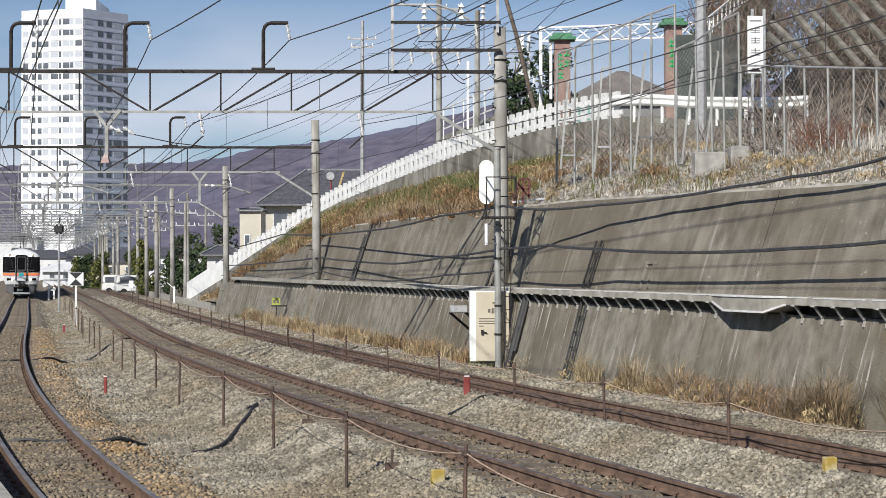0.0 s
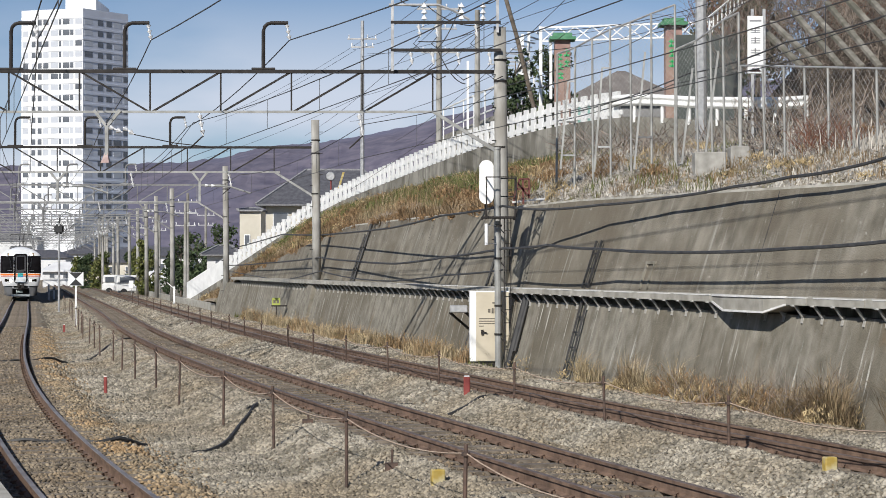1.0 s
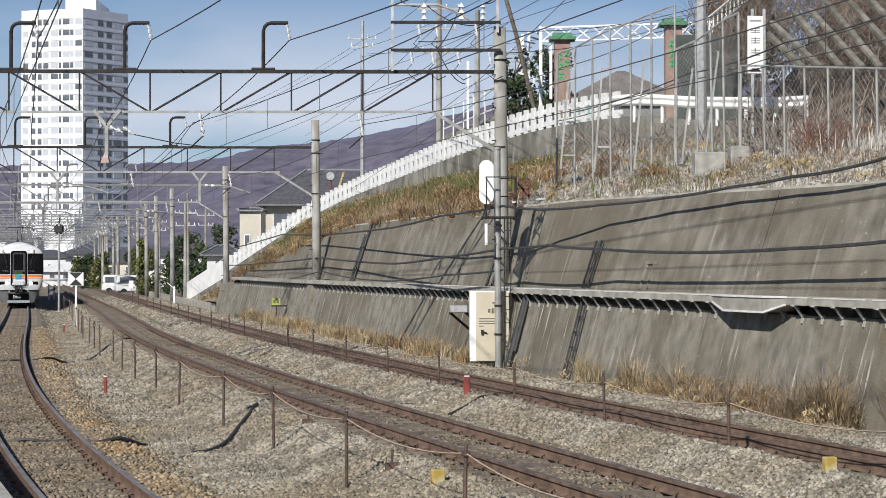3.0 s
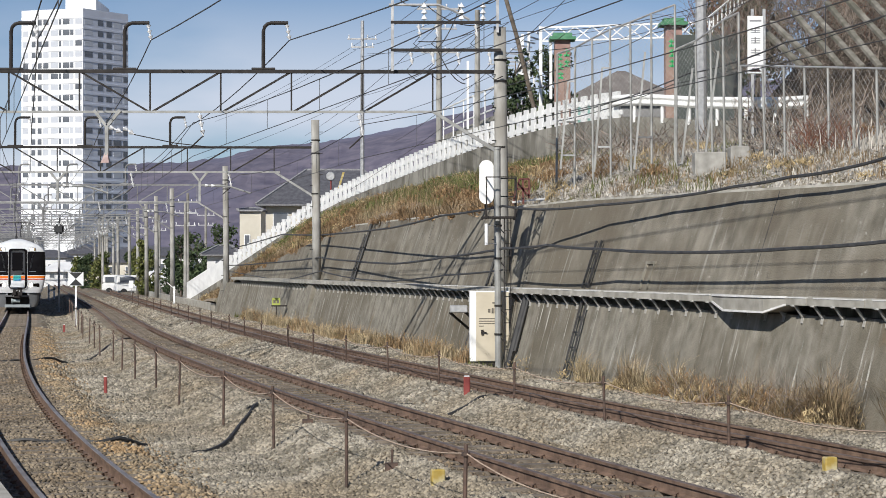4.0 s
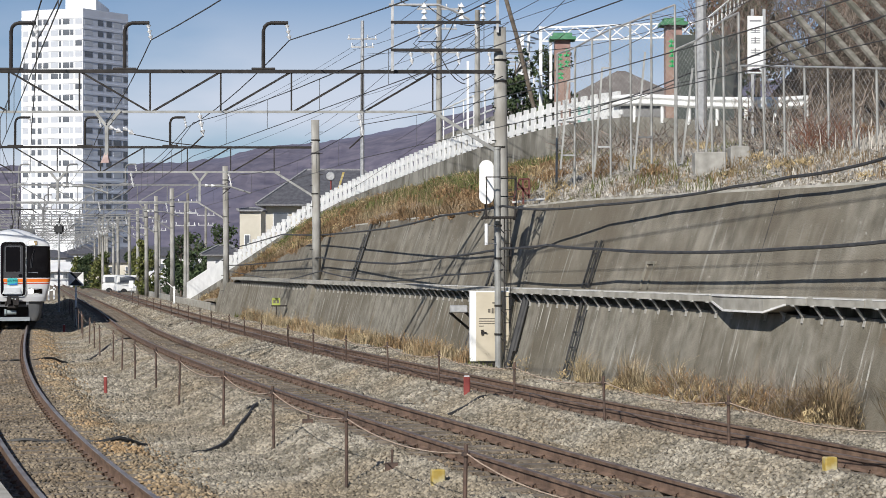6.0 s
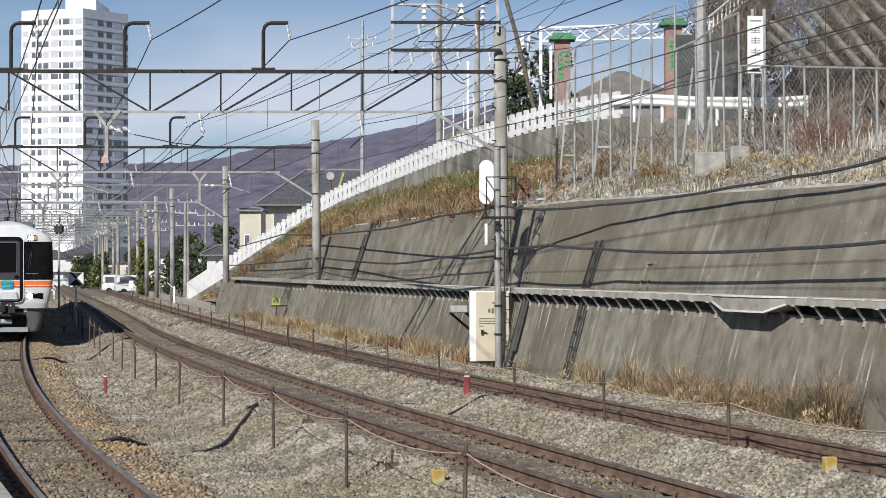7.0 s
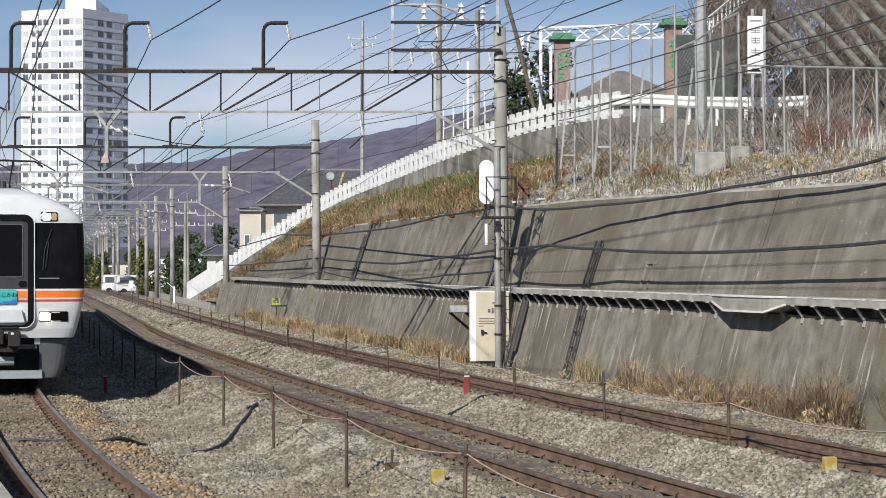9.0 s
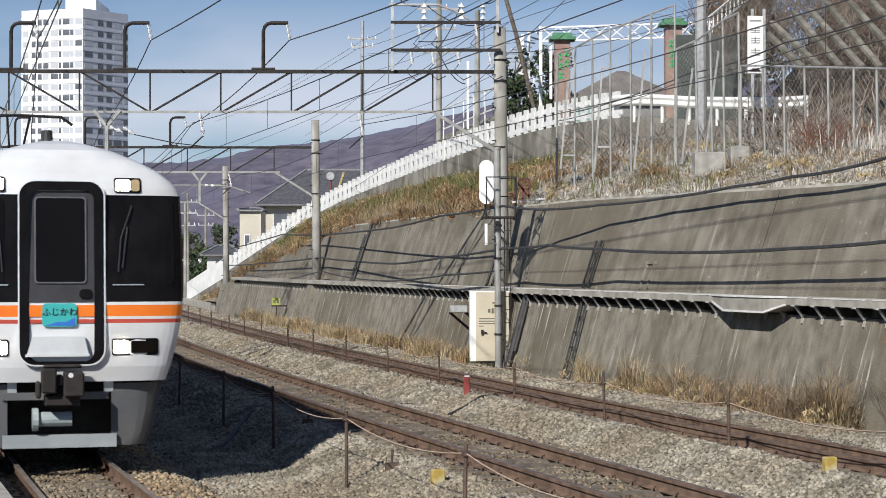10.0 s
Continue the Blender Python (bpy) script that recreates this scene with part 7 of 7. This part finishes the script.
    bm = bmesh.new()
    bar(bm, (-0.5, 12.0, 3.98), (0.5, 12.0, 3.98), 0.1)
    pg = part("pantograph", bm, M_DARKSTEEL, car, "black raised pantograph")
    for s in (-1, 1):
        for p, q, w in (((s * 0.16, 12.0, 4.0), (s * 0.12, 13.3, 4.6), 0.05), ((s * 0.12, 13.3, 4.6), (s * 0.2, 12.1, 5.12), 0.035)):
            bm = bmesh.new()
            bar(bm, p, q, w)
            part("arm", bm, M_DARKSTEEL, pg)
    bm = bmesh.new()
    tube(bm, [(-0.95, 12.1, 4.98), (-0.75, 12.1, 5.12), (0, 12.1, 5.14), (0.75, 12.1, 5.12), (0.95, 12.1, 4.98)], 0.03, 6)
    part("collector_head", bm, M_DARKSTEEL, pg)


def side_windows(car, y0, y1):
    bm = bmesh.new()
    for s in (-1, 1):
        y = y0
        while y + 1.5 < y1:
            box(bm, (s * 1.506 - 0.015, y, 2.15), (s * 1.506 + 0.015, y + 1.45, 2.95))
            y += 1.75
    part("side_windows", bm, M_TGLASS, car, "dark side windows")


LEAD = train_car(True)
cab_front(LEAD)
side_windows(LEAD, 2.6, 20)
MID = train_car(False)
TAIL = train_car(False)
side_windows(MID, 1.2, 20)
side_windows(TAIL, 1.2, 20)
FRONT = [(0, 163.0), (2.5, 129.5), (5, 94.5), (7.5, 60.0), (9, 38.7), (10, 23.85)]


# ---- loose ballast stones ----
def xs_of(line, y):
    e = np.clip(y, line.near, line.far)
    m = np.polyval(line.dc, e)
    return np.polyval(line.c, e) + m * (y - e), np.hypot(1, m)


def stone_spots(n, d0, d1, seed, brown):
    """Spots on the bed's surface, clear of the rails; brown: those on the main track, beside it or on the other tracks."""
    r = np.random.RandomState(seed)
    m = int(n * (7 if brown else 2.2))
    d = d0 + (d1 - d0) * r.rand(m) ** 1.35
    i = np.clip(np.searchsorted(BED_D, d) - 1, 0, len(BED_D) - 2)
    fi = ((d - BED_D[i]) / (BED_D[i + 1] - BED_D[i]))[:, None]
    c = r.uniform(3.2 / 18 * 90 * 0.9, 88, m)
    j = c.astype(int)
    fj = (c - j)[:, None]
    P = (BED[i, j] * (1 - fj) + BED[i, j + 1] * fj) * (1 - fi) + (BED[i + 1, j] * (1 - fj) + BED[i + 1, j + 1] * fj) * fi
    keep = np.ones(m, bool)
    side = np.zeros(m, bool)
    for line in (T1, T2, T3):
        x, q = xs_of(line, P[:, 1])
        o = (P[:, 0] - x) / q
        keep &= (np.abs(o) < 0.47) | (np.abs(o) > 0.66)
        # sleepers stay mostly bare
        sl = np.array(SLEEPERS[line])
        e = P[:, 1] + o * np.polyval(line.dc, np.clip(P[:, 1], line.near, line.far)) / q
        a = np.clip(np.searchsorted(sl, e), 1, len(sl) - 1)
        gap = np.minimum(np.abs(sl[a] - e), np.abs(sl[a - 1] - e))
        keep &= (np.abs(o) > 0.98) | (gap > 0.11) | (r.rand(m) < (0.8 if line is T1 else 0.45))
        if line is not T1:
            side |= np.abs(o) < 0.95
        if line is T1:
            near = (o > -1.5) & (o < 1.75 + r.normal(0, 0.28, m))
            tan = o > 0.8
    if brown:
        keep &= {"bed": near & ~tan, "tan": near & tan, "side": side}[brown]
    else:
        keep &= ~near & ~side & (P[:, 0] > xs_of(T1, P[:, 1])[0])
    P = P[keep][:n]
    P[:, 2] += r.uniform(-0.012, 0.014, len(P))
    return P


pebbles("ballast_stones", "angular grey-tan crushed stones lying loose on the ballast", stone_spots(95000, 17.5, 36, 3, False), 0.036, M_STONE, 7)
pebbles("ballast_stones", "angular grey-tan crushed stones lying loose on the ballast", stone_spots(60000, 34, 85, 4, False), 0.047, M_STONE, 8)
pebbles("brown_ballast_stones", "rust-dusted brown crushed stones between the main track's rails", stone_spots(20000, 17.5, 40, 5, "bed"), 0.034, M_STONEB, 9)
pebbles("brown_ballast_stones", "rust-dusted brown crushed stones between the main track's rails", stone_spots(9000, 38, 85, 6, "bed"), 0.042, M_STONEB, 10)
pebbles("tan_ballast_stones", "ochre-stained crushed stones beside the main track", stone_spots(14000, 17.5, 45, 15, "tan"), 0.034, M_STONET, 16)
pebbles("tan_ballast_stones", "ochre-stained crushed stones beside the main track", stone_spots(6000, 43, 85, 17, "tan"), 0.042, M_STONET, 18)
pebbles("siding_ballast_stones", "dull brown crushed stones between the rusty rails", stone_spots(24000, 17.5, 45, 19, "side"), 0.030, M_STONEB, 20)
pebbles("siding_ballast_stones", "dull brown crushed stones between the rusty rails", stone_spots(9000, 43, 90, 21, "side"), 0.04, M_STONEB, 22)
pebbles("ballast_stones", "angular grey-tan crushed stones lying loose on the ballast", stone_spots(30000, 82, 160, 12, False), 0.06, M_STONE, 13)


def motions():
    # arc length along the main track from each distance
    tab = np.arange(10, 300, 0.25)
    px = np.array([T1.x(d) for d in tab])
    arc = np.concatenate([[0], np.cumsum(np.hypot(np.diff(px), np.diff(tab)))])
    for n, car in enumerate((LEAD, MID, TAIL)):
        rows = []
        for i in range(41):
            t = i * 0.25
            s = np.interp(key(FRONT, t), tab, arc) + n * 21.3
            a, b = (T1.at(float(np.interp(s + q, arc, tab))) for q in (3.2, 17.7))
            v = (b - a).normalized()
            p = a - v * 3.2
            rows.append((t, pose(p.x, p.y, 0, rz=math.degrees(math.atan2(-v.x, v.y)))))
        walk(car, rows)


motions()
